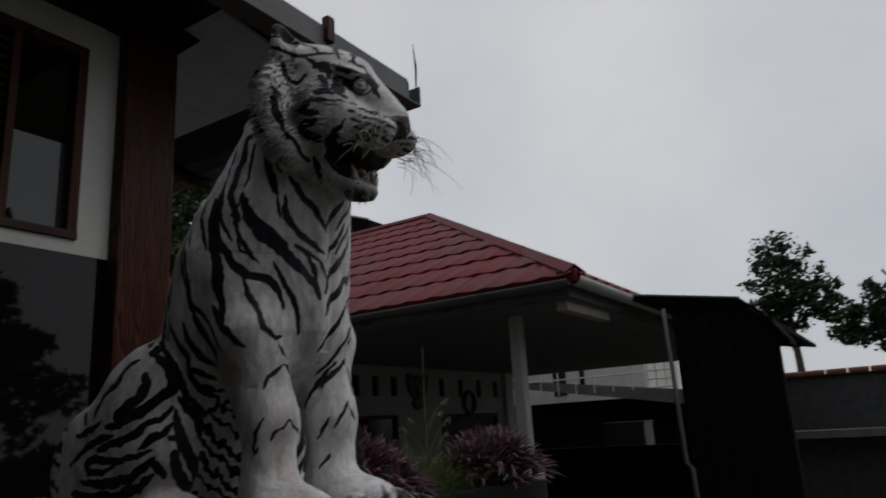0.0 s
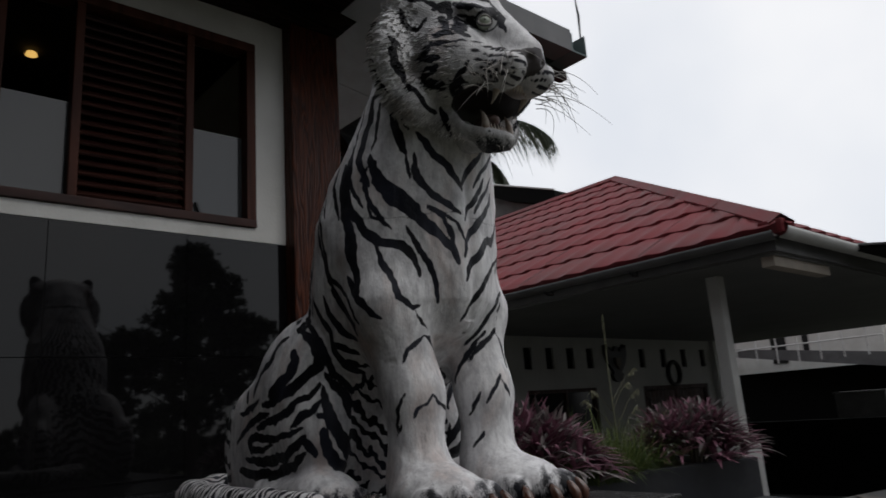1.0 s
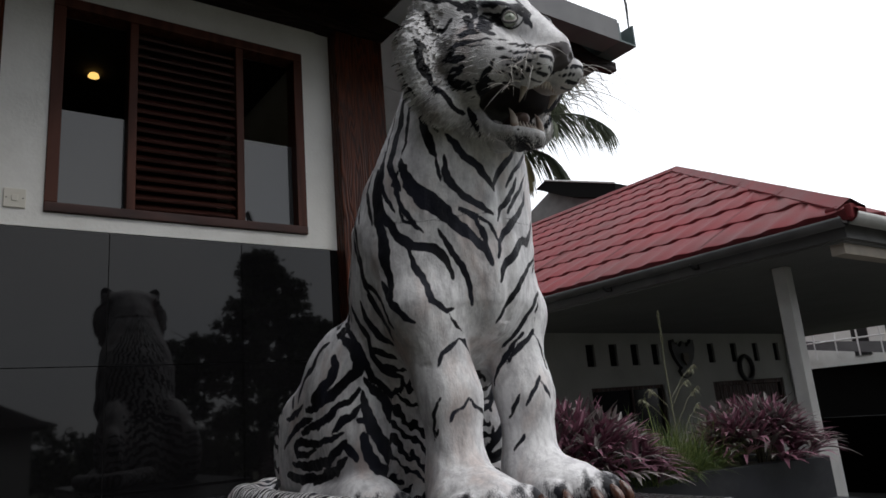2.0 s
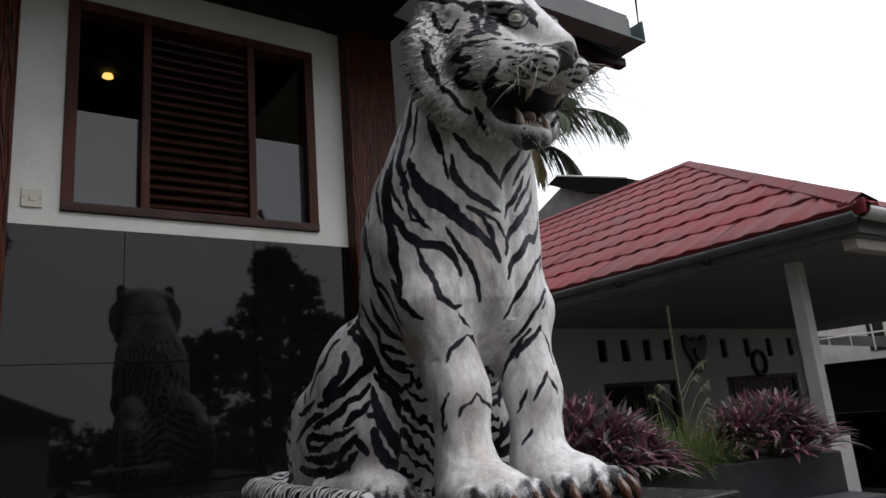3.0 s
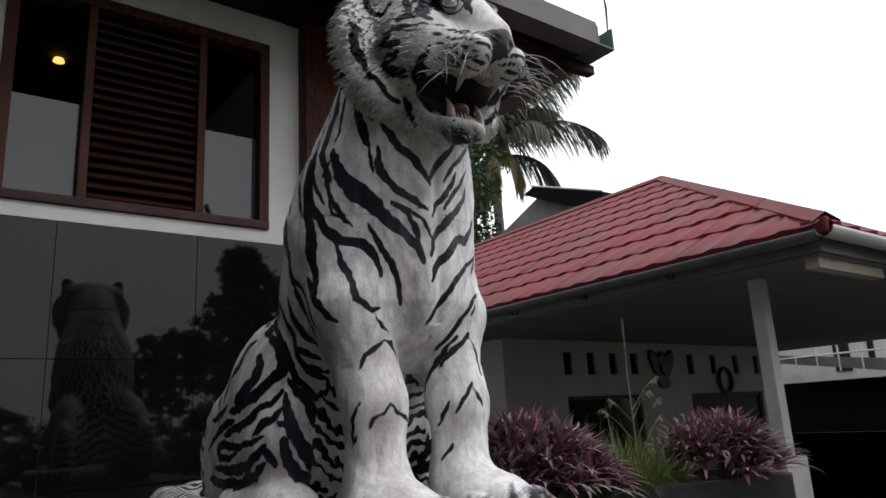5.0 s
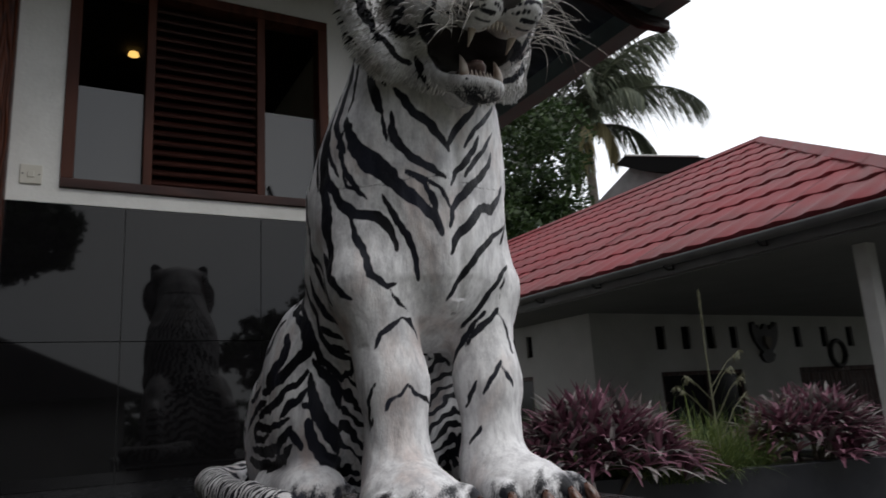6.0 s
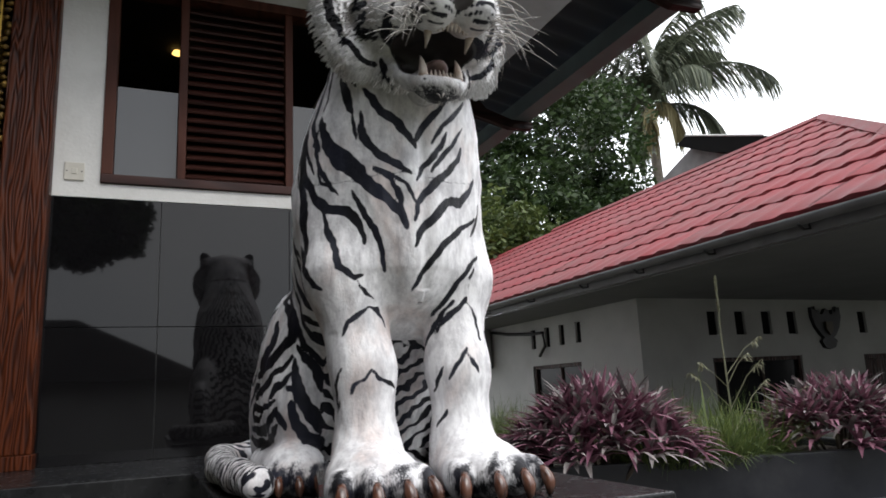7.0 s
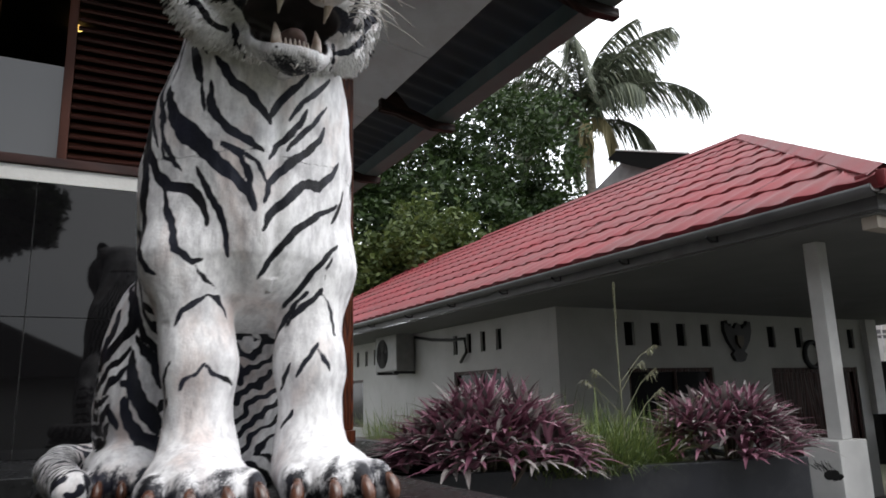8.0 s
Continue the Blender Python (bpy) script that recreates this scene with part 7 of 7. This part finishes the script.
def palm(loc, height, fronds, seed, label, size=1.0):
    rg_ = random.Random(seed)
    t = empty("palm_tree", loc)
    tube_b = tube(bmesh.new(), [(0, 0, -0.3), (0.1, 0.05, height * 0.3), (0.05, 0.1, height * 0.7), (0, 0, height)], [0.24 * size, 0.18 * size, 0.15 * size, 0.17 * size], 10)
    part("trunk", tube_b, M_PALMBARK, t, smooth=True)
    for az, el, ln, dry in fronds:
        az, el, ln = radians(az), radians(el), ln * size
        bm_ = bmesh.new()
        pts = []
        p = Vector((0, 0, height))
        ang = el
        seg = 12
        for k in range(seg + 1):
            pts.append(p.copy())
            p = p + Vector((math.cos(az) * math.cos(ang), math.sin(az) * math.cos(ang), math.sin(ang))) * ln / seg
            ang -= (0.10 + 0.10 * max(0, math.cos(el))) * (1 if k > 2 else 0.4)
        tube(bm_, pts, [(0.045 - 0.0033 * k) * size for k in range(seg + 1)], 5)
        side_v = Vector((-math.sin(az), math.cos(az), 0))
        for k in range(120):
            u = 0.16 + 0.84 * k / 120
            a = pts[min(seg - 1, int(u * seg))].lerp(pts[min(seg, int(u * seg) + 1)], u * seg - int(u * seg))
            fwd = (pts[min(seg, int(u * seg) + 1)] - pts[min(seg - 1, int(u * seg))]).normalized()
            for s in (-1, 1):
                d = side_v * s * 0.45 + fwd * 0.80 + Vector((0, 0, rg_.uniform(-0.75, -0.15)))
                blade(bm_, a, d, ln * 0.27 * math.sin(0.35 + u * 2.4) * rg_.uniform(0.7, 1.15), 0.027 * size, rg_.uniform(0.5, 1.2), 0.3, 3)
        part("frond", bm_, M_PALMDRY if dry else M_PALM, t)
    bm_ = bmesh.new()
    for k in range(9):
        r_ = bmesh.ops.create_icosphere(bm_, subdivisions=2, radius=0.13)
        a = rg_.uniform(0, 6.28)
        bmesh.ops.translate(bm_, vec=(0.3 * math.cos(a), 0.3 * math.sin(a), height - 0.25 - rg_.uniform(0, 0.3)), verts=r_["verts"])
    part("coconuts", bm_, M_PALMDRY, t, smooth=True)
    return tagged(t, label, "palm tree")


PALM_FRONDS = [(60, 86, 4.4, 0), (100, 84, 3.8, 0), (300, 84, 3.6, 0), (250, 55, 3.6, 0), (49, 74, 4.6, 0), (20, 66, 4.2, 0), (85, 68, 4.2, 0), (229, 80, 4.2, 0), (240, 66, 4.4, 0), (222, 46, 3.7, 0),
               (49, 44, 4.4, 0), (57, 6, 3.4, 0), (229, 4, 3.4, 0), (-41, -12, 2.3, 1), (-5, -6, 2.4, 1), (-45, 62, 3.8, 0), (138, 66, 4.2, 0),
               (150, 28, 4.0, 0), (190, 40, 3.8, 0), (0, 38, 3.2, 0), (265, 24, 3.3, 0)]
palm((-25.35, 23.35, 0.0), 14.75, PALM_FRONDS, 51, "tall coconut palm with drooping fronds behind the red roof", 1.5)
tree("leafy_tree", (-18.6, 12.2, 0), 11.5, [(0.5, 1.5, 9.6, 2.6, 2.3), (-1.6, -1.5, 9.6, 2.6, 2.4), (-1.0, -3.6, 8.6, 2.2, 2.2), (1.2, -0.8, 6.4, 2.3, 1.9), (0.5, 2.6, 6.6, 2.2, 2.0), (-0.5, -3.2, 6.6, 2.0, 1.9), (2.4, 3.6, 5.2, 1.8, 1.5)],
     240, 36, 0.12, M_LEAF, 61, 0.3, "dense leafy dark green tree behind the red roof")
tree("leafy_tree", (-15.2, 9.3, 0), 7.0, [(0, 0, 5.0, 1.7, 1.5), (-1.2, -1.2, 4.4, 1.4, 1.3), (1.0, 1.0, 4.2, 1.4, 1.2)], 220, 32, 0.10, M_LEAF_YELLOW, 62, 0.2,
     "smaller leafy tree with yellowish green leaves")
tree("leafy_tree", (-3.2, 31.0, 0), 8.6, [(0, 0, 6.9, 1.5, 1.5), (0.9, 0, 5.6, 1.4, 1.1), (-0.7, 0, 5.2, 1.1, 0.9)], 95, 24, 0.13, M_LEAF_DARK, 63, 0.2, "tall thin-leaved tree beyond the yard")
tree("leafy_tree", (0.6, 29.0, 0), 6.6, [(0, 0, 4.9, 1.5, 1.1), (1.5, 0, 5.0, 1.2, 1.0), (-1.2, 0.5, 4.2, 1.4, 1.0)], 95, 24, 0.13, M_LEAF_DARK, 64, 0.2, "dark tree beyond the stone wall")
tree("leafy_tree", (-7.5, 34.0, 0), 6.6, [(0, 0, 5.6, 1.2, 0.7)], 60, 24, 0.13, M_LEAF_DARK, 65, 0.15, "low dark tree on the skyline")
palm((2.6, 25.0, 0.0), 4.2, [(i * 137.5, 83 - 4.3 * i, 2.6, i > 16) for i in range(20)], 52, "small dark palm at the yard's far side")
# trees behind the viewer, mirrored in the granite
tree("garden_tree", (8.0, 6.1, 0), 5.9, [(0, 0, 5.1, 0.5, 0.5), (0.1, 0.25, 4.6, 0.8, 0.5), (-0.2, 0.0, 4.0, 1.05, 0.55), (0.1, 1.2, 3.7, 0.8, 0.4), (0.3, -1.2, 3.3, 0.9, 0.45), (0, -1.9, 2.8, 0.8, 0.4), (0, 0.1, 3.2, 1.4, 0.7), (0, 1.3, 2.7, 1.2, 0.7), (0, -0.6, 2.3, 1.5, 0.7)],
     130, 28, 0.085, M_LEAF_DARK, 66, 0.15, "slender dark garden tree facing the porch")
tree("garden_tree", (8.8, -1.3, 0), 6.2, [(0, 0.1, 5.25, 2.3, 0.85), (-0.3, -2.2, 5.3, 2.0, 0.85)], 800, 30, 0.14, M_LEAF_DARK, 67, 0.25, "broad spreading garden tree facing the porch")
# unseen trees added round the yard to block low sky light
base_tree = tree("sky_blocking_tree", (13, 19, 0), 9.0, [(0, 0, 6.6, 2.6, 2.0), (1.6, -1.6, 5.2, 2.2, 1.8), (-1.7, 1.4, 5.0, 2.2, 1.8), (0.3, 2.0, 4.2, 2.0, 1.7), (0, -2.2, 3.6, 2.0, 1.6)],
                 100, 24, 0.19, M_LEAF_DARK, 68, 0.28, "broad dark unseen tree added to block low sky light")
base_tree["group"] = "boundary trees"
rg = random.Random(77)
for (x, y, dz) in ((30, 3, -5.6), (31, 8, -5.8), (17, -10, 0), (10, -14, 0), (3, -13, 0.3), (-5, -14, 0), (22, 24, -1), (13, 27, 0), (32, 14, -5.6), (30, -4, -5.4), (9, -20, 0), (-2, -10, 0), (7, -9, 0)):
    copy_thing(base_tree, pose(x, y, dz + rg.uniform(-0.4, 0.3), 0, 0, rg.uniform(0, 360)))
# low building facing the porch
ob_ = empty("facing_building", (10.5, 0.5, 0))
part("wall", boxed(-1.2, 1.8, -5.0, 1.5, 0, 2.1), M_HOUSE, ob_)
part("roof", prism(bmesh.new(), [(-5.6, 2.1), (1.9, 2.1), (1.6, 2.2), (-0.75, 3.3), (-4.6, 3.3)], -1.7, 2.3), M_DARKROOF, ob_)
tagged(ob_, "low building with a dark roof facing the porch", "building")
bm = bmesh.new()
rg = random.Random(81)
for k in range(26):
    crown(rg, (rg.uniform(-0.4, 0.4), -1.0 + k * 0.62, 1.15 + rg.uniform(-0.1, 0.2)), (0.7, 0.6, 1.05), 26, 22, 0.10, bm)
hedge = part("hedge", bm, M_LEAF_DARK)
hedge.location = (11.6, 3.4, 0)
tagged(hedge, "dense dark hedge along the yard's far edge", "hedge", kind="stuff")

# ---------------------------------------------------------------- beyond the red-roofed house
rb = empty("dark_roofed_building", (-11.5, 13.0, 0))
part("wall", prism(bmesh.new(), [(-2.05, 0), (1.6, 0), (1.6, 6.2), (0.3, 6.6), (-0.70, 7.10), (-2.05, 6.55)], 0.05, 2.0, "y"), M_CONC, rb)
# roof face is near black to stand for the overhang's shaded underside
bm = prism(bmesh.new(), [(-0.78, 7.13), (-0.42, 7.26), (1.75, 6.47), (1.75, 6.10), (0.16, 6.66)], -0.35, 2.6, "y")
part("roof", bm, M_SHADE_BLACK, rb)
part("roof_edge", tube(bmesh.new(), [(-0.44, -0.36, 7.27), (1.75, -0.36, 6.48)], 0.022, 6), M_POST, rb, "thin pale metal edge")
tagged(rb, "building with an old dark roof behind the red roof", "building")

canopy = empty("dark_shed", (-1.5, 9.4, 0))


def slab(corners, back, drop):
    """A sheet whose near edge runs through the corners, drawn out along y and given a thickness."""
    bm_ = bmesh.new()
    near = [bm_.verts.new(c) for c in corners] + [bm_.verts.new((x, y, z - drop)) for x, y, z in reversed(corners)]
    far = [bm_.verts.new((x, back, z)) for x, y, z in corners] + [bm_.verts.new((x, back, z - drop)) for x, y, z in reversed(corners)]
    n_ = len(near)
    bm_.faces.new(near)
    bm_.faces.new(far[::-1])
    for k in range(n_):
        bm_.faces.new((near[k], far[k], far[(k + 1) % n_], near[(k + 1) % n_]))
    bmesh.ops.recalc_face_normals(bm_, faces=bm_.faces[:])
    return bm_


# shed sheets and boards are near black, holding the deep shade there
part("roof", slab([(-0.34, -3.3, 2.635), (0.65, -3.3, 2.462)], 2.4, 0.05), M_SHADE_BLACK, canopy)
part("apron", slab([(0.652, -3.3, 2.460), (0.80, -3.3, 2.33), (0.96, -3.3, 2.10)], -2.95, 0.04), M_SHADE_BLACK, canopy, "steep dark apron below the roof edge")
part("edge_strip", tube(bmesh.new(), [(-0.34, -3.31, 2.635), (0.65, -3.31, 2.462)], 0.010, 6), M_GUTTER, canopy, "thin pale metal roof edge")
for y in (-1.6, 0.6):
    part("rafter", slab([(-0.30, y, 2.56), (0.62, y, 2.40)], y + 0.06, 0.09), M_SHADE_BLACK, canopy)
part("wall", slab([(0.08, -3.22, 2.42), (0.86, -3.22, 2.30)], -3.10, 2.40), M_SHADE_BLACK, canopy)
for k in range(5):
    part("board", boxed(0.085 + k * 0.155, 0.232 + k * 0.155, -3.245, -3.222, 0.0, 2.39 - 0.024 * k, 0.004), M_SHADE_BLACK, canopy)
tagged(canopy, "dark shed with a lean-to roof beside the house", "shed")
pole = part("drain_pole", tube(bmesh.new(), [(-1.36, 6.05, 0.0), (-1.39, 6.05, 1.17), (-1.43, 6.05, 1.21), (-1.45, 6.05, 2.45)], 0.017, 8), M_GUTTER, smooth=True)
tagged(pole, "thin grey drain pipe standing in front of the shed", "pipe")

nb = empty("neighbour_house", (-6.0, 16.5, 0))
part("wall", boxed(-5.5, 1.15, 0, 3, 0, 3.05), M_WHITE, nb)
part("lower_roof", prism(bmesh.new(), [(-2.0, 2.62), (2.3, 2.08), (2.9, 1.99), (2.9, 1.70), (-2.0, 2.47)], -1.6, -0.9, "y"), M_GUTTER, nb)
# wall below the lean-to is near black for the shade it lies in
part("lower_wall", boxed(-3.4, 2.8, -0.85, -0.75, 0, 2.0), M_SHADE_BLACK, nb)
for xa, xb in ((-1.15, -0.82), (-0.45, -0.33)):
    part("window", boxed(xa, xb, -0.03, -0.001, 2.2, 3.0), M_BLACK, nb)
tagged(nb, "white neighbouring house above a grey lean-to roof", "house")
rail = empty("balcony_railing", (-6.0, 14.9, 2.14))
for k in range(8):
    part("baluster", tube(bmesh.new(), [(-1.6 + k * 0.42, 0, 0), (-1.6 + k * 0.42, 0, 0.56)], 0.016, 6), M_WHITEMETAL, rail)
for z in (0.34, 0.55):
    part("rail", tube(bmesh.new(), [(-1.7, 0, z), (1.62, 0, z)], 0.016, 6), M_WHITEMETAL, rail)
tagged(rail, "white metal balcony railing", "railing")
grille = empty("window_grille", (-4.05, 14.95, 2.14))
for k in range(4):
    part("upright", tube(bmesh.new(), [(-0.29 + k * 0.19, 0, 0), (-0.29 + k * 0.19, 0, 0.54)], 0.016, 6), M_WHITEMETAL, grille)
for k in range(4):
    part("crossbar", tube(bmesh.new(), [(-0.31, 0, 0.01 + k * 0.175), (0.30, 0, 0.01 + k * 0.175)], 0.016, 6), M_WHITEMETAL, grille)
tagged(grille, "white metal grille of square bars beside the railing", "grille")
tank = empty("water_tank", (-4.05, 12.5, 0))
part("body", boxed(-0.36, 0.36, -0.25, 0.25, 0, 1.49, 0.02), M_CONC, tank)
part("rim", boxed(-0.375, 0.375, -0.265, 0.265, 1.491, 1.515, 0.006), M_CONC, tank)
tagged(tank, "grey concrete water tank behind the parapet", "water tank")

gw = empty("stone_wall", (0.6, 13.0, 0))
bm = bmesh.new()
box(bm, -2.1, 3.5, 0, 0.3, 0, 2.06)
part("body", bm, M_GREYROOF, gw)
rg = random.Random(9)
for k in range(18):
    bm = tube(bmesh.new(), [(-2.1 + k * 0.31, -0.05, 2.09), (-2.1 + k * 0.31 + 0.29, -0.05, 2.09)], 0.05, 8)
    part("coping_tile", bm, mat("terracotta", (0.22, 0.09, 0.05), 0.8, scale=10) if k == 0 else bpy.data.materials["terracotta"], gw)
part("ledge", boxed(-2.1, 3.5, -0.5, -0.01, 1.10, 1.22, 0.01), M_CONC, gw)
tagged(gw, "rough grey garden wall with terracotta coping", "wall")
g4 = grass_tuft((-0.2, 9.5, 0.0), (2.2, 2.0), 0.5, 1500, 34)
tagged(g4, "rough dark grass beside the shed", "grass", kind="stuff")

# ---------------------------------------------------------------- small things on the pedestal
glass = empty("drinking_glass", (-1.345, 1.372, 1.36))
M_CLEAR = bpy.data.materials.new("clear_glass")
M_CLEAR.use_nodes = True
cb = M_CLEAR.node_tree.nodes["Principled BSDF"]
cb.inputs["Transmission Weight"].default_value = 0.85
cb.inputs["Roughness"].default_value = 0.05
cb.inputs["Base Color"].default_value = (0.8, 0.8, 0.8, 1)
bm = bmesh.new()
prev = None
prof_ = [(0.017, 0.0), (0.0225, 0.058), (0.0205, 0.058), (0.0155, 0.003)]
for k in range(20):
    a = 2 * math.pi * k / 20
    ring = [bm.verts.new((r_ * math.cos(a), r_ * math.sin(a), z_)) for r_, z_ in prof_]
    if prev:
        for j in range(3):
            bm.faces.new((prev[j], ring[j], ring[j + 1], prev[j + 1]))
    else:
        first = ring
    prev = ring
for j in range(3):
    bm.faces.new((prev[j], first[j], first[j + 1], prev[j + 1]))
part("tumbler", bm, M_CLEAR, glass, smooth=True)
bm = bmesh.new()
bmesh.ops.create_cone(bm, cap_ends=True, segments=18, radius1=0.0165, radius2=0.0185, depth=0.026, matrix=Matrix.Translation((0, 0, 0.017)))
part("red_liquid", bm, mat("red_liquid", (0.30, 0.02, 0.02), 0.2, scale=10), glass, "red drink in the glass")
tagged(glass, "small clear glass half full of red liquid", "glass")
# dried plaster on the pedestal's slab
rg = random.Random(12)
bm = bmesh.new()
for k in range(9):
    r = bmesh.ops.create_icosphere(bm, subdivisions=2, radius=0.02)
    bmesh.ops.transform(bm, matrix=Matrix.Translation((rg.uniform(-0.05, 0.05), rg.uniform(-0.09, 0.09), 0)) @ Matrix.Diagonal((rg.uniform(0.5, 1.2), rg.uniform(0.8, 1.8), 0.045, 1)), verts=r["verts"])
sp_ = part("plaster_spill", bm, mat("dried_plaster", (0.24, 0.24, 0.235), 0.8, color2=(0.06, 0.06, 0.06), scale=90), ped, "pale dried plaster spill", smooth=True)
sp_.location = (hx - 0.075, -0.02, PZ)
